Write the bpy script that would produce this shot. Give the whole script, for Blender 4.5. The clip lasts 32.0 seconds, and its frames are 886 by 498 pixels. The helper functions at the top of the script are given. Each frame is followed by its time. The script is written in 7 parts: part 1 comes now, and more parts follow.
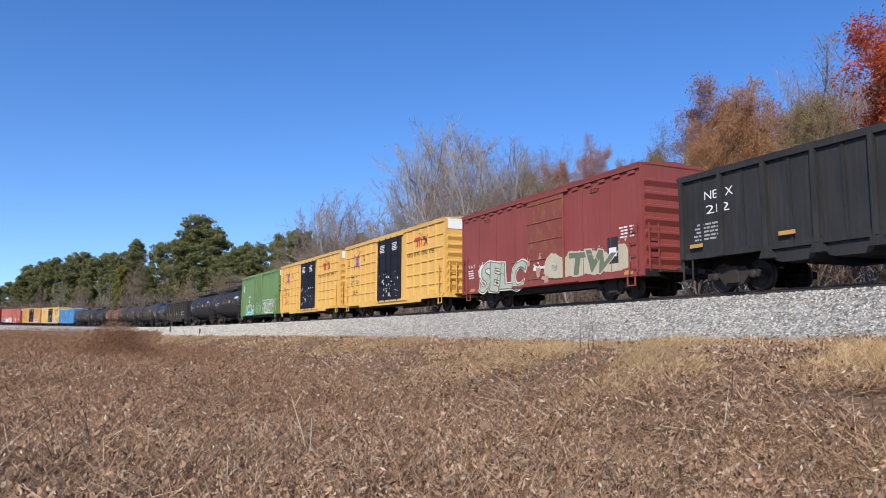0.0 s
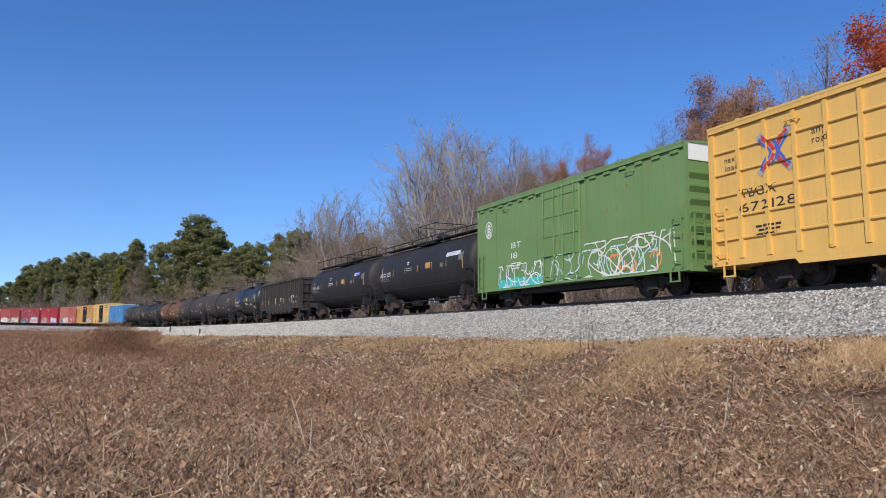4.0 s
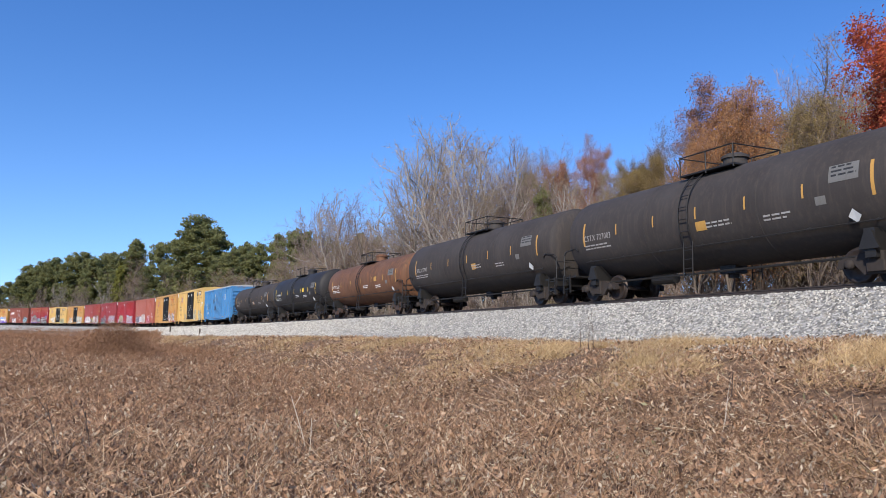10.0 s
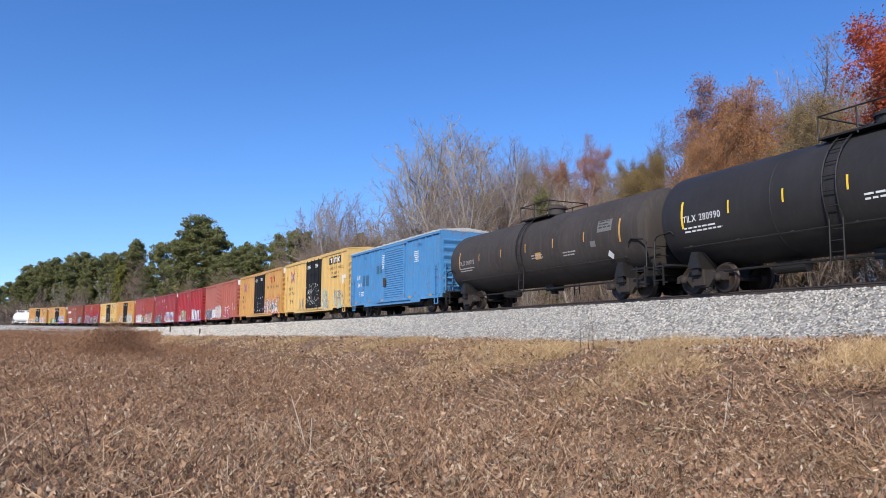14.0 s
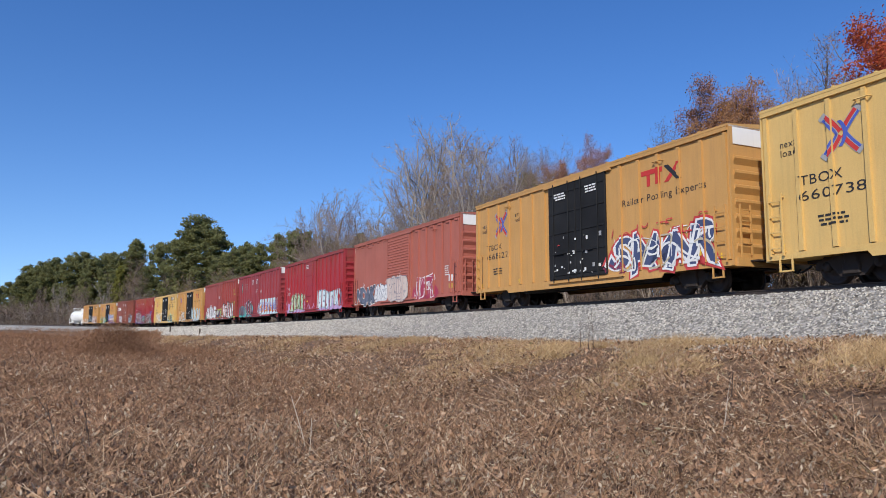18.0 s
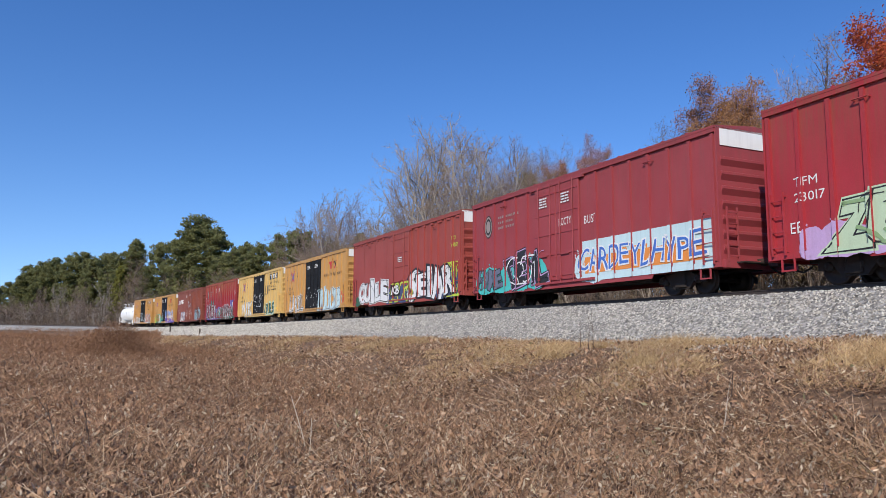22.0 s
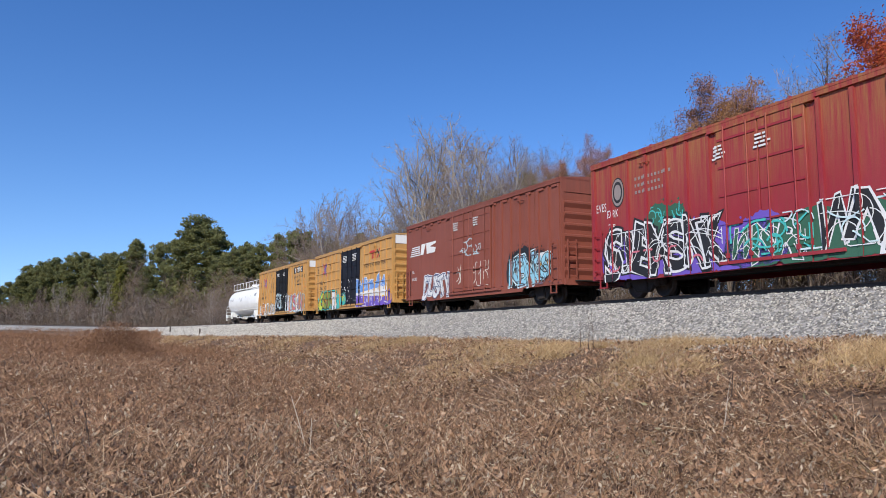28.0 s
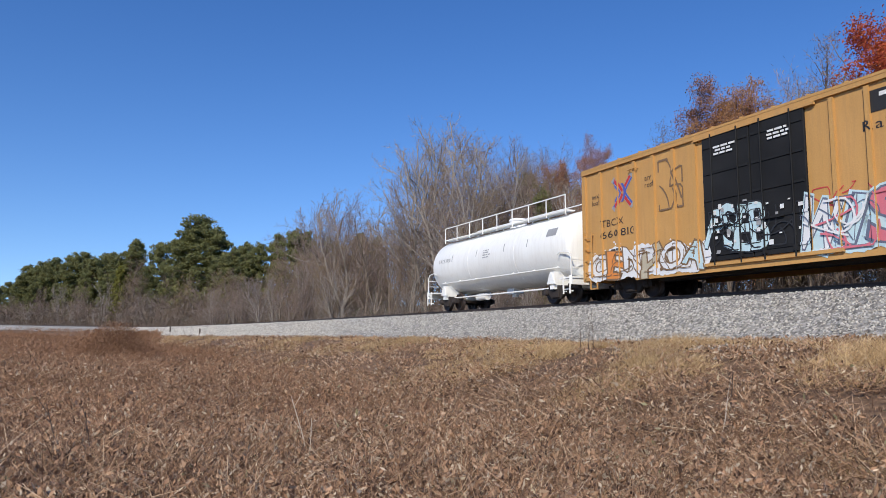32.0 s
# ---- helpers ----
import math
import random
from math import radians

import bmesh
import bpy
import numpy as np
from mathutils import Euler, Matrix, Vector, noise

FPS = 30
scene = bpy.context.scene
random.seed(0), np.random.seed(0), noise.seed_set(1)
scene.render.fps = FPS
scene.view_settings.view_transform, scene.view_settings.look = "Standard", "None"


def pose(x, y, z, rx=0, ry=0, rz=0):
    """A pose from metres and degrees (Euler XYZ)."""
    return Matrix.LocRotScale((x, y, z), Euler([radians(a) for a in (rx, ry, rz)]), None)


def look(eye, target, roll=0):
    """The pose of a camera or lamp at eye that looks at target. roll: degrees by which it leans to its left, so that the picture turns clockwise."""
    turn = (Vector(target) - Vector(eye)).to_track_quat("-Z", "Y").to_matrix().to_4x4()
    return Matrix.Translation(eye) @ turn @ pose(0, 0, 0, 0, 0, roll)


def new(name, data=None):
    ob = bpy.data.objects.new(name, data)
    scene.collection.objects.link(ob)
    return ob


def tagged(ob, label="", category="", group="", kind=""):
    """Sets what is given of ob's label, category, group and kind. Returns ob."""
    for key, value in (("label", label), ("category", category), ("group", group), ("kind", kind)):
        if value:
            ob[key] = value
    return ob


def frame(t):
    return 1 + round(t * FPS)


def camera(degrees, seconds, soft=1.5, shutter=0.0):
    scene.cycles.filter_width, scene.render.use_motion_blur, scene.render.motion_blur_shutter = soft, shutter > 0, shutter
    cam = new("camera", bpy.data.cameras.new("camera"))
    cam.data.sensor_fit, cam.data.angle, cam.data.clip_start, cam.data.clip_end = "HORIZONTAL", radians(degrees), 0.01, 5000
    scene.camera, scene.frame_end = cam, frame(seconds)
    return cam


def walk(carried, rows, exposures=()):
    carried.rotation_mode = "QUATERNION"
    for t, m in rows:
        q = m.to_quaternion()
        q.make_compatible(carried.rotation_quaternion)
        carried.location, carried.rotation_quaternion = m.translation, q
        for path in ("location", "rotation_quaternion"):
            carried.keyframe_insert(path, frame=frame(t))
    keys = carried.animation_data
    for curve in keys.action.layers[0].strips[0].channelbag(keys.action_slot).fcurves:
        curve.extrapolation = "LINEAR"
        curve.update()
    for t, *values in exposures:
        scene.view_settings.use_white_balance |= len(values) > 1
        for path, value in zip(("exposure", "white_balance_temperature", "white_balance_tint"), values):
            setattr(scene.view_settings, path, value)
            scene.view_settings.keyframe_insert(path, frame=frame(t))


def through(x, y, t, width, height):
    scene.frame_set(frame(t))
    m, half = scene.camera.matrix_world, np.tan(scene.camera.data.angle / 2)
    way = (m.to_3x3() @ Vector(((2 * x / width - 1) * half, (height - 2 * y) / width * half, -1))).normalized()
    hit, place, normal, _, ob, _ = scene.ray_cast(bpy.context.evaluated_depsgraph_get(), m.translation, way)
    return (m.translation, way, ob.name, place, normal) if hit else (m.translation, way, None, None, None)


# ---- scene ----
# One plan: the eye stands at the origin of a field, 1.6 m over the ground; y is ahead.
# The railway runs on a low bank from near right to far left in a long bend.
EYE = 1.6
cam = camera(62.2, 32.0, soft=0.7, shutter=0.0)
STAND = look((0, 0, EYE), (0, 100, EYE + 12.65), 1.02)
walk(cam, [(0, STAND), (32, STAND)], [(0, 0.22), (1, 0.08), (2, -0.05), (3, -0.06), (3.5, -0.04), (5.5, 0.22), (8, 0.30), (14, 0.27), (17, -0.05), (21, -0.02), (24, 0.02), (28, 0.02), (30, 0.06), (32, -0.06)])

# ---- light ----
SUN_AZ = Vector((-0.36, -0.933, 0)).normalized()
SUN_EL = radians(32)
world = bpy.data.worlds.new("sky")
scene.world = world
world.use_nodes = True
wn = world.node_tree.nodes
sky = wn.new("ShaderNodeTexSky")
sky.sky_type = "NISHITA"
sky.sun_disc = False
sky.sun_elevation = SUN_EL
sky.sun_rotation = math.atan2(SUN_AZ.x, SUN_AZ.y)
sky.altitude, sky.air_density, sky.dust_density, sky.ozone_density = 300, 1.0, 0.1, 2.0
wn["Background"].inputs[1].default_value = 0.172
clear = wn.new("ShaderNodeHueSaturation")
clear.inputs["Hue"].default_value = 0.513
clear.inputs["Saturation"].default_value = 1.31
# the clear winter sky pales only close to the land
way = wn.new("ShaderNodeTexCoord")
lift = wn.new("ShaderNodeMapping")
lift.inputs["Location"].default_value = (0, 0, 0.085)
world.node_tree.links.new(way.outputs["Generated"], lift.inputs["Vector"])
world.node_tree.links.new(lift.outputs[0], sky.inputs["Vector"])
world.node_tree.links.new(sky.outputs[0], clear.inputs["Color"])
world.node_tree.links.new(clear.outputs[0], wn["Background"].inputs[0])
sun = new("sun", bpy.data.lights.new("sun", "SUN"))
sun.data.energy, sun.data.angle, sun.data.color = 4.2, radians(0.53), (1.0, 0.93, 0.82)
to_sun = SUN_AZ * math.cos(SUN_EL) + Vector((0, 0, math.sin(SUN_EL)))
sun.matrix_world = look((0, 0, 60), Vector((0, 0, 60)) - to_sun)

# ---- the railway's line: s metres along it, from the near end to far away ----
HEAD, BEND, FAR_BEND, FAR_S = 0.4184, 0.0011275, 0.0019668, 160.0
SIDE, HALF = 15.88, 1.6          # distance of the wagons' near side, half their width
RAIL_Z = EYE + 2.298 - 0.69      # top of rail
S0, S1, DS = -460.0, 760.0, 1.0


def heading(s):
    e = max(s - FAR_S, 0.0)
    e = min(e, 150.0)
    s = max(min(s, 330.0), -60.0)
    return HEAD + BEND * s + FAR_BEND * (e * e / 120 if e < 60 else e - 30)


def line_table():
    pts = {}
    x, y = SIDE * math.cos(HEAD), SIDE * math.sin(HEAD)
    pts[0] = (x, y)
    for k in range(int(S1)):
        a = heading(k + 0.5)
        x, y = x - math.sin(a), y + math.cos(a)
        pts[k + 1] = (x, y)
    x, y = pts[0]
    for k in range(0, int(S0), -1):
        a = heading(k - 0.5)
        x, y = x + math.sin(a), y - math.cos(a)
        pts[k - 1] = (x, y)
    return pts


LINE = line_table()


def rail_z(s):
    far = max(s - 120.0, 0.0)
    return RAIL_Z + 0.0003 * s + 0.0085 * min(far, 200.0) * min(1.0, far / 40.0)


def on_line(s, u=0.0, z=0.0):
    """A place s along the line, u metres from its middle towards the field, z over the rail's top."""
    k = math.floor(s)
    f = s - k
    (x0, y0), (x1, y1) = LINE[k], LINE[k + 1]
    a = heading(s)
    off = HALF - u
    return Vector((x0 + (x1 - x0) * f + off * math.cos(a), y0 + (y1 - y0) * f + off * math.sin(a), rail_z(s) + z))


SPEED, GAIN = 12.536, 0.01073


def run(t):
    return SPEED * (t - 16) + 0.5 * GAIN * (t - 16) ** 2


def wagon_pose(mid, reach, t):
    """The pose of a wagon whose middle passes mid at 16 s, on its two pivots."""
    s = mid - run(t)
    a, b = on_line(s - reach), on_line(s + reach)
    d = a - b
    c = (a + b) / 2
    return pose(c.x, c.y, c.z, 1.0, -math.degrees(math.atan2(d.z, math.hypot(d.x, d.y))), math.degrees(math.atan2(d.y, d.x)))


# ---- meshes ----
class Build:
    """Gathers faces for one mesh."""

    def __init__(self):
        self.v, self.f = [], []

    def add(self, verts, faces):
        n = len(self.v)
        self.v += [tuple(p) for p in verts]
        self.f += [tuple(n + i for i in f) for f in faces]
        return self

    def box(self, x0, x1, y0, y1, z0, z1, c=0.0):
        if c <= 0:
            return self.add([(x, y, z) for z in (z0, z1) for x, y in ((x0, y0), (x1, y0), (x1, y1), (x0, y1))],
                            [(3, 2, 1, 0), (4, 5, 6, 7), (0, 1, 5, 4), (1, 2, 6, 5), (2, 3, 7, 6), (3, 0, 4, 7)])
        ring = [(x0 + c, y0), (x1 - c, y0), (x1, y0 + c), (x1, y1 - c), (x1 - c, y1), (x0 + c, y1), (x0, y1 - c), (x0, y0 + c)]
        return self.prism(ring, z0, z1)

    def prism(self, ring, z0, z1):
        n = len(ring)
        v = [(x, y, z0) for x, y in ring] + [(x, y, z1) for x, y in ring]
        return self.add(v, [tuple(range(n))[::-1], tuple(range(n, 2 * n))] + [(i, (i + 1) % n, n + (i + 1) % n, n + i) for i in range(n)])

    def slab(self, outline, y0, y1):
        """An outline in x and z, with a thickness along y."""
        n = len(outline)
        v = [(x, y0, z) for x, z in outline] + [(x, y1, z) for x, z in outline]
        return self.add(v, [tuple(range(n)), tuple(range(n, 2 * n))[::-1]] + [((i + 1) % n, i, n + i, n + (i + 1) % n) for i in range(n)])

    def loft(self, rings, closed=True, caps=True):
        n = len(rings[0])
        v = [p for r in rings for p in r]
        f = []
        for k in range(len(rings) - 1):
            for i in range(n if closed else n - 1):
                j = (i + 1) % n
                f.append((k * n + i, k * n + j, (k + 1) * n + j, (k + 1) * n + i))
        if caps:
            f += [tuple(range(n))[::-1], tuple(range(len(v) - n, len(v)))]
        return self.add(v, f)

    def rod(self, a, b, r, n=6, r2=None):
        a, b = Vector(a), Vector(b)
        d = (b - a).normalized()
        p = d.orthogonal().normalized()
        q = d.cross(p)
        r2 = r if r2 is None else r2
        ring = [(math.cos(2 * math.pi * i / n), math.sin(2 * math.pi * i / n)) for i in range(n)]
        return self.loft([[a + p * c * r + q * s * r for c, s in ring], [b + p * c * r2 + q * s * r2 for c, s in ring]])

    def rods(self, pts, r, n=6):
        for a, b in zip(pts, pts[1:]):
            self.rod(a, b, r, n)
        return self

    def lathe(self, profile, axis="x", n=24, at=(0, 0, 0)):
        """Turns (along, radius) round the x or y axis."""
        rings = []
        for t, r in profile:
            ring = []
            for i in range(n):
                c, s = math.cos(2 * math.pi * i / n) * r, math.sin(2 * math.pi * i / n) * r
                ring.append((at[0] + t, at[1] + c, at[2] + s) if axis == "x" else (at[0] + s, at[1] + t, at[2] + c))
            rings.append(ring)
        return self.loft(rings)

    def mesh(self, name, material, smooth=False):
        me = bpy.data.meshes.new(name)
        me.from_pydata(self.v, [], self.f)
        me.materials.append(material)
        if smooth:
            me.polygons.foreach_set("use_smooth", [True] * len(me.polygons))
        me.update()
        return me


def part(name, built, material, parent, label="", at=None, smooth=False):
    """One mesh as one object under a thing or a part."""
    data = built if isinstance(built, bpy.types.Mesh) else built.mesh(name, material, smooth)
    ob = new(name, data)
    ob.parent = parent
    if at is not None:
        ob.matrix_basis = at
    if label:
        tagged(ob, label=label)
    return ob


def quick_mesh(name, verts, faces_flat, corners, material):
    """A large mesh of equal faces, from arrays."""
    me = bpy.data.meshes.new(name)
    nf = len(faces_flat) // corners
    me.vertices.add(len(verts))
    me.vertices.foreach_set("co", np.asarray(verts, np.float32).ravel())
    me.loops.add(len(faces_flat))
    me.loops.foreach_set("vertex_index", np.asarray(faces_flat, np.int32))
    me.polygons.add(nf)
    me.polygons.foreach_set("loop_start", np.arange(0, nf * corners, corners, dtype=np.int32))
    me.materials.append(material)
    me.update(calc_edges=True)
    return me


# ---- materials ----
def shader(name, rough=0.6, metal=0.0):
    m = bpy.data.materials.new(name)
    m.use_nodes = True
    t = m.node_tree
    b = t.nodes["Principled BSDF"]
    b.inputs["Roughness"].default_value, b.inputs["Metallic"].default_value = rough, metal
    return m, t, b


def add(t, kind, **values):
    n = t.nodes.new(kind)
    for k, v in values.items():
        n.inputs[k].default_value = v
    return n


def ramp(t, stops):
    n = t.nodes.new("ShaderNodeValToRGB")
    e = n.color_ramp.elements
    while len(e) < len(stops):
        e.new(0.5)
    for el, (p, c) in zip(e, stops):
        el.position, el.color = p, (*c, 1) if len(c) == 3 else c
    return n


def mix(t, fac, a, b, mode="MIX"):
    n = t.nodes.new("ShaderNodeMix")
    n.data_type, n.blend_type = "RGBA", mode
    for sock, v in ((n.inputs[0], fac), (n.inputs[6], a), (n.inputs[7], b)):
        if isinstance(v, (int, float)):
            sock.default_value = v
        elif isinstance(v, tuple):
            sock.default_value = (*v, 1)
        else:
            t.links.new(v, sock)
    return n.outputs[2]


def coords(t, scale=(1, 1, 1)):
    c = t.nodes.new("ShaderNodeTexCoord")
    m = t.nodes.new("ShaderNodeMapping")
    m.inputs["Scale"].default_value = scale
    t.links.new(c.outputs["Object"], m.inputs["Vector"])
    return m.outputs[0]


def grain(t, vector, scale, detail=4, rough=0.55):
    n = add(t, "ShaderNodeTexNoise", Scale=scale, Detail=detail, Roughness=rough)
    t.links.new(vector, n.inputs["Vector"])
    return n.outputs["Fac"]


def bump(t, b, height, strength=0.3, distance=0.02):
    n = add(t, "ShaderNodeBump", Strength=strength, Distance=distance)
    t.links.new(height, n.inputs["Height"])
    t.links.new(n.outputs[0], b.inputs["Normal"])


def paint(name, colour, rough=0.55, dirt=(0.12, 0.09, 0.07), wear=0.35, rust=0.0, fade=0.12, stain=None, gloss=0.3):
    """Weathered wagon paint: faded patches, rain streaks, dirt, spots of rust."""
    m, t, b = shader(name, rough)
    wide = coords(t)
    tall = coords(t, (5.0, 5.0, 0.35))
    light = tuple(min(1, c * (1 + fade) + 0.03) for c in colour)
    dark = tuple(c * (1 - fade) for c in colour)
    base = mix(t, grain(t, wide, 0.55, 3), dark, light)
    streak = ramp(t, [(0.48, (0, 0, 0)), (0.78, (1, 1, 1))])
    t.links.new(grain(t, tall, 1.6, 5, 0.65), streak.inputs[0])
    k = t.nodes.new("ShaderNodeMath")
    k.operation = "MULTIPLY"
    k.inputs[1].default_value = wear
    t.links.new(streak.outputs[0], k.inputs[0])
    col = mix(t, k.outputs[0], base, dirt)
    if rust:
        spot = ramp(t, [(0.60 - rust * 0.3, (0, 0, 0)), (0.72 - rust * 0.3, (1, 1, 1))])
        t.links.new(grain(t, coords(t, (1.2, 1.2, 0.7)), 2.2, 8, 0.7), spot.inputs[0])
        tone = mix(t, grain(t, wide, 9, 4), (0.16, 0.055, 0.022), (0.30, 0.14, 0.06))
        col = mix(t, spot.outputs[0], col, tone)
    if stain:
        # runs of another tone, strongest at one height: (tone, low, high, share)
        tone, z0, z1, share = stain
        sep = t.nodes.new("ShaderNodeSeparateXYZ")
        t.links.new(wide, sep.inputs[0])
        mr = t.nodes.new("ShaderNodeMapRange")
        mr.inputs["From Min"].default_value, mr.inputs["From Max"].default_value = z0, z1
        t.links.new(sep.outputs[2], mr.inputs["Value"])
        runs = ramp(t, [(0.40, (0, 0, 0)), (0.62, (1, 1, 1))])
        t.links.new(grain(t, coords(t, (4.5, 4.5, 0.22)), 1.3, 6, 0.75), runs.inputs[0])
        p = t.nodes.new("ShaderNodeMath")
        p.operation = "MULTIPLY"
        t.links.new(mr.outputs[0], p.inputs[0])
        t.links.new(runs.outputs[0], p.inputs[1])
        q = t.nodes.new("ShaderNodeMath")
        q.operation = "MULTIPLY"
        q.inputs[1].default_value = share
        t.links.new(p.outputs[0], q.inputs[0])
        col = mix(t, q.outputs[0], col, tone)
    fine = mix(t, 0.16, col, grain(t, wide, 30, 5), "OVERLAY")
    t.links.new(fine, b.inputs["Base Color"])
    b.inputs["Specular IOR Level"].default_value = gloss
    bump(t, b, grain(t, wide, 3.0, 4), 0.12, 0.03)
    return m


def plain(name, colour, rough=0.6, metal=0.0, vary=0.25, scale=6.0, relief=0.15):
    m, t, b = shader(name, rough, metal)
    v = coords(t)
    c = mix(t, grain(t, v, scale, 5, 0.6), tuple(x * (1 - vary) for x in colour), tuple(min(1, x * (1 + vary)) for x in colour))
    t.links.new(c, b.inputs["Base Color"])
    bump(t, b, grain(t, v, scale * 4, 4), relief, 0.02)
    return m


def leafy(name, stops, rough=0.75, through=0.25, patch_scale=0.25):
    """Leaves, needles and stalks: every piece its own tone."""
    m, t, b = shader(name, rough)
    g = t.nodes.new("ShaderNodeNewGeometry")
    r = ramp(t, stops)
    t.links.new(g.outputs["Random Per Island"], r.inputs[0])
    big = grain(t, coords(t), patch_scale, 3)
    tone = ramp(t, [(0.3, (0.72, 0.72, 0.72)), (0.7, (1.2, 1.2, 1.2))])
    t.links.new(big, tone.inputs[0])
    c = mix(t, 1.0, r.outputs[0], tone.outputs[0], "MULTIPLY")
    t.links.new(c, b.inputs["Base Color"])
    b.inputs["Specular IOR Level"].default_value = 0.25
    if through:
        s = t.nodes.new("ShaderNodeBsdfTranslucent")
        t.links.new(c, s.inputs[0])
        k = add(t, "ShaderNodeMixShader", Fac=through)
        t.links.new(b.outputs[0], k.inputs[1])
        t.links.new(s.outputs[0], k.inputs[2])
        t.links.new(k.outputs[0], t.nodes["Material Output"].inputs[0])
    return m

M_STEEL = plain("dark_steel", (0.020, 0.018, 0.017), 0.6, 0.2)
M_TRUCK = plain("truck_steel", (0.030, 0.022, 0.018), 0.85, 0.0, 0.4, 5)
M_TRUCK_RUST = plain("rusty_truck_steel", (0.058, 0.033, 0.025), 0.85, 0.0, 0.45, 5)
M_WHEEL = plain("wheel_steel", (0.055, 0.040, 0.034), 0.55, 0.5, 0.35, 7)
M_RAIL = plain("rail_steel", (0.075, 0.055, 0.045), 0.5, 0.4, 0.3, 8)
M_WHITE = paint("white_marking", (0.72, 0.72, 0.70), 0.6, wear=0.15)
M_CREAM = paint("white_roof_panel", (0.80, 0.79, 0.75), 0.6, wear=0.12)
M_LABEL = paint("dull_data_label", (0.15, 0.145, 0.135), 0.7, wear=0.3)
M_LABEL2 = paint("dusty_white_lettering", (0.36, 0.34, 0.32), 0.7, wear=0.35)
M_MARKYEL = paint("yellow_marking", (0.80, 0.52, 0.03), 0.5, wear=0.12)
M_MARKORG = paint("orange_marking", (0.50, 0.27, 0.06), 0.6, wear=0.2)
M_BLACKP = paint("black_marking", (0.016, 0.016, 0.017), 0.6, wear=0.06)
M_GREYP = paint("grey_marking", (0.33, 0.33, 0.33), 0.6, wear=0.2)
M_EMBLEM = paint("weathered_emblem_grey", (0.30, 0.25, 0.23), 0.6, wear=0.4)
M_RED = paint("red_marking", (0.52, 0.03, 0.025), 0.55, wear=0.1)
M_BLUE = paint("blue_marking", (0.06, 0.10, 0.42), 0.55, wear=0.1)
INK = {
    "white": paint("white_spray", (0.74, 0.74, 0.73), 0.55, wear=0.12),
    "black": paint("black_spray", (0.012, 0.012, 0.014), 0.5, wear=0.04),
    "pale": paint("pale_blue_spray", (0.52, 0.68, 0.71), 0.55, wear=0.15),
    "sky": paint("light_blue_spray", (0.30, 0.62, 0.74), 0.55, wear=0.1),
    "blue": paint("blue_spray", (0.05, 0.15, 0.50), 0.55, wear=0.1),
    "violet": paint("violet_spray", (0.16, 0.09, 0.48), 0.55, wear=0.1),
    "lilac": paint("lilac_spray", (0.50, 0.33, 0.55), 0.55, wear=0.15),
    "green": paint("green_spray", (0.24, 0.36, 0.17), 0.55, wear=0.15),
    "pine": paint("dark_green_spray", (0.03, 0.12, 0.07), 0.55, wear=0.15),
    "lime": paint("lime_spray", (0.50, 0.62, 0.06), 0.55, wear=0.1),
    "teal": paint("teal_spray", (0.06, 0.48, 0.44), 0.55, wear=0.12),
    "navy": paint("navy_spray", (0.05, 0.07, 0.16), 0.55, wear=0.1),
    "maroon": paint("maroon_spray", (0.23, 0.02, 0.06), 0.55, wear=0.1),
    "orange": paint("orange_spray", (0.72, 0.25, 0.05), 0.55, wear=0.1),
    "tan": paint("tan_spray", (0.48, 0.42, 0.30), 0.6, wear=0.2),
    "olive": paint("olive_spray", (0.13, 0.15, 0.09), 0.6, wear=0.15),
    "brown": paint("brown_spray", (0.20, 0.12, 0.06), 0.6, wear=0.1),
    "slate": paint("slate_grey_spray", (0.13, 0.15, 0.21), 0.55, wear=0.12),
    "cream": paint("cream_spray", (0.70, 0.67, 0.58), 0.55, wear=0.2),
    "crimson": paint("crimson_spray", (0.36, 0.03, 0.07), 0.55, wear=0.12),
    "ice": paint("ice_blue_spray", (0.60, 0.74, 0.76), 0.55, wear=0.1),
    "mint": paint("mint_spray", (0.48, 0.60, 0.40), 0.55, wear=0.12),
    "leaf": paint("leaf_green_spray", (0.20, 0.27, 0.05), 0.55, wear=0.1),
    "mist": paint("mist_green_spray", (0.42, 0.46, 0.36), 0.6, wear=0.25),
    "flake": paint("salmon_flaked_paint", (0.50, 0.26, 0.20), 0.7, wear=0.25),
    "wash": paint("washed_white_spray", (0.60, 0.50, 0.44), 0.65, (0.34, 0.12, 0.09), wear=0.75, fade=0.25),
    "pink": paint("pink_spray", (0.62, 0.16, 0.20), 0.55, wear=0.1),
    "sky2": paint("cornflower_spray", (0.16, 0.32, 0.68), 0.55, wear=0.1),
    "red": paint("red_spray", (0.55, 0.05, 0.05), 0.55, wear=0.1),
}

# ---- ground ----
GROUND_RISE = RAIL_Z - 1.52


def profile(u):
    """Height of the ground u metres from the line's middle, towards the field."""
    top = RAIL_Z - 0.22
    if u < -35:
        return 0.9 + min(1.0, (-35 - u) / 55) * 11.0
    if u < -16:
        return 0.9
    if u < -3.6:
        return 1.4 + (u + 3.6) * 0.04
    if u < -1.9:
        return top + (u + 1.9) * (top - 1.4) / 1.7
    if u < 1.75:
        return top
    if u < 3.75:
        return top - (u - 1.75) / 2.0 * (top - GROUND_RISE)
    if u < 4.9:
        return GROUND_RISE - (u - 3.75) * 0.09
    if u < 11.5:
        k = (u - 4.9) / 6.6
        return (GROUND_RISE - 0.1) * (1 - k * k * (3 - 2 * k)) + 0.0
    return 0.0


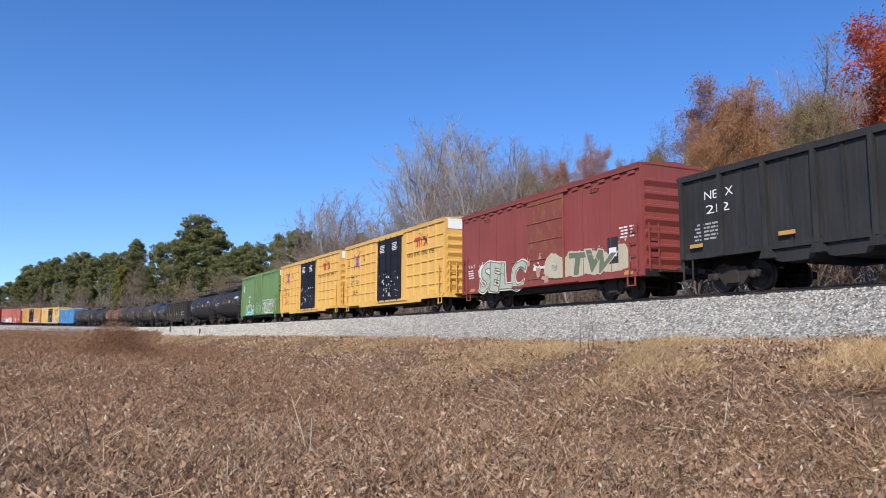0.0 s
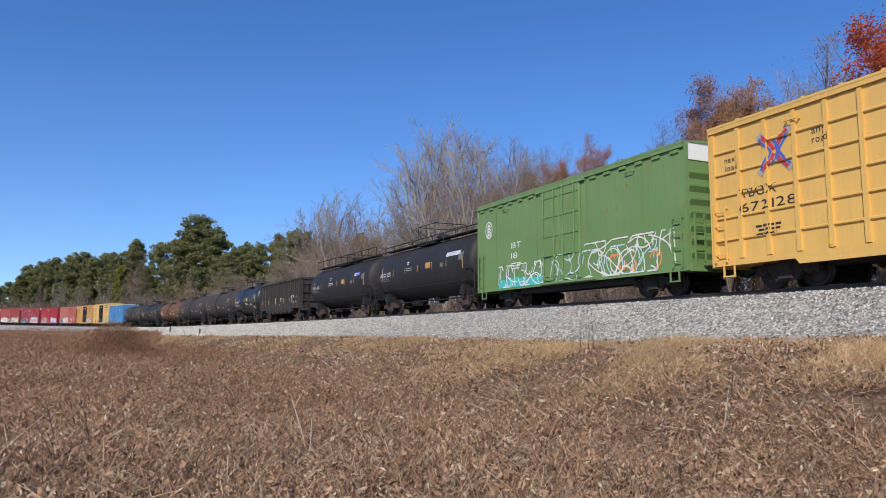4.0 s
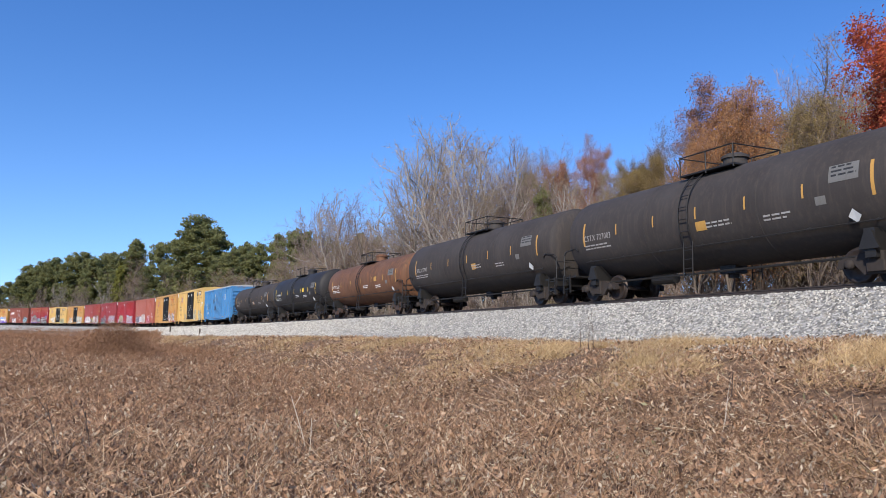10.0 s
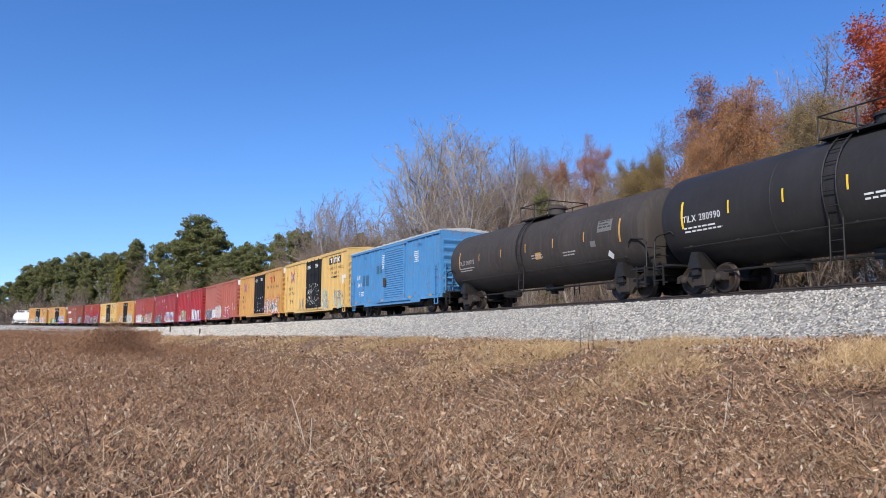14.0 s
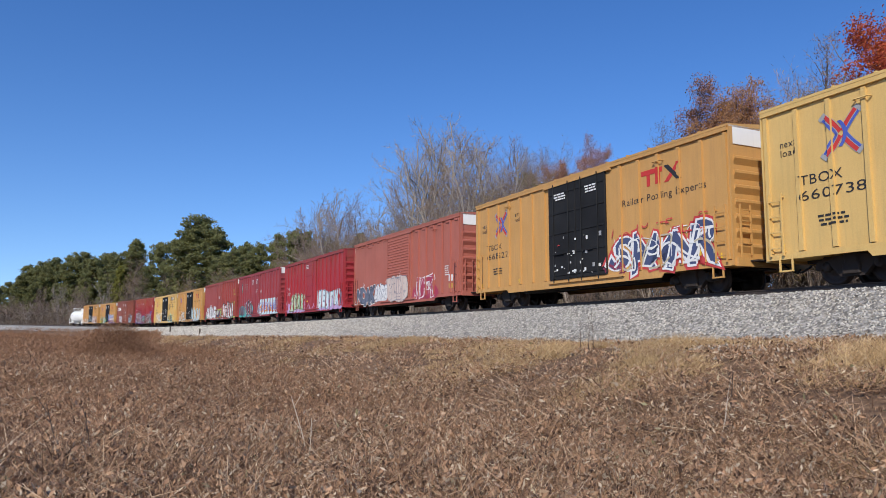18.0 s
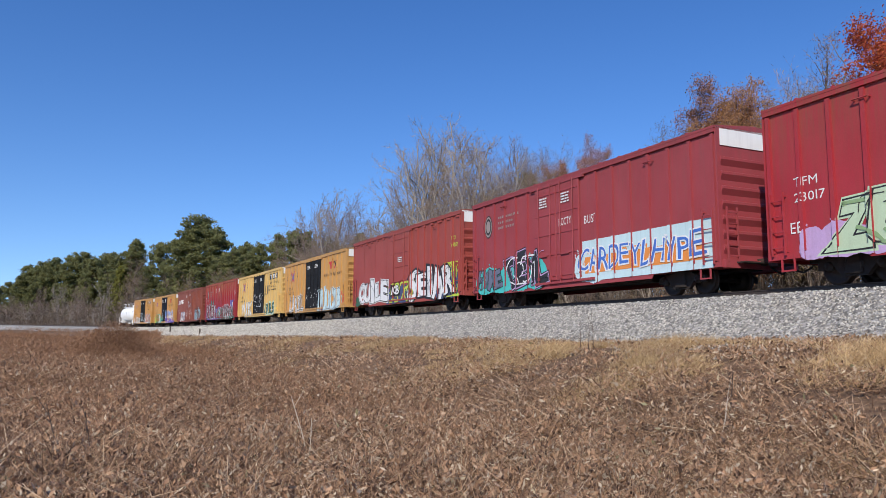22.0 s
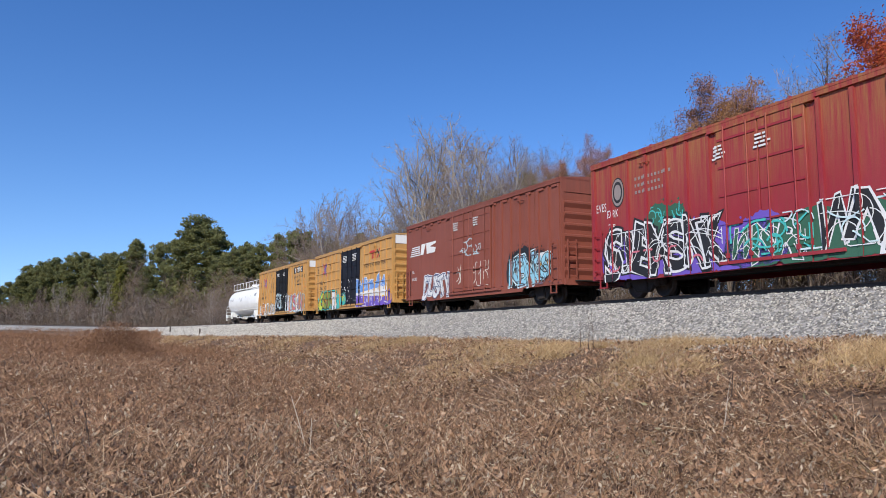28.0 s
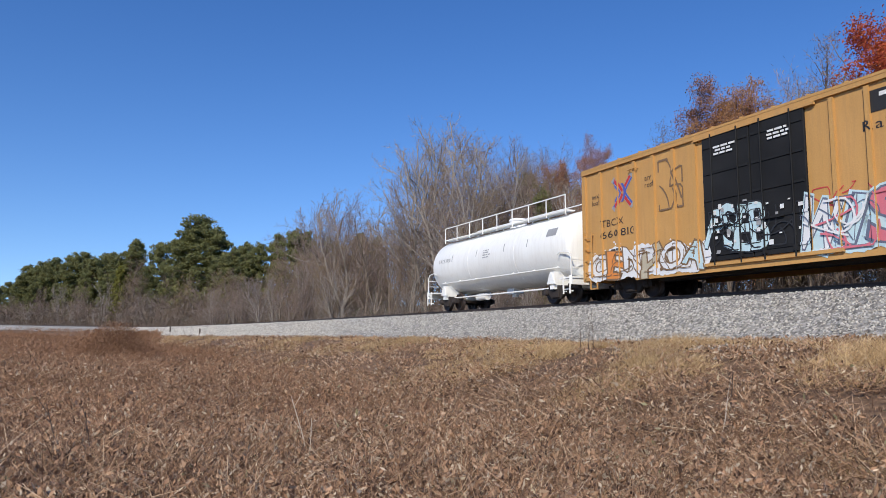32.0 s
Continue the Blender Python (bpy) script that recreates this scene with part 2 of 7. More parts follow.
GUIDE_S = np.arange(-60.0, 421.0, 12.0)
GUIDE = np.array([tuple(on_line(q))[:2] for q in GUIDE_S])


def nearest_line(x, y, lo=-60.0, hi=420.0):
    """s and u of a place, by a short search."""
    s = float(GUIDE_S[np.argmin((GUIDE[:, 0] - x) ** 2 + (GUIDE[:, 1] - y) ** 2)])
    for _ in range(2):
        a = heading(s)
        p = on_line(s)
        s = max(lo, min(hi, s - (x - p.x) * math.sin(a) + (y - p.y) * math.cos(a)))
    a = heading(s)
    p = on_line(s)
    return s, -((x - p.x) * math.cos(a) + (y - p.y) * math.sin(a))


def ground_z(x, y):
    s, u = nearest_line(x, y)
    z = profile(u) + (rail_z(s) - RAIL_Z) * (1.0 if u < 3.3 else max(0.0, 1 - (u - 3.3) / 30.0))
    if u > 3.3:
        z += 0.10 * noise.noise((x * 0.35, y * 0.35, 1.3)) * min(1, (u - 3.3) / 3) + 0.10 * noise.noise((x * 0.08, y * 0.08, 4.0))
        if u > 11:
            z += 0.004 * max(0.0, math.hypot(x, y) - 45)
    return z


def soil_material():
    m, t, b = shader("field_soil", 0.9)
    v = coords(t)
    a = ramp(t, [(0.30, (0.085, 0.05, 0.032)), (0.5, (0.19, 0.115, 0.068)), (0.72, (0.34, 0.225, 0.135))])
    t.links.new(grain(t, v, 9, 8, 0.7), a.inputs[0])
    big = ramp(t, [(0.35, (0.75, 0.72, 0.7)), (0.65, (1.15, 1.1, 1.0))])
    t.links.new(grain(t, v, 0.35, 3), big.inputs[0])
    t.links.new(mix(t, 1.0, a.outputs[0], big.outputs[0], "MULTIPLY"), b.inputs["Base Color"])
    bump(t, b, grain(t, v, 18, 6, 0.7), 0.9, 0.06)
    return m


def gravel_material():
    m, t, b = shader("grey_ballast", 0.85)
    v = coords(t)
    c = add(t, "ShaderNodeTexVoronoi", Scale=15.0)
    t.links.new(v, c.inputs["Vector"])
    a = ramp(t, [(0.0, (0.08, 0.074, 0.066)), (0.4, (0.25, 0.24, 0.215)), (0.75, (0.44, 0.42, 0.385)), (1.0, (0.68, 0.65, 0.60))])
    t.links.new(c.outputs["Color"], a.inputs[0])
    big = ramp(t, [(0.3, (0.82, 0.80, 0.78)), (0.7, (1.08, 1.07, 1.05))])
    t.links.new(grain(t, v, 0.6, 4), big.inputs[0])
    t.links.new(mix(t, 1.0, a.outputs[0], big.outputs[0], "MULTIPLY"), b.inputs["Base Color"])
    bump(t, b, c.outputs["Distance"], 0.9, 0.05)
    return m


M_SOIL, M_GRAVEL = soil_material(), gravel_material()
M_TIE = plain("tie_wood", (0.09, 0.07, 0.055), 0.9, 0, 0.4, 8)


def build_ground():
    # rows across the line, from the wood to far over the field, laid along it; then a wide skirt
    us = [-900, -400, -160, -90, -70, -50, -35, -16, -10, -6, -4, -3.6, -1.9, 0, 1.75, 2.4, 3.1, 3.75, 4.2, 4.6, 5, 6, 7, 8, 9, 10, 11.5, 13, 15, 17.5, 20, 23, 27, 32, 38, 46, 60, 90, 160, 400, 900]
    ss = [-455, -300, -200, -140, -100] + list(range(-80, 330, 3)) + [345, 380, 430, 500, 600, 750]
    b = Build()
    for s in ss:
        a = heading(s)
        for u in us:
            p = on_line(s)
            # past the bend's middle the rows would cross: hold them short on the field side
            uu = min(u, 170.0) if s > -140 else u
            x, y = p.x - uu * math.cos(a), p.y - uu * math.sin(a)
            z = profile(u) + (rail_z(s) - RAIL_Z) * (1.0 if u < 3.3 else max(0.0, 1 - (u - 3.3) / 30.0))
            if 3.3 < u < 100:
                z += 0.10 * noise.noise((x * 0.35, y * 0.35, 1.3)) * min(1, (u - 3.3) / 3) + 0.10 * noise.noise((x * 0.08, y * 0.08, 4.0))
                if u > 11:
                    z += 0.004 * max(0.0, math.hypot(x, y) - 45)
            if u >= 100:
                z = -0.05
            b.v.append((x, y, z))
    n = len(us)
    for i in range(len(ss) - 1):
        for j in range(n - 1):
            b.f.append((i * n + j, (i + 1) * n + j, (i + 1) * n + j + 1, i * n + j + 1))
    me = b.mesh("ground", M_SOIL)
    me.materials.append(M_GRAVEL)
    col = [0] * len(b.f)
    for i in range(len(ss) - 1):
        for j in range(n - 1):
            if -3.7 <= us[j] < 3.7:
                col[i * (n - 1) + j] = 1
    me.polygons.foreach_set("material_index", col)
    g = new("ground", me)
    tagged(g, "dry brown field with a grey ballast railway bank across it", "ground", kind="structure")
    # plain land on to the horizon
    far = Build().add([(-4000, -4000, -0.6), (4000, -4000, -0.6), (4000, 4000, -0.6), (-4000, 4000, -0.6)], [(0, 1, 2, 3)])
    tagged(new("far_ground", far.mesh("far_ground", M_SOIL)), "brown land out to the horizon", "ground", kind="structure")


build_ground()


def build_track():
    prof = [(-0.07, -0.17), (0.07, -0.17), (0.07, -0.155), (0.012, -0.13), (0.012, -0.045), (0.036, -0.03), (0.036, 0.0), (-0.036, 0.0), (-0.036, -0.03), (-0.012, -0.045), (-0.012, -0.13), (-0.07, -0.155)]
    ss = list(range(-120, 340, 4))
    for g in (0.72, -0.72):
        rings = []
        for s in ss:
            a = heading(s)
            ring = []
            for w, h in prof:
                p = on_line(s, g + w, h)
                ring.append(p)
            rings.append(ring)
        ob = new("rail", Build().loft(rings).mesh("rail", M_RAIL))
        tagged(ob, "brown steel rail with a worn bright head", "rail", group="rails of the track", kind="structure")
    b = Build()
    for k in range(-160, 560):
        s = k * 0.55
        c = on_line(s, 0, -0.175)
        a = heading(s)
        ax, ay = Vector((math.cos(a), math.sin(a), 0)), Vector((-math.sin(a), math.cos(a), 0))
        v = []
        for z in (-0.16, 0.0):
            for i, j in ((-1, -1), (1, -1), (1, 1), (-1, 1)):
                v.append(c + ax * 1.3 * i + ay * 0.11 * j + Vector((0, 0, z)))
        b.add(v, [(3, 2, 1, 0), (4, 5, 6, 7), (0, 1, 5, 4), (1, 2, 6, 5), (2, 3, 7, 6), (3, 0, 4, 7)])
    tagged(new("railway_ties", b.mesh("railway_ties", M_TIE)), "dark weathered wooden ties sunk in the ballast", "ties", kind="stuff")


build_track()

# ---- lettering ----
GLYPHS = {}


def glyph(ch, offset):
    """One character's flat shape in a unit cell, outline widened by offset."""
    key = (ch, offset)
    if key not in GLYPHS:
        cu = bpy.data.curves.new("letter", "FONT")
        cu.body, cu.size, cu.offset, cu.resolution_u = ch, 1.0, offset, 3
        ob = bpy.data.objects.new("letter", cu)
        me = bpy.data.meshes.new_from_object(ob)
        v = np.array([p.co[:2] for p in me.vertices]) if me.vertices else np.zeros((0, 2))
        GLYPHS[key] = (v, [tuple(p.vertices) for p in me.polygons])
        bpy.data.objects.remove(ob)
        bpy.data.curves.remove(cu)
        bpy.data.meshes.remove(me)
    return GLYPHS[key]


def writing(b, text, x, z, height, width=None, offset=0.0, y=0.0):
    """Letters from x on, feet at z; width squeezes the whole line."""
    pen, cells = 0.0, []
    for ch in text:
        if ch == " ":
            pen += 0.34
            continue
        v, f = glyph(ch, offset)
        if len(v) == 0:
            continue
        w = v[:, 0].max() - v[:, 0].min()
        cells.append((pen, v, f))
        pen += w + 0.12
    k = height / 0.72
    kx = width / max(pen - 0.12, 0.1) if width else k * 0.8
    for p, v, f in cells:
        x0 = v[:, 0].min()
        b.add([(x + (p + a - x0) * kx, y, z + c * k) for a, c in v], f)
    return b


NEAR = -1.556
SIDES = {}          # a boxcar's side: x breaks, z breaks, and how far each field of that grid stands out


def cut(poly, axis, lo, hi):
    """The part of a flat outline between two places along one axis."""
    for side, edge in ((1, lo), (-1, hi)):
        out = []
        for i, p in enumerate(poly):
            q = poly[i - 1]
            dp, dq = (p[axis] - edge) * side, (q[axis] - edge) * side
            if (dp < 0) != (dq < 0):
                k = dq / (dq - dp)
                out.append(tuple(a + (b - a) * k for a, b in zip(q, p)))
            if dp >= 0:
                out.append(p)
        poly = out
        if len(poly) < 3:
            return []
    return poly


def press(b, wagon):
    """Lays sprayed or painted shapes on a boxcar's sheet, ribs and doors, keeping their order."""
    if wagon.name not in SIDES:
        return b
    xs, zs, depth = SIDES[wagon.name]
    out = Build()
    for f in b.f:
        poly = [b.v[i] for i in f]
        y = min(p[1] for p in poly)
        coat = -1.655 - y if y < -1.655 else -1.60 - y if y <= -1.60 else -1.55 - y
        x0, x1 = min(p[0] for p in poly), max(p[0] for p in poly)
        z0, z1 = min(p[2] for p in poly), max(p[2] for p in poly)
        if x1 - x0 < 1e-5 or z1 - z0 < 1e-5:
            continue
        for i in range(len(xs) - 1):
            if xs[i + 1] <= x0 or xs[i] >= x1:
                continue
            strip = cut(poly, 0, xs[i], xs[i + 1]) if x0 < xs[i] or x1 > xs[i + 1] else poly
            for j in range(len(zs) - 1):
                if len(strip) < 3 or zs[j + 1] <= z0 or zs[j] >= z1:
                    continue
                bit = cut(strip, 2, zs[j], zs[j + 1])
                if len(bit) > 2:
                    d = depth[i][j] - 0.004 - max(coat, 0.0)
                    out.add([(p[0], d, p[2]) for p in bit], [tuple(range(len(bit)))])
    return out


def sign(parent, name, text, x, z, height, material, width=None, label="", y=NEAR):
    return part(name, press(writing(Build(), text, x, z, height, width, 0.0, y), parent), material, parent, label)


def patch(parent, name, x0, x1, z0, z1, material, label="", y=NEAR, depth=0.004):
    if parent.name in SIDES:
        flat = Build().add([(x0, y - depth, z0), (x1, y - depth, z0), (x1, y - depth, z1), (x0, y - depth, z1)], [(0, 1, 2, 3)])
        return part(name, press(flat, parent), material, parent, label)
    return part(name, Build().box(x0, x1, y - depth, y + 0.02, z0, z1), material, parent, label)


def tiny_lines(parent, x, z, w, rows, material, gap=0.11, h=0.055, y=NEAR, seed=0):
    """Small print too fine to read: short bars, line under line."""
    rnd = random.Random(seed)
    b = Build()
    for r in range(rows):
        p = x + rnd.uniform(0, 0.15) * w
        end = x + w * rnd.uniform(0.8, 1.0)
        while p < end:
            q = min(end, p + rnd.uniform(0.10, 0.25))
            b.box(p, q, y - 0.004, y + 0.01, z - r * gap, z - r * gap + h)
            p = q + 0.05
    return tagged(part("small_print", press(b, parent), material, parent), kind="stuff")


def graffiti(parent, word, x0, x1, z0, z1, fill, edge, back="", seed=1, y=-1.612, tilt=0.16, label="", fat=0.05, halo="", fills=None, low="", line=0.05, wide=1.14, marks=1):
    """A sprayed word: swollen, leaning letters that overlap, each with an outline; halo: a second rim."""
    rnd = random.Random(seed)
    n = len(word)
    w = (x1 - x0) / n
    tall_all = z1 - z0
    if back:
        cloud(parent, x0 - 0.25, x1 + 0.25, z0 - 0.05, z1 + 0.12, back, seed + 7, y + 0.006)
    rim, outer, inner = Build(), Build(), {}
    for i, ch in enumerate(word):
        a = rnd.uniform(-tilt, tilt)
        sh = rnd.uniform(-0.16, 0.26)
        tall, lift = rnd.uniform(0.84, 1.16), rnd.uniform(-0.06, 0.06) * tall_all
        waist = rnd.uniform(-0.25, 0.25)
        wob = rnd.uniform(0.02, 0.06)
        box_v = glyph(ch, fat)[0]
        size = box_v.max(0) - box_v.min(0)
        kz = tall_all * 0.92 * tall / size[1]
        kx = min(w * wide / size[0], 1.5 * kz)
        ink = fills[i % len(fills)] if fills else fill
        layers = [(outer, fat + line, 0.0), (inner.setdefault(ink, Build()), fat, -0.002)]
        if halo:
            layers.insert(0, (rim, fat + line * 2.1, 0.003 + 0.0032 * i))
        for b, off, dy in layers:
            v, f = glyph(ch, off)
            c = (v.min(0) + v.max(0)) / 2
            pts = []
            for q in v:
                lx, lz = (q[0] - c[0]) * kx, (q[1] - c[1]) * kz
                lx *= 1 + waist * (lz / tall_all) * 2
                lx += lz * sh + wob * math.sin(5 * lz / tall_all + i)
                lz += wob * math.sin(4 * lx + i * 2)
                pts.append((x0 + w * (i + 0.5) + lx * math.cos(a) - lz * math.sin(a), y + dy - 0.0032 * i, max(ZS - 0.12, (z0 + z1) / 2 + lift + lx * math.sin(a) + lz * math.cos(a))))
            b.add(pts, f)
    if halo:
        part("graffiti_rim", press(rim, parent), INK[halo], parent)
    part("graffiti_outline", press(outer, parent), INK[edge], parent)
    for ink, b in inner.items():
        if low:
            # the lower part of the letters in a second colour
            for side, tone in ((1, ink), (-1, low)):
                bm = bmesh.new()
                bv = [bm.verts.new(q) for q in b.v]
                for f in b.f:
                    try:
                        bm.faces.new([bv[k] for k in f])
                    except ValueError:
                        pass
                bmesh.ops.bisect_plane(bm, geom=bm.verts[:] + bm.edges[:] + bm.faces[:], plane_co=(0, 0, z0 + 0.42 * tall_all), plane_no=(0.05, 0, -side), clear_outer=True)
                bm.verts.index_update()
                half = Build().add([tuple(q.co) for q in bm.verts], [tuple(q.index for q in f.verts) for f in bm.faces])
                bm.free()
                part("graffiti", press(half, parent), INK[tone], parent)
        else:
            part("graffiti", press(b, parent), INK[ink], parent, label)
    # short quick strokes over the letters
    top = y - 0.0032 * n - 0.004
    if marks:
        scrawl(parent, x0, x1, z0 + 0.1 * tall_all, z1 - 0.05 * tall_all, edge if edge != fill else "black", seed + 300, int(n * marks), 0.014, top)


def cloud(parent, x0, x1, z0, z1, ink, seed=3, y=-1.609, name="graffiti_cloud", spots=16):
    """A sprayed cloud with a lobed, ragged edge, rounded ends and loose spots of paint round it."""
    rnd = random.Random(seed)
    m = max(24, int((x1 - x0) * 12))
    h = z1 - z0
    ph = [rnd.uniform(0, 6.28) for _ in range(4)]
    v, n = [], m + 1
    rows = []
    for i in range(n):
        t = i / m
        x = x0 + (x1 - x0) * t
        e = min(t, 1 - t) * (x1 - x0) / (0.55 * h)
        cap = math.sqrt(max(0.0, 1 - (1 - min(1, e)) ** 2))
        k = x / max(h, 0.4)
        lobe = abs(math.sin(k * 2.3 + ph[0])) * 0.20 + math.sin(k * 1.1 + ph[1]) * 0.09 + rnd.uniform(-0.05, 0.03)
        foot = abs(math.sin(k * 2.9 + ph[2])) * 0.07 + rnd.uniform(-0.02, 0.03)
        mid = z0 + 0.40 * h
        rows.append((x, mid + (0.60 * h - 0.24 * h + lobe * h) * (0.04 + 0.96 * cap), mid - (0.40 * h - 0.05 * h + foot * h) * (0.2 + 0.8 * cap)))
    b = Build()
    v = [(x, y, max(q, ZS - 0.12)) for x, q, _ in rows] + [(x, y, max(q, ZS - 0.12)) for x, _, q in rows]
    b.add(v, [(i, i + 1, n + i + 1, n + i) for i in range(m)])
    for k in range(spots):
        x, up, lo = rnd.choice(rows)
        r = rnd.uniform(0.015, 0.05)
        z = (up + rnd.uniform(0.02, 0.16)) if rnd.random() < 0.8 else max(lo + 0.05, ZS)
        b.add([(x + r * rnd.uniform(0.7, 1.2) * math.cos(q * 1.047), y, z + r * math.sin(q * 1.047)) for q in range(6)], [tuple(range(6))])
    part(name, press(b, parent), INK[ink], parent)


def scrawl(parent, x0, x1, z0, z1, ink, seed=1, strokes=14, r=0.05, y=-1.615, name="spray_tag"):
    """Quick spray strokes that spell nothing that could be read."""
    rnd = random.Random(seed)
    b = Build()
    for i in range(strokes):
        x = x0 + (x1 - x0) * (i + rnd.random()) / strokes
        z = rnd.uniform(z0, z1)
        ang = rnd.choice((1.3, 1.7, -1.4, 0.4, -0.5)) + rnd.uniform(-0.4, 0.4)
        turn = rnd.uniform(-0.5, 0.5)
        pts = []
        for k in range(9):
            pts.append((min(max(x, x0), x1), min(max(z, z0), z1)))
            x += math.cos(ang) * (z1 - z0) * 0.13
            z += math.sin(ang) * (z1 - z0) * 0.13
            ang += turn
        v, f = [], []
        for k, (px, pz) in enumerate(pts):
            qx, qz = pts[min(k + 1, 8)]
            ox, oz = pts[max(k - 1, 0)]
            d = Vector((qx - ox, qz - oz))
            nrm = Vector((-d.y, d.x)).normalized() * r * rnd.uniform(0.7, 1.2) if d.length > 1e-6 else Vector((0, r))
            v += [(px + nrm.x, y - i * 0.0002, pz + nrm.y), (px - nrm.x, y - i * 0.0002, pz - nrm.y)]
            if k:
                f.append((2 * k - 2, 2 * k - 1, 2 * k + 1, 2 * k))
        b.add(v, f)
    tagged(part(name, press(b, parent), INK[ink], parent), kind="stuff")


# ---- wagons: running gear ----
TRUCKS, WHEELS, WAGONS = {}, [], []
WHEEL_R = 0.44


def wheel_mesh():
    if "wheels" not in TRUCKS:
        b = Build()
        for d in (1, -1):
            prof = [(0.0, 0.0), (0.0, 0.13), (0.03 * 1, 0.16), (0.035, 0.33), (0.0, 0.37), (0.0, 0.43), (0.02, 0.44), (0.11, 0.445), (0.115, 0.475), (0.145, 0.47), (0.145, 0.36), (0.09, 0.33), (0.09, 0.16), (0.15, 0.12), (0.15, 0.0)]
            b.lathe([(d * (0.80 - t), r) for t, r in prof], "y", 26)
        b.lathe([(-0.98, 0.0), (-0.98, 0.075), (0.98, 0.075), (0.98, 0.0)], "y", 12)
        TRUCKS["wheels"] = b.mesh("wheel_set", M_WHEEL, True)
    return TRUCKS["wheels"]


def frame_mesh(kind):
    if kind not in TRUCKS:
        b = Build()
        out = [(-1.0, 0.36), (-1.0, 0.55), (-0.80, 0.62), (-0.55, 0.60), (-0.42, 0.70), (0.42, 0.70), (0.55, 0.60), (0.80, 0.62), (1.0, 0.55), (1.0, 0.36), (0.86, 0.36), (0.80, 0.46), (0.58, 0.46), (0.32, 0.18), (-0.32, 0.18), (-0.58, 0.46), (-0.80, 0.46), (-0.86, 0.36)]
        for sy in (-1, 1):
            b.slab(out, sy * 1.03 - 0.07, sy * 1.03 + 0.07)
            b.box(-0.24, 0.24, sy * 1.12 - 0.05, sy * 1.12 + 0.05, 0.24, 0.50, 0.03)
        TRUCKS[kind] = b.mesh("side_frames", M_TRUCK if kind == "grey" else M_TRUCK_RUST)
        g = Build()
        g.box(-0.2, 0.2, -1.15, 1.15, 0.50, 0.72, 0.04)
        g.box(-0.35, 0.35, -0.35, 0.35, 0.6, 0.86, 0.05)
        TRUCKS[kind + "bolster"] = g.mesh("bolster", M_TRUCK)
        h = Build()
        h.lathe([(-0.09, 0.0), (-0.09, 0.10), (-0.02, 0.125), (0.06, 0.125), (0.06, 0.0)], "y", 14)
        TRUCKS[kind + "box"] = h.mesh("bearing_cap", M_TRUCK, True)
        sp = Build()
        for k in (-0.13, 0.0, 0.13):
            prof = [(z, 0.05 + 0.012 * (i % 2)) for i, z in enumerate(np.linspace(0, 0.2, 11))]
            sp.loft([[(k + r * math.cos(a * 0.785), r * math.sin(a * 0.785), 0.26 + z) for a in range(8)] for z, r in prof])
        TRUCKS[kind + "spring"] = sp.mesh("springs", M_STEEL)
    return TRUCKS[kind]


def truck(wagon, x, kind="grey"):
    t = part("truck", frame_mesh(kind), None, wagon, at=pose(x, 0, 0))
    part("bolster", TRUCKS[kind + "bolster"], None, t)
    for dx in (-0.68, 0.68):
        w = part("wheel_set", wheel_mesh(), None, t, at=pose(dx, 0, WHEEL_R))
        WHEELS.append((w, dx, WAGONS[-1][1]))
        for sy in (-1, 1):
            part("bearing_cap", TRUCKS[kind + "box"], None, t, at=pose(dx * 1.03, sy * 1.07, 0.45, 0, 0, 0 if sy < 0 else 180))
    for sy in (-1, 1):
        part("springs", TRUCKS[kind + "spring"], None, t, at=pose(0, sy * 1.11, 0))
    return t


def coupler(wagon, x, d):
    b = Build()
    b.box(min(x, x + d * 0.55), max(x, x + d * 0.55), -0.1, 0.1, 0.78, 0.98, 0.03)
    b.slab([(x + d * 0.5, 0.72), (x + d * 0.8, 0.72), (x + d * 0.82, 1.04), (x + d * 0.5, 1.04)], -0.17, 0.12)
    part("coupler", b, M_TRUCK_RUST, wagon)
    h = Build()
    h.rods([(x, 0.3, 0.85), (x + d * 0.3, 0.34, 0.62), (x + d * 0.55, 0.32, 0.5), (x + d * 0.75, 0.2, 0.58)], 0.03, 6)
    part("brake_hose", h, M_BLACKP, wagon)


def new_wagon(name, label, category, right, left):
    """An empty at rail height under the wagon's middle; its middle passes there at 16 s."""
    ob = new(name)
    ob.empty_display_size = 0.5
    tagged(ob, label, category, group="wagons of the goods train")
    WAGONS.append((ob, (right + left) / 2, (left - right) * 0.36))
    return ob, left - right


def ladder(wagon, x0, x1, z0, z1, rungs, y, material, name="ladder"):
    b = Build()
    for x in (x0, x1):
        b.box(x - 0.02, x + 0.02, y - 0.05, y + 0.0, z0, z1)
        for z in (z0 + 0.1, z1 - 0.1):
            b.box(x - 0.02, x + 0.02, y, y + 0.12, z - 0.02, z + 0.02)
    for k in range(rungs):
        z = z0 + (k + 0.5) * (z1 - z0) / rungs
        b.box(x0, x1, y - 0.045, y - 0.015, z - 0.013, z + 0.013)
    part(name, b, material, wagon)


def end_ladder(wagon, x, d, y0, y1, z0, z1, rungs, material):
    b = Build()
    for y in (y0, y1):
        b.box(min(x, x + d * 0.05), max(x, x + d * 0.05), y - 0.02, y + 0.02, z0, z1)
    for k in range(rungs):
        z = z0 + (k + 0.5) * (z1 - z0) / rungs
        b.box(min(x + d * 0.02, x + d * 0.05), max(x + d * 0.02, x + d * 0.05), y0, y1, z - 0.013, z + 0.013)
    part("end_ladder", b, material, wagon)


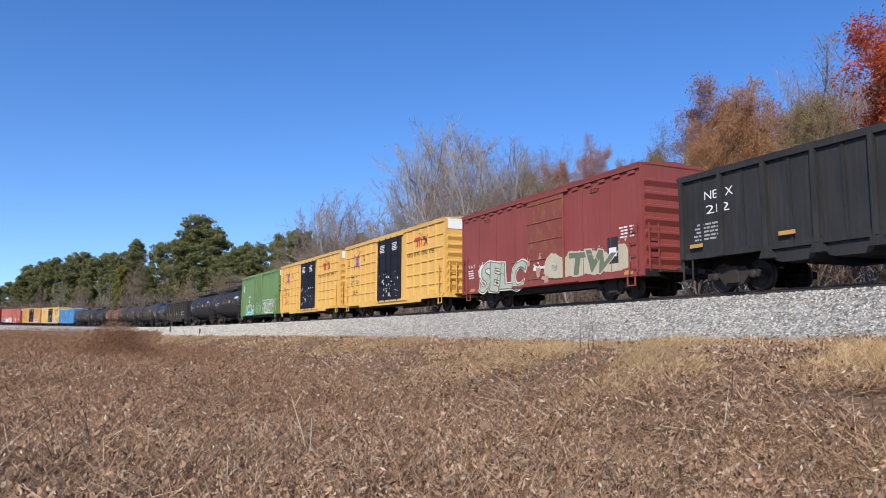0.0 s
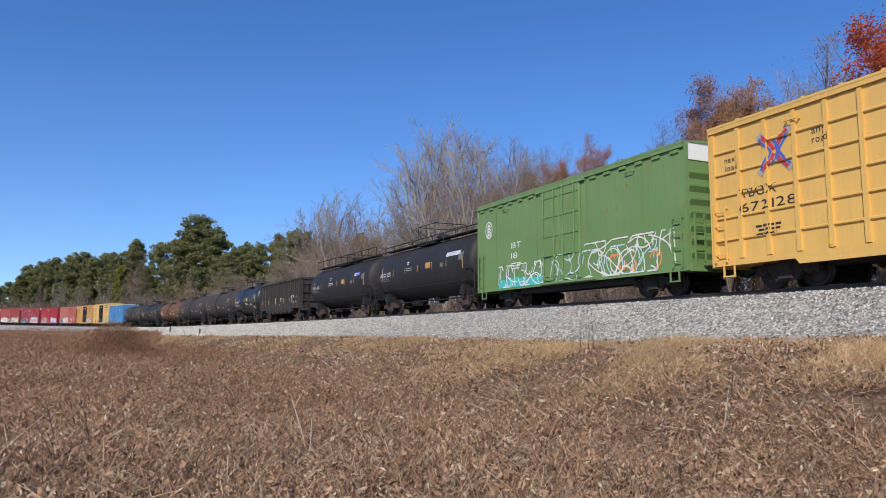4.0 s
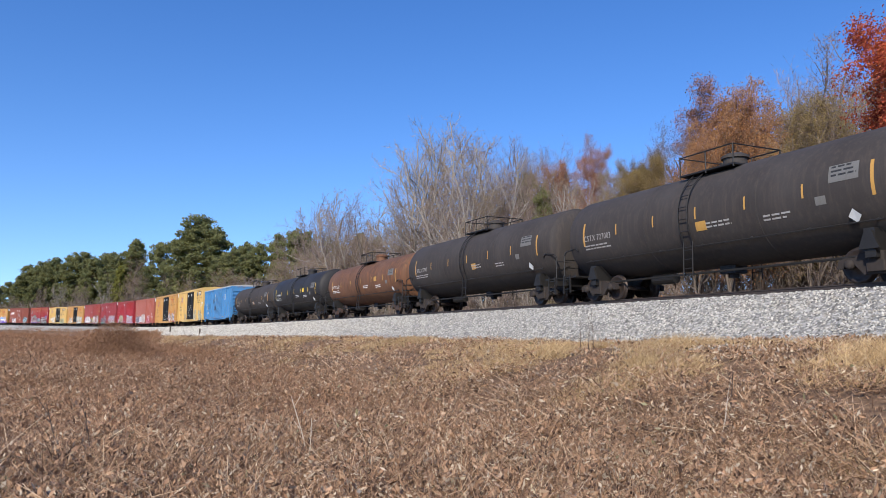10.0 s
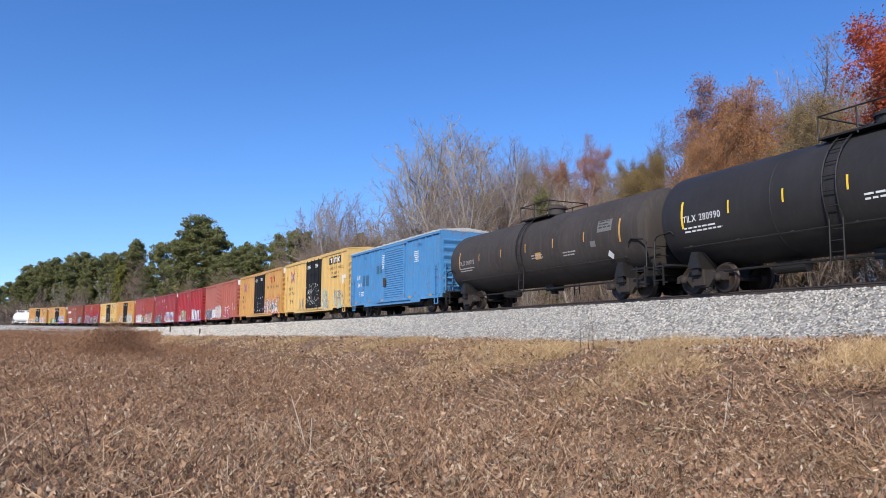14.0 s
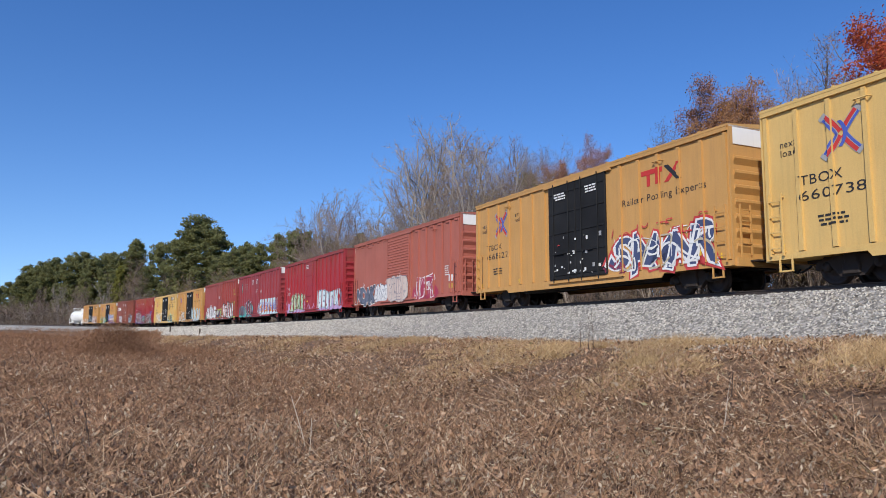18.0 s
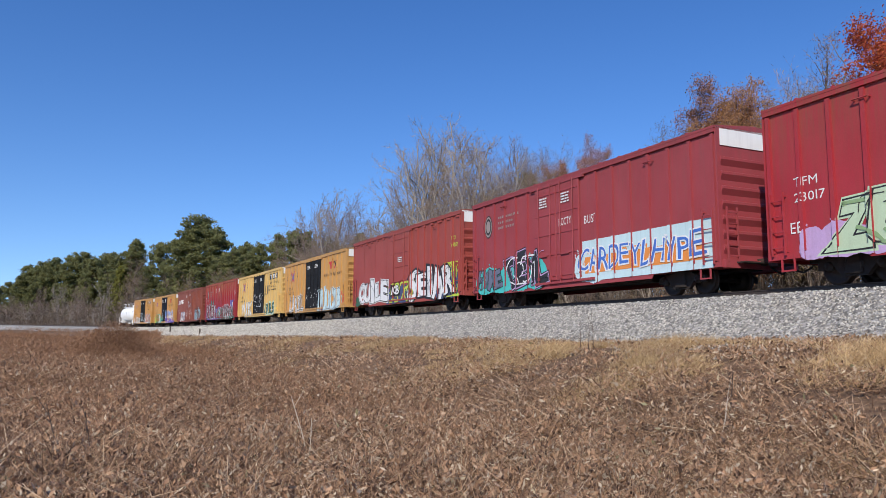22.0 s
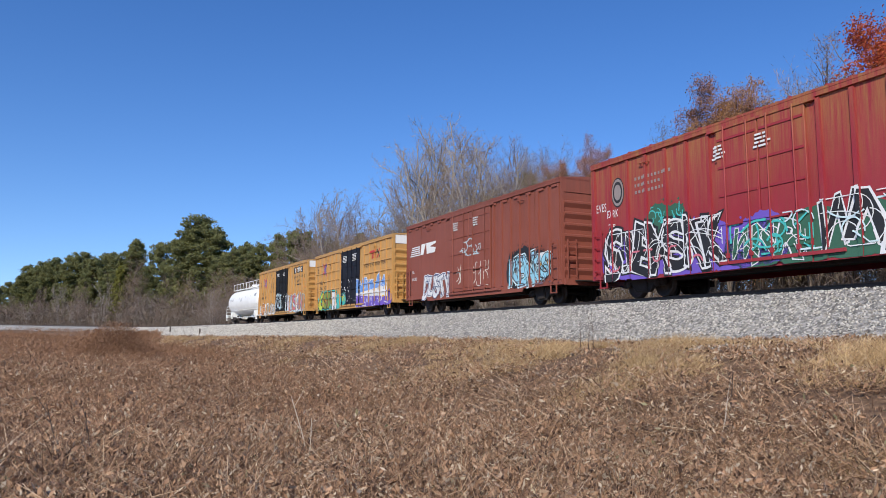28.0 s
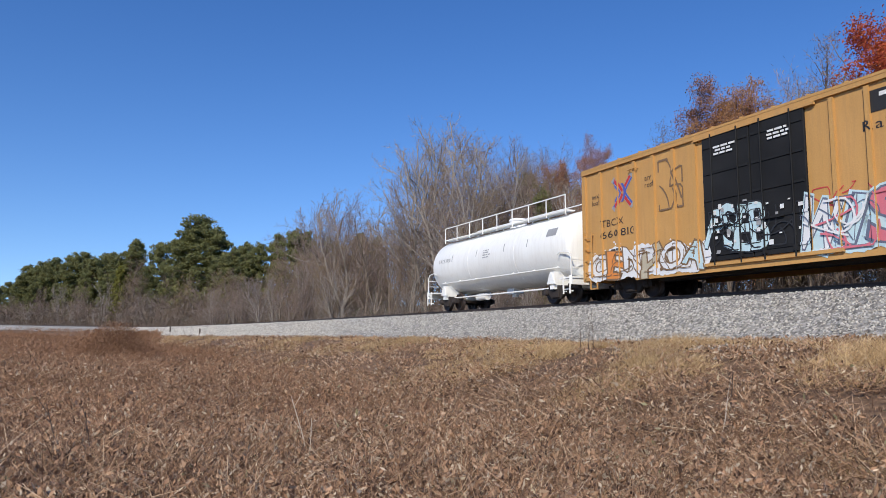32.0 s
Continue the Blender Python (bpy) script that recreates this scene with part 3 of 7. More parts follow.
def stirrup(wagon, x, z, y, material, w=0.42, drop=0.3):
    b = Build()
    b.box(x, x + 0.04, y - 0.02, y + 0.02, z - drop, z + 0.1)
    b.box(x + w - 0.04, x + w, y - 0.02, y + 0.02, z - drop, z + 0.1)
    b.box(x, x + w, y - 0.03, y + 0.03, z - drop - 0.02, z - drop + 0.02)
    part("stirrup_step", b, material, wagon)


ZS = 0.69


def boxcar(label, right, left, body, door=None, doors=(0.40, 0.63), leaves=2, ribs="vertical", panel=None, height=4.0, trim=None, roof=None, end_ribs=7, slide=False, low_sill=True, bottom=None, front_ribs=0):
    """A steel boxcar; doors: where they begin and end along the side, from its rear end."""
    w, L = new_wagon("boxcar", label, "boxcar", right, left)
    door = door or body
    trim = trim or body
    roof = roof or body
    zt = ZS + height
    hx = L / 2
    d0, d1 = -hx + doors[0] * L, -hx + doors[1] * L
    # the shell
    part("body", Build().box(-hx, hx, -1.54, 1.54, ZS + 0.05, zt), body, w)
    for sy in (-1, 1):
        y0, y1 = (sy * 1.55, sy * 1.585) if sy > 0 else (-1.585, -1.55)
        out = [(-hx, ZS), (hx, ZS), (hx, ZS + 0.16), (-hx, ZS + 0.16)]
        if low_sill:
            q = hx * 0.62
            out = [(-hx, ZS), (-q - 0.12, ZS), (-q, ZS - 0.14), (q, ZS - 0.14), (q + 0.12, ZS), (hx, ZS), (hx, ZS + 0.16), (-hx, ZS + 0.16)]
        part("side_sill", Build().slab(out, y0, y1), bottom or body, w)
        part("top_chord", Build().box(-hx, hx, sy * 1.585 - 0.035, sy * 1.585 + 0.035, zt - 0.12, zt + 0.01), trim, w)
    part("underframe", Build().box(-hx + 0.2, hx - 0.2, -0.35, 0.35, 0.66, ZS + 0.05).box(-hx * 0.55, hx * 0.55, -1.1, -0.5, 0.5, 0.8), M_STEEL, w)
    # roof, low gable with cross seams
    rf = Build()
    rf.loft([[(x, -1.63, zt), (x, -1.63, zt + 0.07), (x, 0, zt + 0.22), (x, 1.63, zt + 0.07), (x, 1.63, zt)] for x in (-hx - 0.03, hx + 0.03)])
    roof_ob = part("roof", rf, roof, w)
    seam = None
    for k in range(1, 14):
        x = -hx + k * L / 14
        if seam is None:
            seam = Build().loft([[(dx, -1.62, 0.07), (dx, -1.62, 0.11), (dx, 0, 0.26), (dx, 1.62, 0.11), (dx, 1.62, 0.07)] for dx in (-0.03, 0.03)]).mesh("roof_seam", roof)
        part("roof_seam", seam, roof, roof_ob, at=pose(x, 0, zt))
    # ends: pressed ribs, the upper panel
    for d in (-1, 1):
        x = d * hx
        top = zt - 0.55 if panel else zt - 0.15
        part("end_panel", Build().box(min(x, x + d * 0.03), max(x, x + d * 0.03), -1.55, 1.55, zt - 0.5, zt + 0.05), panel or body, w)
        em = None
        for k in range(end_ribs):
            z = ZS + 0.35 + (top - ZS - 0.5) * (k + 0.5) / end_ribs
            if em is None:
                em = Build().loft([[(0, y, -0.19), (d * 0.10, y, -0.02), (d * 0.10, y, 0.05), (0, y, 0.09)] for y in (-1.45, 1.45)]).mesh("end_rib", body)
            part("end_rib", em, body, w, at=pose(x, 0, z))
        part("end_post", Build().box(min(x, x + d * 0.05), max(x, x + d * 0.05), -1.585, -1.44, ZS, zt), body, w)
        end_ladder(w, x + d * 0.10, d, -1.35, -0.95, ZS + 0.15, ZS + 1.75, 5, body)
        part("end_sill", Build().box(min(x, x + d * 0.14), max(x, x + d * 0.14), -1.5, 1.5, ZS - 0.02, ZS + 0.22), M_STEEL if not panel else body, w)
        part("crossover_platform", Build().box(min(x + d * 0.12, x + d * 0.42), max(x + d * 0.12, x + d * 0.42), -1.05, 1.0, ZS + 0.12, ZS + 0.16), M_TRUCK, w)
        hb = Build().lathe([(0.0, 0.0), (0.0, 0.26), (0.04, 0.28), (0.07, 0.26), (0.07, 0.0)], "x", 18, (x + d * 0.2, 0.55, ZS + 1.5))
        part("hand_brake", hb, M_TRUCK, w) if d > 0 else None
        coupler(w, x, d)
    # side posts
    n = 8
    rib = Build().slab([(-0.065, 0), (0.065, 0), (0.055, height - 0.34), (-0.055, height - 0.34)], -1.612, -1.54).mesh("side_rib", body)
    if ribs != "smooth":
        for k in range(2 * n + 1):
            x = -hx + 0.12 + k * (L - 0.24) / (2 * n)
            if d0 - 0.05 < x < d1 + 0.05:
                continue
            for sy in (-1, 1):
                part("side_rib", rib, body, w, at=pose(x, 0, ZS + 0.18, 0, 0, 0 if sy < 0 else 180))
    front = [d1 + 0.2 + (hx - 0.12 - d1 - 0.2) * k / max(front_ribs - 1, 1) for k in range(front_ribs)]
    for x in front:
        part("side_rib", rib, body, w, at=pose(x, 0, ZS + 0.18))
    if ribs == "grid":
        step = (L - 0.24) / (2 * n)
        bar = Build().loft([[(x, -1.55, -0.05), (x, -1.60, -0.02), (x, -1.60, 0.02), (x, -1.55, 0.05)] for x in (0.05, step - 0.05)]).mesh("cross_rib", body)
        for k in range(2 * n):
            x = -hx + 0.12 + k * step
            if x + step > d0 and x < d1:
                continue
            for r in range(1, 6):
                part("cross_rib", bar, body, w, at=pose(x, 0, ZS + 0.1 + r * (height - 0.2) / 6))
    if ribs == "smooth":
        for x in np.linspace(-hx, hx, 9)[1:-1]:
            if not d0 < x < d1:
                part("seam", Build().box(x - 0.012, x + 0.012, -1.556, -1.55, ZS + 0.15, zt - 0.12), body, w)
        nt = Build().slab([(-0.03, 0), (0.32, 0.0), (0.32, 0.1), (-0.03, 0.1)], -1.60, -1.55).mesh("roof_bracket", body)
        for k in range(16):
            part("roof_bracket", nt, body, w, at=pose(-hx + 0.25 + k * (L - 0.8) / 15, 0, zt - 0.25))
    # the side as a grid of fields, for what is painted on it
    stand = [(d0, d1, -1.657 if slide else -1.63)]
    if ribs != "smooth":
        step = (L - 0.24) / (2 * n)
        stand += [(x - 0.06, x + 0.06, -1.612) for x in (-hx + 0.12 + k * step for k in range(2 * n + 1)) if not d0 - 0.05 < x < d1 + 0.05]
    stand += [(x - 0.06, x + 0.06, -1.612) for x in front]
    xs = sorted({-hx - 1, hx + 1, *(q for a, c, _ in stand for q in (a, c))})
    bars = [(ZS + 0.1 + r * (height - 0.2) / 6, 0.035, -1.60) for r in range(1, 6)] if ribs == "grid" else []
    ledges = [(ZS + 0.25 + (height - 0.6) * r, 0.036, -1.655) for r in (0.03, 0.27, 0.5, 0.73, 0.96)] if not slide else []
    zs = sorted({0.0, ZS + 0.165, 8.0, *(q for z, h, _ in bars + ledges for q in (z - h, z + h))})
    depth = []
    for a, c in zip(xs, xs[1:]):
        mx = (a + c) / 2
        over = [y for p, q, y in stand if p < mx < q]
        col = []
        for e, g in zip(zs, zs[1:]):
            mz = (e + g) / 2
            y = over[0] if over else -1.54
            if d0 < mx < d1:
                y = min([y] + [q for z, h, q in ledges if abs(z - mz) < h])
            else:
                y = min([y] + [q for z, h, q in bars if abs(z - mz) < h])
                if mz < ZS + 0.165:
                    y = min(y, -1.585)
            col.append(y)
        depth.append(col)
    SIDES[w.name] = (xs, zs, depth)
    # doors
    dw = (d1 - d0) / leaves
    for k in range(leaves):
        x0, x1 = d0 + k * dw + 0.02, d0 + (k + 1) * dw - 0.02
        if ribs == "grid" or leaves == 2 or not slide:
            db = Build().box(x0, x1, -1.63, -1.55, ZS + 0.17, zt - 0.2, 0.01)
        else:
            db = Build().box(x0, x1, -1.625, -1.55, ZS + 0.12, zt - 0.2, 0.01)
        leaf = part("door", db, door, w)
        if slide:
            rows = 22 if slide == "ribbed" else 5
            rm = Build().loft([[(x, -1.62, -0.03), (x, -1.655, 0.0), (x, -1.655, 0.02), (x, -1.62, 0.05)] for x in (x0 + 0.06, x1 - 0.06)]).mesh("door_rib", door)
            for r in range(rows):
                part("door_rib", rm, door, leaf, at=pose(0, 0, ZS + 0.3 + (height - 0.7) * r / (rows - 1)))
        else:
            rm = Build().box(x0 + 0.05, x1 - 0.05, -1.655, -1.62, -0.035, 0.035).mesh("door_rib", door)
            for r in (0.03, 0.27, 0.5, 0.73, 0.96):
                part("door_rib", rm, door, leaf, at=pose(0, 0, ZS + 0.25 + (height - 0.6) * r))
            for r in (0.22, 0.78):
                x = x0 + (x1 - x0) * r
                part("lock_rod", Build().rod((x, -1.68, ZS + 0.05), (x, -1.68, zt - 0.12), 0.022, 6), door, leaf)
                part("rod_keeper", Build().box(x - 0.05, x + 0.05, -1.71, -1.63, ZS + 0.2, ZS + 0.34), door, leaf)
            part("lock_handle", Build().box(x0 + (x1 - x0) * 0.22, x0 + (x1 - x0) * 0.6, -1.70, -1.66, ZS + 1.12, ZS + 1.17), door, leaf)
    part("door_track", Build().box(d0 - (0.0 if not slide else 1.2), d1 + 0.9, -1.67, -1.56, ZS + 0.03, ZS + 0.12), bottom or trim, w)
    part("door_top_track", Build().box(d0 - 0.3, d1 + 0.3, -1.66, -1.56, zt - 0.2, zt - 0.13), trim, w)
    for e in (-1, 1):
        xa = e * (hx - 0.55)
        ladder(w, min(xa, xa + e * 0.4), max(xa, xa + e * 0.4), ZS + 0.1, ZS + 1.75, 4, -1.62, body)
        stirrup(w, xa - 0.22 if e > 0 else xa - 0.2, ZS, -1.57, body)
    for x in (-hx * 0.62, hx * 0.62):
        part("hand_hold", Build().rods([(x - 0.18, -1.56, zt - 0.42), (x - 0.18, -1.66, zt - 0.42), (x + 0.22, -1.66, zt - 0.42), (x + 0.22, -1.56, zt - 0.42)], 0.02, 5), trim, w)
    for x in (-hx + 2.05, hx - 2.05):
        truck(w, x)
    return w, L


def at_side(L, f):
    return (f - 0.5) * L


def at_up(q, height=4.0):
    return ZS + q * height


SUNK = 0.24


def tank(label, right, left, shell, rust_truck=True, r=1.5, mid=2.58, rail="dome", stripe=None, dome="tall", n_stripe=5, ladder_at=0.0, trim=None, walk_rail=None, rail_up=0.62, cage=0.48):
    """A tank wagon: shell with dished heads, top fittings, ladders, saddles and end sills."""
    w, L = new_wagon("tank_wagon", label, "tank wagon", right, left)
    hx = L / 2
    trim = trim or M_STEEL
    mid += SUNK
    prof = []
    for k in range(9):
        a = k / 8 * math.pi / 2
        prof.append((-hx + 0.42 - 0.42 * math.cos(a), r * math.sin(a)))
    prof += [(x, r) for x in np.linspace(-hx + 0.42, hx - 0.42, 7)[1:-1]]
    prof += [(-x, q) for x, q in prof[8::-1]]
    sh = Build().lathe([(x, max(q, 0.001)) for x, q in prof], "x", 56, (0, 0, mid))
    part("tank_shell", sh, shell, w, smooth=True)
    for x in (-L / 6, L / 6):
        part("weld_seam", Build().lathe([(x - 0.02, r), (x - 0.01, r + 0.007), (x + 0.01, r + 0.007), (x + 0.02, r)], "x", 56, (0, 0, mid)), shell, w, smooth=True)
    # sills, saddles, end gear
    for d in (-1, 1):
        x = d * (hx - 1.5)
        part("stub_sill", Build().box(min(x - d * 0.6, d * (hx + 0.05)), max(x - d * 0.6, d * (hx + 0.05)), -0.3, 0.3, 0.78, 1.12), trim, w)
        for sy in (-1, 1):
            part("saddle", Build().slab([(x - 0.26, 1.0), (x + 0.26, 1.0), (x + 0.09, 1.42), (x - 0.09, 1.42)], min(sy * 1.28, sy * 1.36), max(sy * 1.28, sy * 1.36)), trim, w)
        part("bolster_web", Build().slab([(x - 0.14, 0.80), (x + 0.14, 0.80), (x + 0.14, 1.5), (x - 0.14, 1.5)], -1.3, 1.3), trim, w)
        e = d * (hx + 0.05)
        part("end_platform", Build().box(min(e - d * 0.75, e + d * 0.1), max(e - d * 0.75, e + d * 0.1), -1.5, 1.5, 1.14, 1.20), trim, w)
        part("end_sill", Build().box(min(e - d * 0.1, e + d * 0.05), max(e - d * 0.1, e + d * 0.05), -1.5, 1.5, 0.9, 1.16), trim, w)
        for sy in (-1, 1):
            y = sy * 1.48
            b = Build().rods([(e, y, 1.2), (e, y, 2.0), (e - d * 0.12, y, 2.14), (e - d * 0.75, y, 2.22), (e - d * 0.9, y, 2.1)], 0.026, 6)
            part("end_hand_rail", b, trim, w)
            xs = min(e, e - d * 0.45)
            ladder(w, xs, xs + 0.42, 0.55, 1.25, 2, sy * 1.5, trim, "end_steps")
        for z in (1.55, 1.85):
            part("grab_iron", Build().rod((e - d * 0.02, -1.48, z), (e - d * 0.02, -0.9, z), 0.02, 5), trim, w)
        coupler(w, e, d)
        truck(w, d * (hx - 1.5), "rust" if rust_truck else "grey")
    part("draft_gear", Build().box(-0.3, 0.3, -0.3, 0.3, mid - r - 0.22, mid - r + 0.05, 0.05).rod((0, 0, mid - r - 0.35), (0, 0, mid - r), 0.16, 12), trim, w)
    part("brake_cylinder", Build().rod((-hx * 0.45, -0.4, 0.85), (-hx * 0.3, -0.4, 0.85), 0.17, 12), trim, w)
    part("brake_pipe", Build().rod((-hx + 1.2, -0.9, 0.88), (hx - 1.2, -0.9, 0.88), 0.035, 6), trim, w)
    # side hand rail along the shell
    zr = mid - r * 0.62
    yr = -math.sqrt(max(r * r - (r * 0.62) ** 2, 0)) - 0.12
    part("side_hand_rail", Build().rod((-hx + 1.1, yr, zr), (hx - 1.1, yr, zr), 0.022, 6), trim, w)
    br = Build().rods([(0, yr, 0), (0.06, yr + 0.14, 0.1)], 0.022, 5).mesh("rail_bracket", trim)
    for x in np.linspace(-hx + 1.3, hx - 1.3, 7):
        part("rail_bracket", br, trim, w, at=pose(x, 0, zr))
    # top: manway, platform, guard rail
    zt = mid + r
    if dome:
        part("manway", Build().lathe([(0, 0.0), (0, 0.36), (0.34, 0.36), (0.34, 0.42), (0.42, 0.42), (0.5, 0.25), (0.5, 0.0)], "x", 20).mesh("manway", shell if dome == "tall" else trim), shell, w, at=pose(0.25, 0, zt - 0.06, 0, -90, 0))
        part("valve", Build().rod((-0.35, 0.1, zt - 0.05), (-0.35, 0.1, zt + 0.28), 0.1, 10), trim, w)
        for sy in (-1, 1):
            part("top_platform", Build().box(-1.1, 1.1, sy * 0.75 - 0.25, sy * 0.75 + 0.25, zt - 0.14, zt - 0.09), trim, w)
            for x in (-1.08, 1.08, 0.0):
                part("guard_post", Build().rod((x, sy * 0.98, zt - 0.2), (x, sy * 0.98, zt + cage + 0.02), 0.022, 6), trim, w)
            part("guard_rail", Build().rods([(-1.08, sy * 0.98, zt + cage), (1.08, sy * 0.98, zt + cage)], 0.022, 6), trim, w)
        for x in (-1.08, 1.08):
            part("guard_rail", Build().rod((x, -0.98, zt + cage), (x, 0.98, zt + cage), 0.022, 6), trim, w)
    if walk_rail:
        a, b2 = walk_rail
        part("running_board", Build().box(a, b2, -0.95, -0.5, zt - 0.02, zt + 0.03).box(a, b2, 0.5, 0.95, zt - 0.02, zt + 0.03), trim, w)
        for sy in (-1, 1):
            part("guard_rail", Build().rod((a, sy * 0.98, zt + rail_up), (b2, sy * 0.98, zt + rail_up), 0.026, 6), trim, w)
            m = max(2, int((b2 - a) / 1.3))
            for k in range(m + 1):
                x = a + (b2 - a) * k / m
                part("guard_post", Build().rod((x, sy * 0.98, zt - 0.15), (x, sy * 0.98, zt + rail_up), 0.024, 6), trim, w)
    if ladder_at is not None:
        for sy in (-1, 1):
            b = Build()
            for dx in (-0.19, 0.19):
                pts = [(ladder_at + dx, sy * (math.cos(q) * (r + 0.1)), mid + math.sin(q) * (r + 0.1)) for q in np.linspace(-0.5, 1.2, 10)]
                b.rods([(ladder_at + dx, sy * 1.45, 0.75)] + pts, 0.022, 5)
            for q in np.linspace(-1.0, 1.1, 10):
                yy, zz = (math.cos(q) * (r + 0.1), mid + math.sin(q) * (r + 0.1)) if q > -0.5 else (1.42, 1.0 + (q + 1.0) * 1.2)
                b.rod((ladder_at - 0.19, sy * yy, zz), (ladder_at + 0.19, sy * yy, zz), 0.016, 5)
            part("side_ladder", b, trim, w)
    # conspicuity stripes: upright bars that follow the shell
    if stripe:
        for f in np.linspace(0.09, 0.91, n_stripe):
            big = f < 0.1 or f > 0.9
            curve_mark(w, (f - 0.5) * L, 0.09 if big else 0.06, mid, r, 0.14 if not big else 0.30, -0.10 if not big else -0.25, stripe, "reflective_stripe")
    # all but the running gear goes down on the trucks
    for ob in w.children:
        if not ob.name.startswith(("truck", "coupler", "brake_hose")):
            ob.matrix_basis = pose(0, 0, -SUNK) @ ob.matrix_basis
    return w, L


def curve_mark(w, x, wide, mid, r, hi, lo, material, name, label=""):
    """A mark painted on the shell, lo and hi as parts of its radius over the middle."""
    b = Build()
    q0, q1 = math.asin(lo), math.asin(hi)
    n = 7
    v = []
    for k in range(n + 1):
        q = q0 + (q1 - q0) * k / n
        y, z = -math.cos(q) * (r + 0.008), mid + math.sin(q) * (r + 0.008)
        v += [(x, y, z), (x + wide, y, z)]
    b.add(v, [(2 * k, 2 * k + 1, 2 * k + 3, 2 * k + 2) for k in range(n)])
    return part(name, b, material, w, label)


def shell_sign(w, text, x, q, height, mid, r, material, width=None, name="lettering"):
    """Letters that lie on the round shell; q: the angle over the middle."""
    b = writing(Build(), text, x, 0, height, width)
    b.v = [(a, -math.cos(q + c / r) * (r + 0.009), mid + math.sin(q + c / r) * (r + 0.009)) for a, _, c in b.v]
    return part(name, b, material, w)


def shell_print(w, x, q, wide, rows, mid, r, material, seed=0):
    rnd = random.Random(seed)
    b = Build()
    for k in range(rows):
        qq = q - k * 0.11 / r
        p, end = x, x + wide * rnd.uniform(0.75, 1)
        while p < end:
            p2 = min(end, p + rnd.uniform(0.1, 0.3))
            v = [(a, -math.cos(c) * (r + 0.009), mid + math.sin(c) * (r + 0.009)) for a, c in ((p, qq), (p2, qq), (p2, qq + 0.05 / r), (p, qq + 0.05 / r))]
            b.add(v, [(0, 1, 2, 3)])
            p = p2 + 0.05
    return part("small_print", b, material, w)


def gondola(label, right, left, body, height=2.75, posts=11, belly=True):
    """A high-sided open wagon with stake posts."""
    w, L = new_wagon("gondola", label, "gondola wagon", right, left)
    hx = L / 2
    z0, zt = 1.12, 1.12 + height
    for sy in (-1, 1):
        part("side_wall", Build().box(-hx, hx, sy * 1.5 - 0.03, sy * 1.5 + 0.03, z0, zt), body, w)
    for d in (-1, 1):
        part("end_wall", Build().box(min(d * hx, d * (hx - 0.06)), max(d * hx, d * (hx - 0.06)), -1.47, 1.47, z0, zt), body, w)
    part("floor_plate", Build().box(-hx + 0.06, hx - 0.06, -1.46, 1.46, z0 - 0.02, z0 + 0.05), body, w)
    if belly:
        # tubs hang between the posts, clear of the trucks
        bay = (L - 0.2) / (posts - 1)
        tub = Build().loft([[(-bay / 2 + 0.07 + e, y, z) for y in (-1.49, 1.49)] + [(bay / 2 - 0.07 - e, y, z) for y in (1.49, -1.49)] for z, e in ((z0, 0.0), (z0 - 0.26, 0.03), (z0 - 0.42, 0.14), (z0 - 0.47, 0.3))]).mesh("tub", body)
        for k in range(2, posts - 3):
            part("tub", tub, body, w, at=pose(-hx + 0.1 + (k + 0.5) * bay, 0, 0))
    for sy in (-1, 1):
        part("top_chord", Build().box(-hx - 0.05, hx + 0.05, sy * 1.54 - 0.09, sy * 1.54 + 0.09, zt - 0.16, zt + 0.02), body, w)
        part("side_sill", Build().box(-hx, hx, sy * 1.53 - 0.05, sy * 1.53 + 0.05, z0 - 0.12, z0 + 0.06), body, w)
    pm = Build().slab([(-0.085, z0 - 0.1), (0.085, z0 - 0.1), (0.07, zt - 0.1), (-0.07, zt - 0.1)], -1.65, -1.5).mesh("side_post", body)
    hm = Build().slab([(-0.04, z0), (0.04, z0), (0.04, zt - 0.1), (-0.04, zt - 0.1)], -1.57, -1.5).mesh("side_rib", body)
    fm = Build().slab([(-0.24, z0 - 0.34), (0.2, z0 - 0.34), (0.1, z0 - 0.02), (-0.1, z0 - 0.02)], -1.64, -1.36).mesh("post_foot", body)
    for k in range(posts):
        x = -hx + 0.1 + k * (L - 0.2) / (posts - 1)
        for sy in (-1, 1):
            part("side_post", pm, body, w, at=pose(x, 0, 0, 0, 0, 0 if sy < 0 else 180))
            if 1 < k < posts - 2:
                part("post_foot", fm, body, w, at=pose(x, 0, 0, 0, 0, 0 if sy < 0 else 180))
        if k < posts - 1:
            part("side_rib", hm, body, w, at=pose(x + (L - 0.2) / (posts - 1) / 2, 0, 0))
    for d in (-1, 1):
        x = d * hx
        for z in (z0 + 0.5, z0 + 1.2, z0 + 1.9):
            part("end_rib", Build().box(min(x, x + d * 0.12), max(x, x + d * 0.12), -1.5, 1.5, z - 0.08, z + 0.08), body, w)
        part("end_chord", Build().box(min(x, x + d * 0.1), max(x, x + d * 0.1), -1.5, 1.5, zt - 0.15, zt + 0.02), body, w)
        end_ladder(w, x + d * 0.12, d, -1.4, -0.95, 0.9, zt - 0.2, 8, body)
        part("stub_sill", Build().box(min(x - d * 2.6, x + d * 0.1), max(x - d * 2.6, x + d * 0.1), -0.35, 0.35, 0.72, z0), M_STEEL, w)
        part("end_sill", Build().box(min(x, x + d * 0.12), max(x, x + d * 0.12), -1.5, 1.5, 0.78, z0 + 0.05), body, w)
        stirrup(w, x - 0.45 if d > 0 else x + 0.03, 0.98, -1.55, body, drop=0.6)
        coupler(w, x, d)
        truck(w, d * (hx - 1.55))
    return w, L


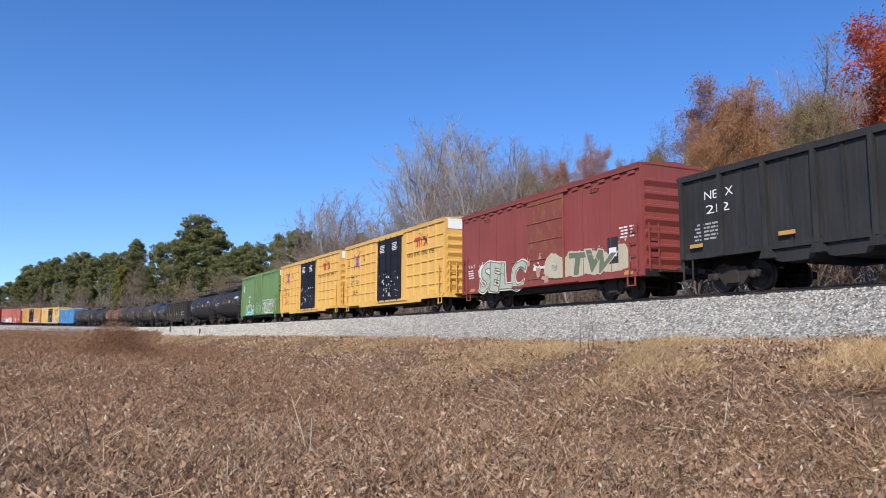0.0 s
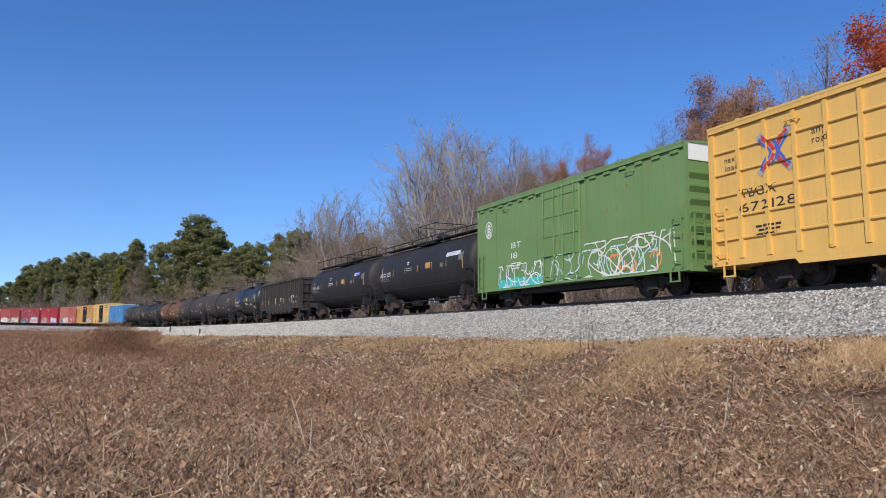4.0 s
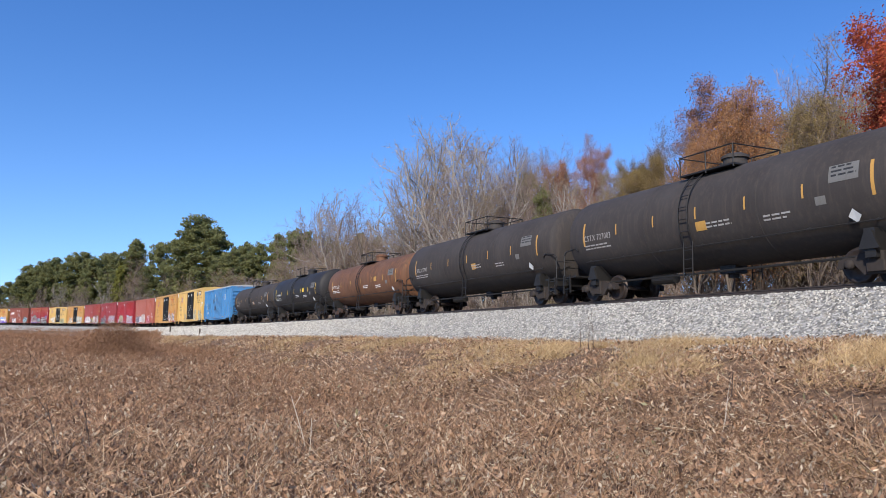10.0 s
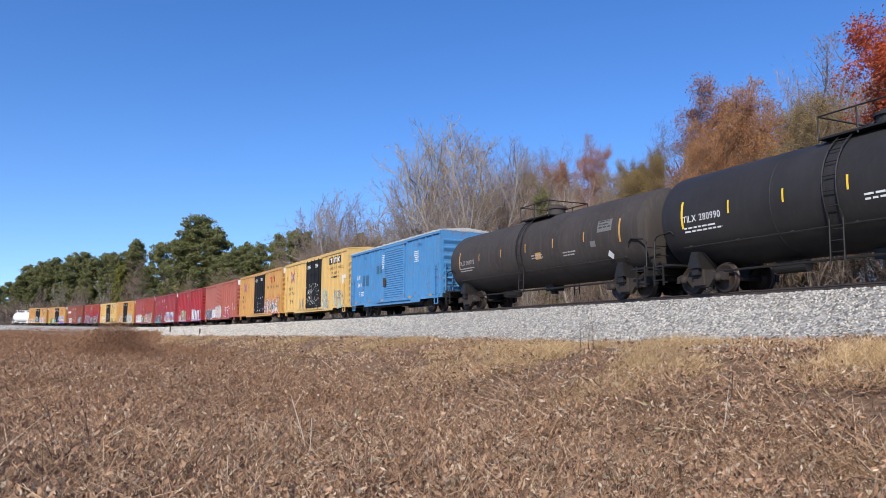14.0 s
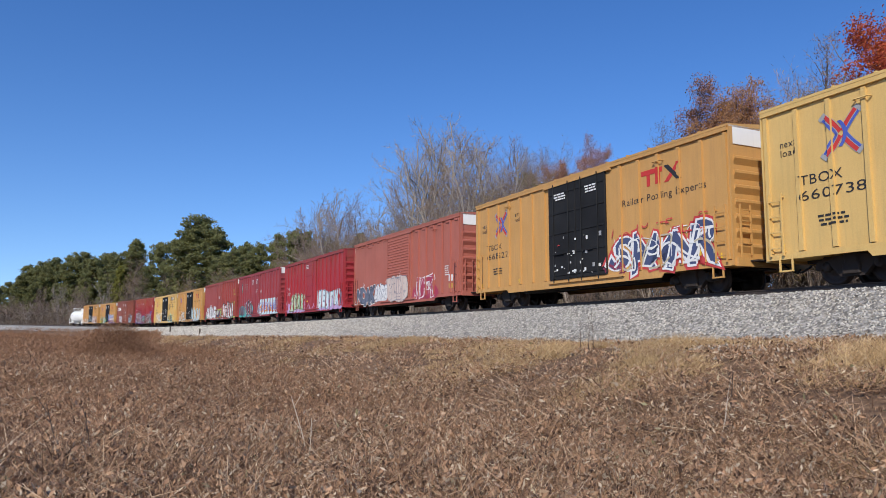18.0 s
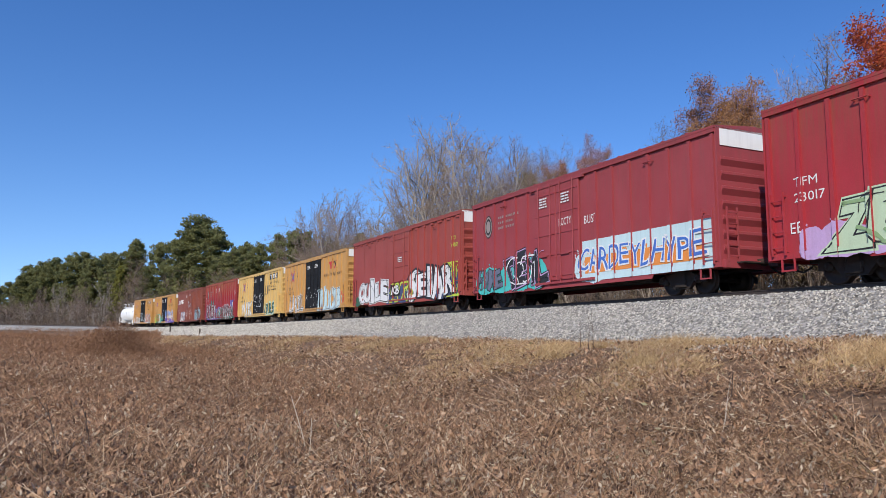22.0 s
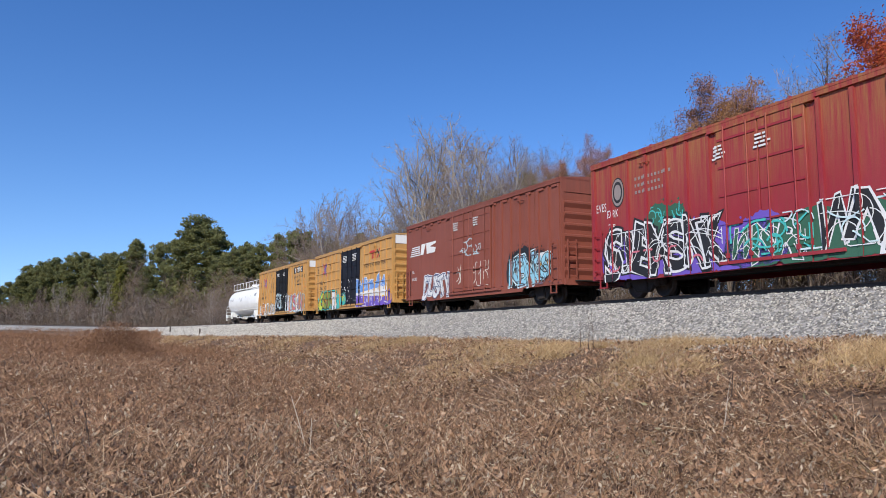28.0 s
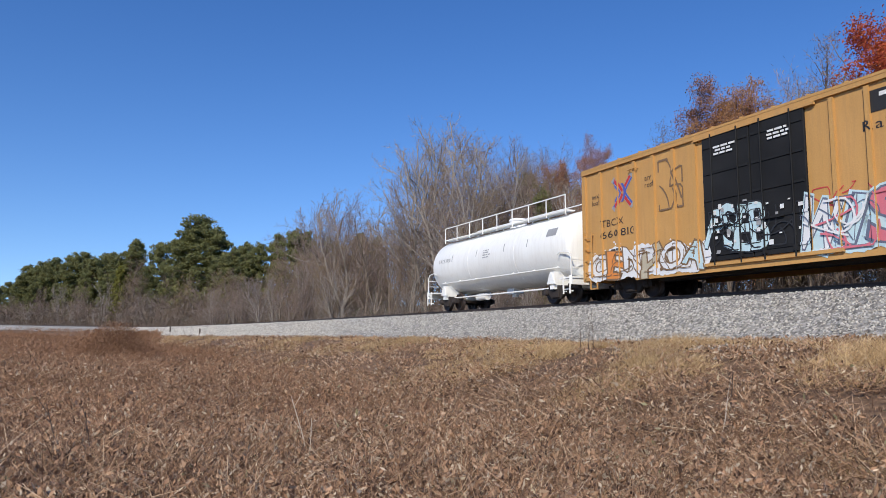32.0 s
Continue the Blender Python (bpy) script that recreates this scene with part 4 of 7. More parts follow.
# ---- the train, wagon by wagon, from the front ----
P_BLACK = paint("black_wagon_paint", (0.014, 0.013, 0.013), 0.62, (0.08, 0.065, 0.05), 0.45)
P_GRIME = paint("grimy_black_wagon_paint", (0.028, 0.024, 0.021), 0.75, (0.10, 0.075, 0.055), 0.7, fade=0.3)
P_TANK = paint("black_tank_paint", (0.0135, 0.0115, 0.0115), 0.6, (0.06, 0.05, 0.045), 0.3, gloss=0.26)
P_TANKD = paint("dusty_black_tank_paint", (0.034, 0.027, 0.024), 0.8, (0.10, 0.075, 0.06), 0.5, fade=0.25)
P_TANKN = paint("fresh_black_tank_paint", (0.010, 0.010, 0.011), 0.4, (0.05, 0.045, 0.04), 0.18)
P_RUST = paint("rust_brown_tank_paint", (0.155, 0.066, 0.030), 0.75, (0.045, 0.030, 0.024), 0.65, 0.22, 0.35, stain=((0.035, 0.027, 0.024), 2.2, 4.0, 0.75))
P_WHITE = paint("white_tank_paint", (0.88, 0.865, 0.82), 0.45, (0.5, 0.44, 0.37), 0.22)
P_OXIDE = paint("oxide_red_paint", (0.33, 0.055, 0.043), 0.6, (0.13, 0.06, 0.045), 0.35, stain=((0.20, 0.075, 0.055), 2.8, 5.0, 0.5))
P_OXIDED = paint("dark_oxide_red_paint", (0.25, 0.044, 0.036), 0.65, (0.11, 0.05, 0.04), 0.45, stain=((0.15, 0.06, 0.045), 2.8, 5.0, 0.6))
P_FADED = paint("faded_red_paint", (0.40, 0.115, 0.080), 0.7, (0.24, 0.10, 0.08), 0.35, stain=((0.26, 0.12, 0.085), 2.8, 5.2, 0.5))
P_BRIGHT = paint("bright_red_paint", (0.36, 0.020, 0.030), 0.55, (0.16, 0.06, 0.04), 0.35, stain=((0.20, 0.085, 0.05), 2.6, 4.6, 0.75))
P_CRIMSON = paint("dull_crimson_paint", (0.31, 0.040, 0.048), 0.6, (0.20, 0.09, 0.08), 0.35, stain=((0.17, 0.06, 0.055), 2.8, 5.0, 0.5))
P_RUSTRED = paint("streaked_red_paint", (0.31, 0.020, 0.032), 0.6, (0.18, 0.07, 0.04), 0.35, stain=((0.36, 0.17, 0.06), 2.2, 4.4, 0.8))
P_BROWN = paint("brown_red_paint", (0.25, 0.064, 0.038), 0.65, (0.14, 0.06, 0.045), 0.3, stain=((0.15, 0.065, 0.05), 2.6, 5.0, 0.45))
P_YEL = paint("bright_yellow_paint", (0.70, 0.415, 0.10), 0.5, (0.42, 0.26, 0.10), 0.3, stain=((0.50, 0.31, 0.12), 2.0, 5.0, 0.4))
P_YELD = paint("ochre_yellow_paint", (0.54, 0.29, 0.085), 0.55, (0.34, 0.19, 0.08), 0.35, stain=((0.38, 0.23, 0.10), 2.0, 5.0, 0.4))
P_YELP = paint("pale_yellow_paint", (0.64, 0.42, 0.14), 0.55, (0.40, 0.28, 0.12), 0.35)
P_GREEN = paint("faded_green_paint", (0.125, 0.235, 0.070), 0.65, (0.22, 0.19, 0.13), 0.4, 0.04, stain=((0.20, 0.28, 0.14), 1.0, 4.5, 0.5))
P_BLUE = paint("sky_blue_paint", (0.06, 0.23, 0.46), 0.6, (0.13, 0.15, 0.17), 0.5, 0.10)
P_DOORB = paint("black_door_paint", (0.006, 0.0065, 0.008), 0.7, (0.03, 0.027, 0.024), 0.25, gloss=0.1)
P_DOORN = paint("navy_door_paint", (0.005, 0.007, 0.016), 0.7, (0.03, 0.027, 0.026), 0.25, gloss=0.1)
P_ROOFG = paint("galvanised_roof", (0.50, 0.49, 0.46), 0.55, (0.25, 0.2, 0.17), 0.4)
P_DOORR = paint("rusted_door_paint", (0.22, 0.045, 0.035), 0.7, (0.12, 0.06, 0.04), 0.4, 0.35)


def cross_logo(w, x, z, size):
    """Four thick arms that curve to a crossing: red bands edged in blue, with grey tips."""
    for sx in (-1, 1):
        for sz in (-1, 1):
            for ink, o0, o1, y in ((M_GREYP, -0.13, 0.13, -1.557), (M_RED, -0.11, 0.015, -1.559), (M_BLUE, 0.04, 0.115, -1.561)):
                v = []
                for k in range(7):
                    t = k / 6
                    px, pz = 0.06 + 0.36 * t ** 1.25, 0.02 + 0.44 * t
                    nx, nz = -0.77, 0.64
                    for o in (o0, o1):
                        v.append((x + sx * (px - nx * o * 0.8) * size, y, z + sz * (pz - nz * o * 0.8) * size))
                f = [(2 * k, 2 * k + 1, 2 * k + 3, 2 * k + 2) for k in range(6)]
                part("painted_logo", press(Build().add(v, f), w), ink, w)
            tip = [(0.34, 0.50), (0.50, 0.36), (0.56, 0.44), (0.41, 0.57)]
            part("painted_logo", press(Build().add([(x + sx * p * size, -1.562, z + sz * q * size) for p, q in tip], [(0, 1, 2, 3)]), w), M_GREYP, w)
    v = []
    for k in range(9):
        t = -1 + k / 4
        px = 0.10 - 0.14 * t * t
        v += [(x + (px - 0.05) * size, -1.563, z + t * 0.3 * size), (x + (px + 0.05) * size, -1.563, z + t * 0.3 * size)]
    part("painted_logo", press(Build().add(v, [(2 * k, 2 * k + 1, 2 * k + 3, 2 * k + 2) for k in range(8)]), w), M_BLUE, w)


def pool_boxcar(label, right, left, body, style="vertical", door=None, number="661527", slogan="Railcar Pooling Experts", mark="red", panel=M_CREAM, seed=0, height=4.02):
    w, L = boxcar(label, right, left, body, door or P_DOORB, (0.40, 0.635), 2, style, panel, height, bottom=body)
    X = lambda f: at_side(L, f)
    cross_logo(w, X(0.15), at_up(0.73), 1.08)
    dark = M_BLACKP
    sign(w, "lettering", "next", X(0.035), at_up(0.735), 0.19, dark, 0.5, y=-1.556)
    sign(w, "lettering", "load", X(0.035), at_up(0.675), 0.19, dark, 0.5, y=-1.556)
    sign(w, "lettering", "any", X(0.225), at_up(0.775), 0.19, dark, 0.42, y=-1.556)
    sign(w, "lettering", "road", X(0.225), at_up(0.715), 0.19, dark, 0.48, y=-1.556)
    sign(w, "lettering", "TBOX", X(0.07), at_up(0.46), 0.26, dark, 1.2)
    sign(w, "lettering", number, X(0.07), at_up(0.36), 0.26, dark, 1.8)
    for k, f in enumerate((0.43, 0.555)):
        tiny_lines(w, X(f), at_up(0.86), 0.85, 5 if style == "grid" else 3, M_WHITE, 0.1, 0.055, -1.634, seed + k)
    rnd = random.Random(seed + 5)
    for k in range(34):
        x, z, a = X(rnd.uniform(0.415, 0.62)), at_up(rnd.uniform(0.06, 0.44)), rnd.uniform(0.04, 0.15)
        patch(w, "door_sticker", x, x + a, z, z + a * rnd.uniform(0.3, 1.3), rnd.choice((M_WHITE, M_WHITE, M_GREYP, M_RED if k == 3 else M_WHITE)), y=-1.634)
    # trade mark as plain shapes
    if mark == "red":
        part("painted_mark", press(Build().box(X(0.755), X(0.82), -1.560, -1.54, at_up(0.815), at_up(0.855)).box(X(0.772), X(0.782), -1.560, -1.54, at_up(0.72), at_up(0.815)).box(X(0.803), X(0.813), -1.560, -1.54, at_up(0.72), at_up(0.815)), w), M_RED, w)
        part("painted_mark", press(Build().slab([(X(0.825), at_up(0.72)), (X(0.838), at_up(0.72)), (X(0.875), at_up(0.855)), (X(0.862), at_up(0.855))], -1.560, -1.54), w), M_RED, w)
        part("painted_mark", press(Build().slab([(X(0.862), at_up(0.72)), (X(0.875), at_up(0.72)), (X(0.838), at_up(0.855)), (X(0.825), at_up(0.855))], -1.562, -1.60), w), M_BLACKP, w)
        sign(w, "lettering", slogan, X(0.69), at_up(0.60), 0.24, dark, L * 0.25, y=-1.556)
    else:
        part("painted_mark", press(Build().box(X(0.75), X(0.91), -1.560, -1.54, at_up(0.80), at_up(0.93)), w), M_BLACKP, w)
        for f in (0.765, 0.81):
            part("painted_mark", press(Build().box(X(f), X(f + 0.038), -1.564, -1.54, at_up(0.885), at_up(0.91)).box(X(f + 0.012), X(f + 0.026), -1.564, -1.54, at_up(0.82), at_up(0.885)), w), M_WHITE, w)
        part("painted_mark", press(Build().slab([(X(0.855), at_up(0.82)), (X(0.87), at_up(0.82)), (X(0.9), at_up(0.91)), (X(0.885), at_up(0.91))], -1.565, -1.54), w), M_WHITE, w)
        part("painted_mark", press(Build().slab([(X(0.885), at_up(0.82)), (X(0.9), at_up(0.82)), (X(0.87), at_up(0.91)), (X(0.855), at_up(0.91))], -1.566, -1.54), w), M_WHITE, w)
        for k, (txt, f, wd) in enumerate((("Railcar Pooling", 0.735, 0.21), ("Experts", 0.785, 0.1))):
            sign(w, "lettering", txt, X(f), at_up(0.70 - 0.085 * k), 0.25, dark, L * wd, y=-1.556)
        patch(w, "web_address", X(0.785), X(0.88), at_up(0.545), at_up(0.575), M_BLACKP, y=-1.556)
    patch(w, "yellow_label", X(0.885), X(0.925), at_up(0.10), at_up(0.145), M_MARKYEL, "yellow data label", y=-1.556)
    for f in (0.03, 0.25, 0.70, 0.97):
        patch(w, "reflector", X(f), X(f) + 0.06, at_up(0.06), at_up(0.10), M_MARKYEL, y=-1.556)
    tiny_lines(w, X(0.1), at_up(0.24), 0.9, 3, M_BLACKP, seed=seed)
    return w, L


def train():
    # open wagon in front
    w, L = gondola("black high-sided open wagon with white lettering", -197.5, -181.8, P_BLACK, 2.42)
    sign(w, "lettering", "NELX", -L / 2 + 0.98, 2.72, 0.26, M_WHITE, 1.1, y=-1.535)
    sign(w, "lettering", "212", -L / 2 + 1.02, 2.29, 0.26, M_WHITE, 0.9, y=-1.535)
    tiny_lines(w, -L / 2 + 0.5, 1.97, 1.1, 5, M_GREYP, y=-1.535, seed=2)
    for k in range(5):
        patch(w, "reflector", -L / 2 + 0.45 + k * 3.2, -L / 2 + 0.95 + k * 3.2, 1.32, 1.43, M_MARKORG, y=-1.655)

    # oxide red boxcar with a rusted sliding door
    w, L = boxcar("oxide red boxcar with rusted sliding door and sprayed letters", -180.0, -167.2, P_OXIDED, P_DOORR, (0.46, 0.66), 1, "smooth", None, 3.72, slide="plain", low_sill=False)
    X = lambda f: at_side(L, f)
    cloud(w, X(0.56), X(0.955), at_up(0.06), at_up(0.30), "tan", 4)
    graffiti(w, "TW", X(0.67), X(0.87), at_up(0.05), at_up(0.29), "olive", "tan", "", 3)
    cloud(w, X(0.12), X(0.20), at_up(0.16), at_up(0.32), "cream", 105, -1.606)
    graffiti(w, "SELC", X(0.14), X(0.43), at_up(0.0), at_up(0.30), "mist", "olive", "", 5, fat=0.02, line=0.03, halo="cream", wide=1.05)
    for k in range(9):
        u = random.Random(k + 40)
        a, c = u.uniform(0.455, 0.62), u.uniform(0.02, 0.30)
        cloud(w, X(a), X(a + u.uniform(0.015, 0.05)), at_up(c), at_up(c + u.uniform(0.02, 0.09)), u.choice(("cream", "flake", "flake")), 106 + k, -1.664, "flaked_paint", 5)
    sign(w, "lettering", "VAT", X(0.04), at_up(0.30), 0.16, M_WHITE, 0.7)
    tiny_lines(w, X(0.04), at_up(0.26), 0.6, 4, M_WHITE, seed=4)
    patch(w, "black_plate", X(0.86), X(0.905), at_up(0.13), at_up(0.36), M_BLACKP)
    patch(w, "consolidated_stencil", X(0.867), X(0.898), at_up(0.19), at_up(0.27), M_WHITE, y=-1.562)
    for f in (0.06, 0.3, 0.93):
        patch(w, "reflector", X(f), X(f) + 0.45, at_up(0.02), at_up(0.055), M_MARKORG, y=-1.60)
    tiny_lines(w, X(0.91), at_up(0.42), 0.8, 4, M_WHITE, seed=14)

    for k, (r, l, num) in enumerate(((-165.2, -149.95, "672204"), (-148.7, -133.55, "672128"))):
        pool_boxcar("bright yellow boxcar with navy doors and white roof end", r, l, P_YEL, "grid", P_DOORN, num, "RAILCAR POOLING EXPERTS", "red", M_CREAM, 20 + k)

    # green boxcar
    w, L = boxcar("faded green boxcar with white tree emblem and worn spray", -132.5, -119.2, P_GREEN, P_GREEN, (0.40, 0.60), 2, "smooth", M_CREAM, 3.95, low_sill=False)
    X = lambda f: at_side(L, f)
    cx, cz, q = X(0.075), at_up(0.70), 0.40
    ring = Build()
    for r0, r1 in ((q, q - 0.06),):
        v = []
        for i in range(33):
            a = 2 * math.pi * i / 32
            v += [(cx + r0 * 0.8 * math.cos(a), -1.56, cz + r0 * math.sin(a)), (cx + r1 * 0.8 * math.cos(a), -1.56, cz + r1 * math.sin(a))]
        ring.add(v, [(2 * i, 2 * i + 1, 2 * i + 3, 2 * i + 2) for i in range(32)])
    for k in range(4):
        z = cz + 0.24 - k * 0.14
        ring.slab([(cx, z + 0.06), (cx - 0.13 - 0.02 * k, z - 0.07), (cx - 0.13 - 0.02 * k, z - 0.13), (cx, z - 0.02), (cx + 0.13 + 0.02 * k, z - 0.13), (cx + 0.13 + 0.02 * k, z - 0.07)], -1.562, -1.55)
    ring.box(cx - 0.025, cx + 0.025, -1.562, -1.55, cz - 0.34, cz + 0.3)
    part("tree_emblem", ring, M_WHITE, w, "white tree emblem in a ring")
    sign(w, "lettering", "IBT", X(0.22), at_up(0.44), 0.26, M_WHITE, 0.8)
    sign(w, "lettering", "18", X(0.22), at_up(0.33), 0.26, M_WHITE, 0.5)
    tiny_lines(w, X(0.22), at_up(0.27), 0.8, 3, M_WHITE, seed=8)
    cloud(w, X(0.14), X(0.42), at_up(0.02), at_up(0.13), "teal", 12)
    scrawl(w, X(0.14), X(0.42), at_up(0.03), at_up(0.26), "white", 21, 30, 0.024)
    scrawl(w, X(0.44), X(0.9), at_up(0.03), at_up(0.28), "pale", 22, 34, 0.022, -1.66)
    scrawl(w, X(0.60), X(0.96), at_up(0.03), at_up(0.34), "cream", 23, 34, 0.026)
    scrawl(w, X(0.7), X(0.92), at_up(0.05), at_up(0.2), "orange", 24, 6, 0.04)

    # carbon dioxide tank wagons with long running boards
    for k, (r, l, num, wr) in enumerate(((-118.6, -105.85, "ARIX 1271", (-6.0, 6.2)), (-104.9, -92.0, "ARIX 1268", (-6.0, 6.2)))):
        w, L = tank("matt black tank wagon with yellow stripes and top walkway", r, l, P_TANK, True, 1.52, 2.38, stripe=M_MARKORG, dome="low", ladder_at=None, walk_rail=wr, n_stripe=7, rail_up=0.55 if k else 0.25, cage=0.55 if k else 0.95)
        md, rr = 2.38, 1.52
        shell_sign(w, num, -L * 0.43, -0.10, 0.25, md, rr, M_WHITE, 1.6)
        shell_print(w, -L * 0.43, -0.2, 1.5, 2, md, rr, M_LABEL, 3)
        curve_mark(w, L * 0.27, 1.1 if k else 1.55, md, rr, 0.36, 0.22, M_BLUE if k else M_WHITE, "hazard_panel", "white and blue contents panel")
        if not k:
            shell_sign(w, "CARBON DIOXIDE", L * 0.275, 0.30, 0.11, md, rr, M_BLUE, 1.45)
            shell_sign(w, "REFRIGERATED LIQUID", L * 0.275, 0.235, 0.08, md, rr, M_BLUE, 1.45)
        else:
            shell_print(w, L * 0.275, 0.30, 1.0, 2, md, rr, M_WHITE, 8)
        curve_mark(w, L * 0.08, 0.6, md, rr, 0.16, -0.04, M_MARKORG, "orange_panel")
        curve_mark(w, L * 0.38, 0.5, md, rr, 0.26, 0.04, M_LABEL, "data_panel")
        shell_print(w, -L * 0.12, 0.30, 0.3, 2, md, rr, M_WHITE, 6)
        shell_print(w, -L * 0.12, 0.06, 0.9, 2, md, rr, M_GREYP if not k else M_WHITE, 7)
        curve_mark(w, L * 0.22, 0.35, md, rr, 0.05, -0.08, M_LABEL, "data_panel")

    # black hopper-like gondola
    w, L = gondola("grimy black high-sided open wagon with rust-brown streaks", -89.7, -77.2, P_GRIME, 2.38)
    sign(w, "lettering", "NELX", -L / 2 + 0.78, 2.67, 0.25, M_GREYP, 0.95, y=-1.535)
    sign(w, "lettering", "228", -L / 2 + 0.82, 2.27, 0.25, M_GREYP, 0.75, y=-1.535)
    tiny_lines(w, -L / 2 + 0.8, 1.87, 0.9, 4, M_GREYP, y=-1.535, seed=3)
    for k in range(6):
        patch(w, "reflector", -L / 2 + 0.35 + k * 2.4, -L / 2 + 0.45 + k * 2.4, 1.52, 1.97, M_MARKORG, y=-1.54)
    scrawl(w, -1.6, -1.1, 1.3, 2.07, "white", 31, 5, 0.03, -1.575)
    scrawl(w, 0.3, 1.0, 1.37, 1.97, "white", 32, 6, 0.03, -1.575)
    scrawl(w, 3.2, 5.2, 1.47, 2.07, "white", 33, 9, 0.03, -1.575)

    # tank wagons
    spec = (
        ("glossy black tank wagon with white lettering and bright yellow stripes", -75.75, -66.1, P_TANKN, "GATX 218675", M_WHITE, 1.50, 5),
        ("dusty black tank wagon with faded yellow stripes", -65.5, -51.9, P_TANKD, "CSTX 727003", M_LABEL2, 1.52, 7),
        ("dusty black tank wagon with faded grey lettering", -51.2, -36.5, P_TANKD, "CBTX 727997", M_LABEL2, 1.52, 7),
        ("rust-brown tank wagon with cream lettering", -35.9, -21.85, P_RUST, "GATX 16271", M_CREAM, 1.42, 7),
        ("black tank wagon with white lettering and yellow stripes", -20.5, -6.95, P_TANK, "TILX 280990", M_WHITE, 1.52, 7),
        ("dull black tank wagon with small yellow stripes", -6.4, 8.3, P_TANKD, "TILX 280972", M_LABEL2, 1.48, 7),
    )
    for k, (label, r, l, shell, num, ink, rr, ns) in enumerate(spec):
        md = 0.84 + rr
        w, L = tank(label, r + (0.5 if k else 0.3), l + (0.55 if k else 0.35), shell, k in (0, 3), rr, md, stripe=M_MARKYEL if k in (0, 4) else M_MARKORG, n_stripe=ns, ladder_at=-0.4 if k else -0.9)
        shell_sign(w, num, -L * 0.43 + 0.35, -0.14, 0.21, md, rr, ink, 1.5)
        shell_print(w, -L * 0.43 + 0.35, -0.27, 1.6, 2, md, rr, ink, k)
        curve_mark(w, L * (0.07, 0.0, 0.03, 0.17, 0.17, 0.05)[k], 0.42, md, rr, *((0.12, -0.08) if k in (0, 3, 4) else (-0.16, -0.34)), M_MARKYEL if k in (0, 4) else M_MARKORG, "yellow_panel")
        curve_mark(w, L * 0.33, 0.8, md, rr, 0.34, 0.06, M_LABEL, "data_panel")
        shell_print(w, L * 0.335, 0.30, 0.72, 3, md, rr, M_BLACKP, k + 3)
        shell_print(w, L * 0.03, -0.24, 1.0, 2, md, rr, ink, k + 9)
        shell_print(w, L * 0.18, -0.3, 0.9, 2, md, rr, ink, k + 19)
        curve_mark(w, L * 0.30, 0.3, md, rr, -0.12, -0.26, M_LABEL, "data_panel")
        d = Build()
        q, x = -0.52, L * 0.37
        v = [(x + a, -math.cos(q + c / rr) * (rr + 0.06), md + math.sin(q + c / rr) * (rr + 0.06)) for a, c in ((0, -0.19), (0.17, 0), (0, 0.19), (-0.17, 0))]
        d.add(v, [(0, 1, 2, 3)])
        part("hazard_placard", d, M_WHITE, w, "white diamond placard")

    # blue boxcar with a ribbed sliding door
    w, L = boxcar("sky blue boxcar with a ribbed sliding door", 9.4, 22.95, P_BLUE, P_BLUE, (0.44, 0.66), 1, "vertical", None, 3.46, roof=P_ROOFG, slide="ribbed")
    X = lambda f: at_side(L, f)
    sign(w, "lettering", "LRS", X(0.08), at_up(0.42), 0.27, M_WHITE, 0.75)
    sign(w, "lettering", "3611", X(0.085), at_up(0.30), 0.27, M_WHITE, 0.8)
    tiny_lines(w, X(0.11), at_up(0.20), 1.0, 3, M_WHITE, seed=5)
    P_B2 = paint("dark_blue_patch_paint", (0.03, 0.11, 0.20), 0.6)
    patch(w, "repaint_patch", X(0.155), X(0.235), at_up(0.30), at_up(0.47), P_B2)
    patch(w, "repaint_patch", X(0.335), X(0.40), at_up(0.46), at_up(0.58), P_B2)
    patch(w, "rust_patch", X(0.425), X(0.47), at_up(0.24), at_up(0.37), M_TRUCK_RUST, y=-1.63)
    tiny_lines(w, X(0.4), at_up(0.72), 0.5, 8, M_WHITE, seed=6)
    tiny_lines(w, X(0.75), at_up(0.66), 0.8, 6, M_WHITE, seed=7)
    for f in (0.06, 0.24, 0.4, 0.7, 0.9):
        patch(w, "reflector", X(f), X(f) + 0.3, at_up(0.03), at_up(0.06), M_MARKORG, y=-1.60)

    w, L = pool_boxcar("pale yellow boxcar with black doors and grey spray drawings", 23.85, 39.3, P_YELP, "vertical", P_DOORB, "660738", "", "black", P_YELP, 31)
    X = lambda f: at_side(L, f)
    cloud(w, X(0.65), X(0.735), at_up(0.08), at_up(0.42), "mist", 5, spots=4)
    cloud(w, X(0.64), X(0.755), at_up(0.0), at_up(0.19), "cream", 6, -1.612, spots=6)
    graffiti(w, "CMG", X(0.645), X(0.75), at_up(0.01), at_up(0.17), "mist", "slate", "", 41, y=-1.616, fat=0.03, line=0.03, tilt=0.2, marks=2)
    scrawl(w, X(0.652), X(0.732), at_up(0.16), at_up(0.40), "slate", 141, 9, 0.012, -1.63)
    cloud(w, X(0.915), X(0.955), at_up(0.40), at_up(0.60), "cream", 143, -1.61, spots=3)
    patch(w, "sprayed_bar", X(0.945), X(0.992), at_up(0.50), at_up(0.565), INK["cream"], y=-1.613)
    graffiti(w, "QB", X(0.825), X(0.945), at_up(0.0), at_up(0.34), "mist", "slate", "", 42, fat=0.05, line=0.02, halo="cream", wide=1.2, tilt=0.2)
    scrawl(w, X(0.83), X(0.94), at_up(0.04), at_up(0.3), "brown", 43, 7, 0.03, -1.63)
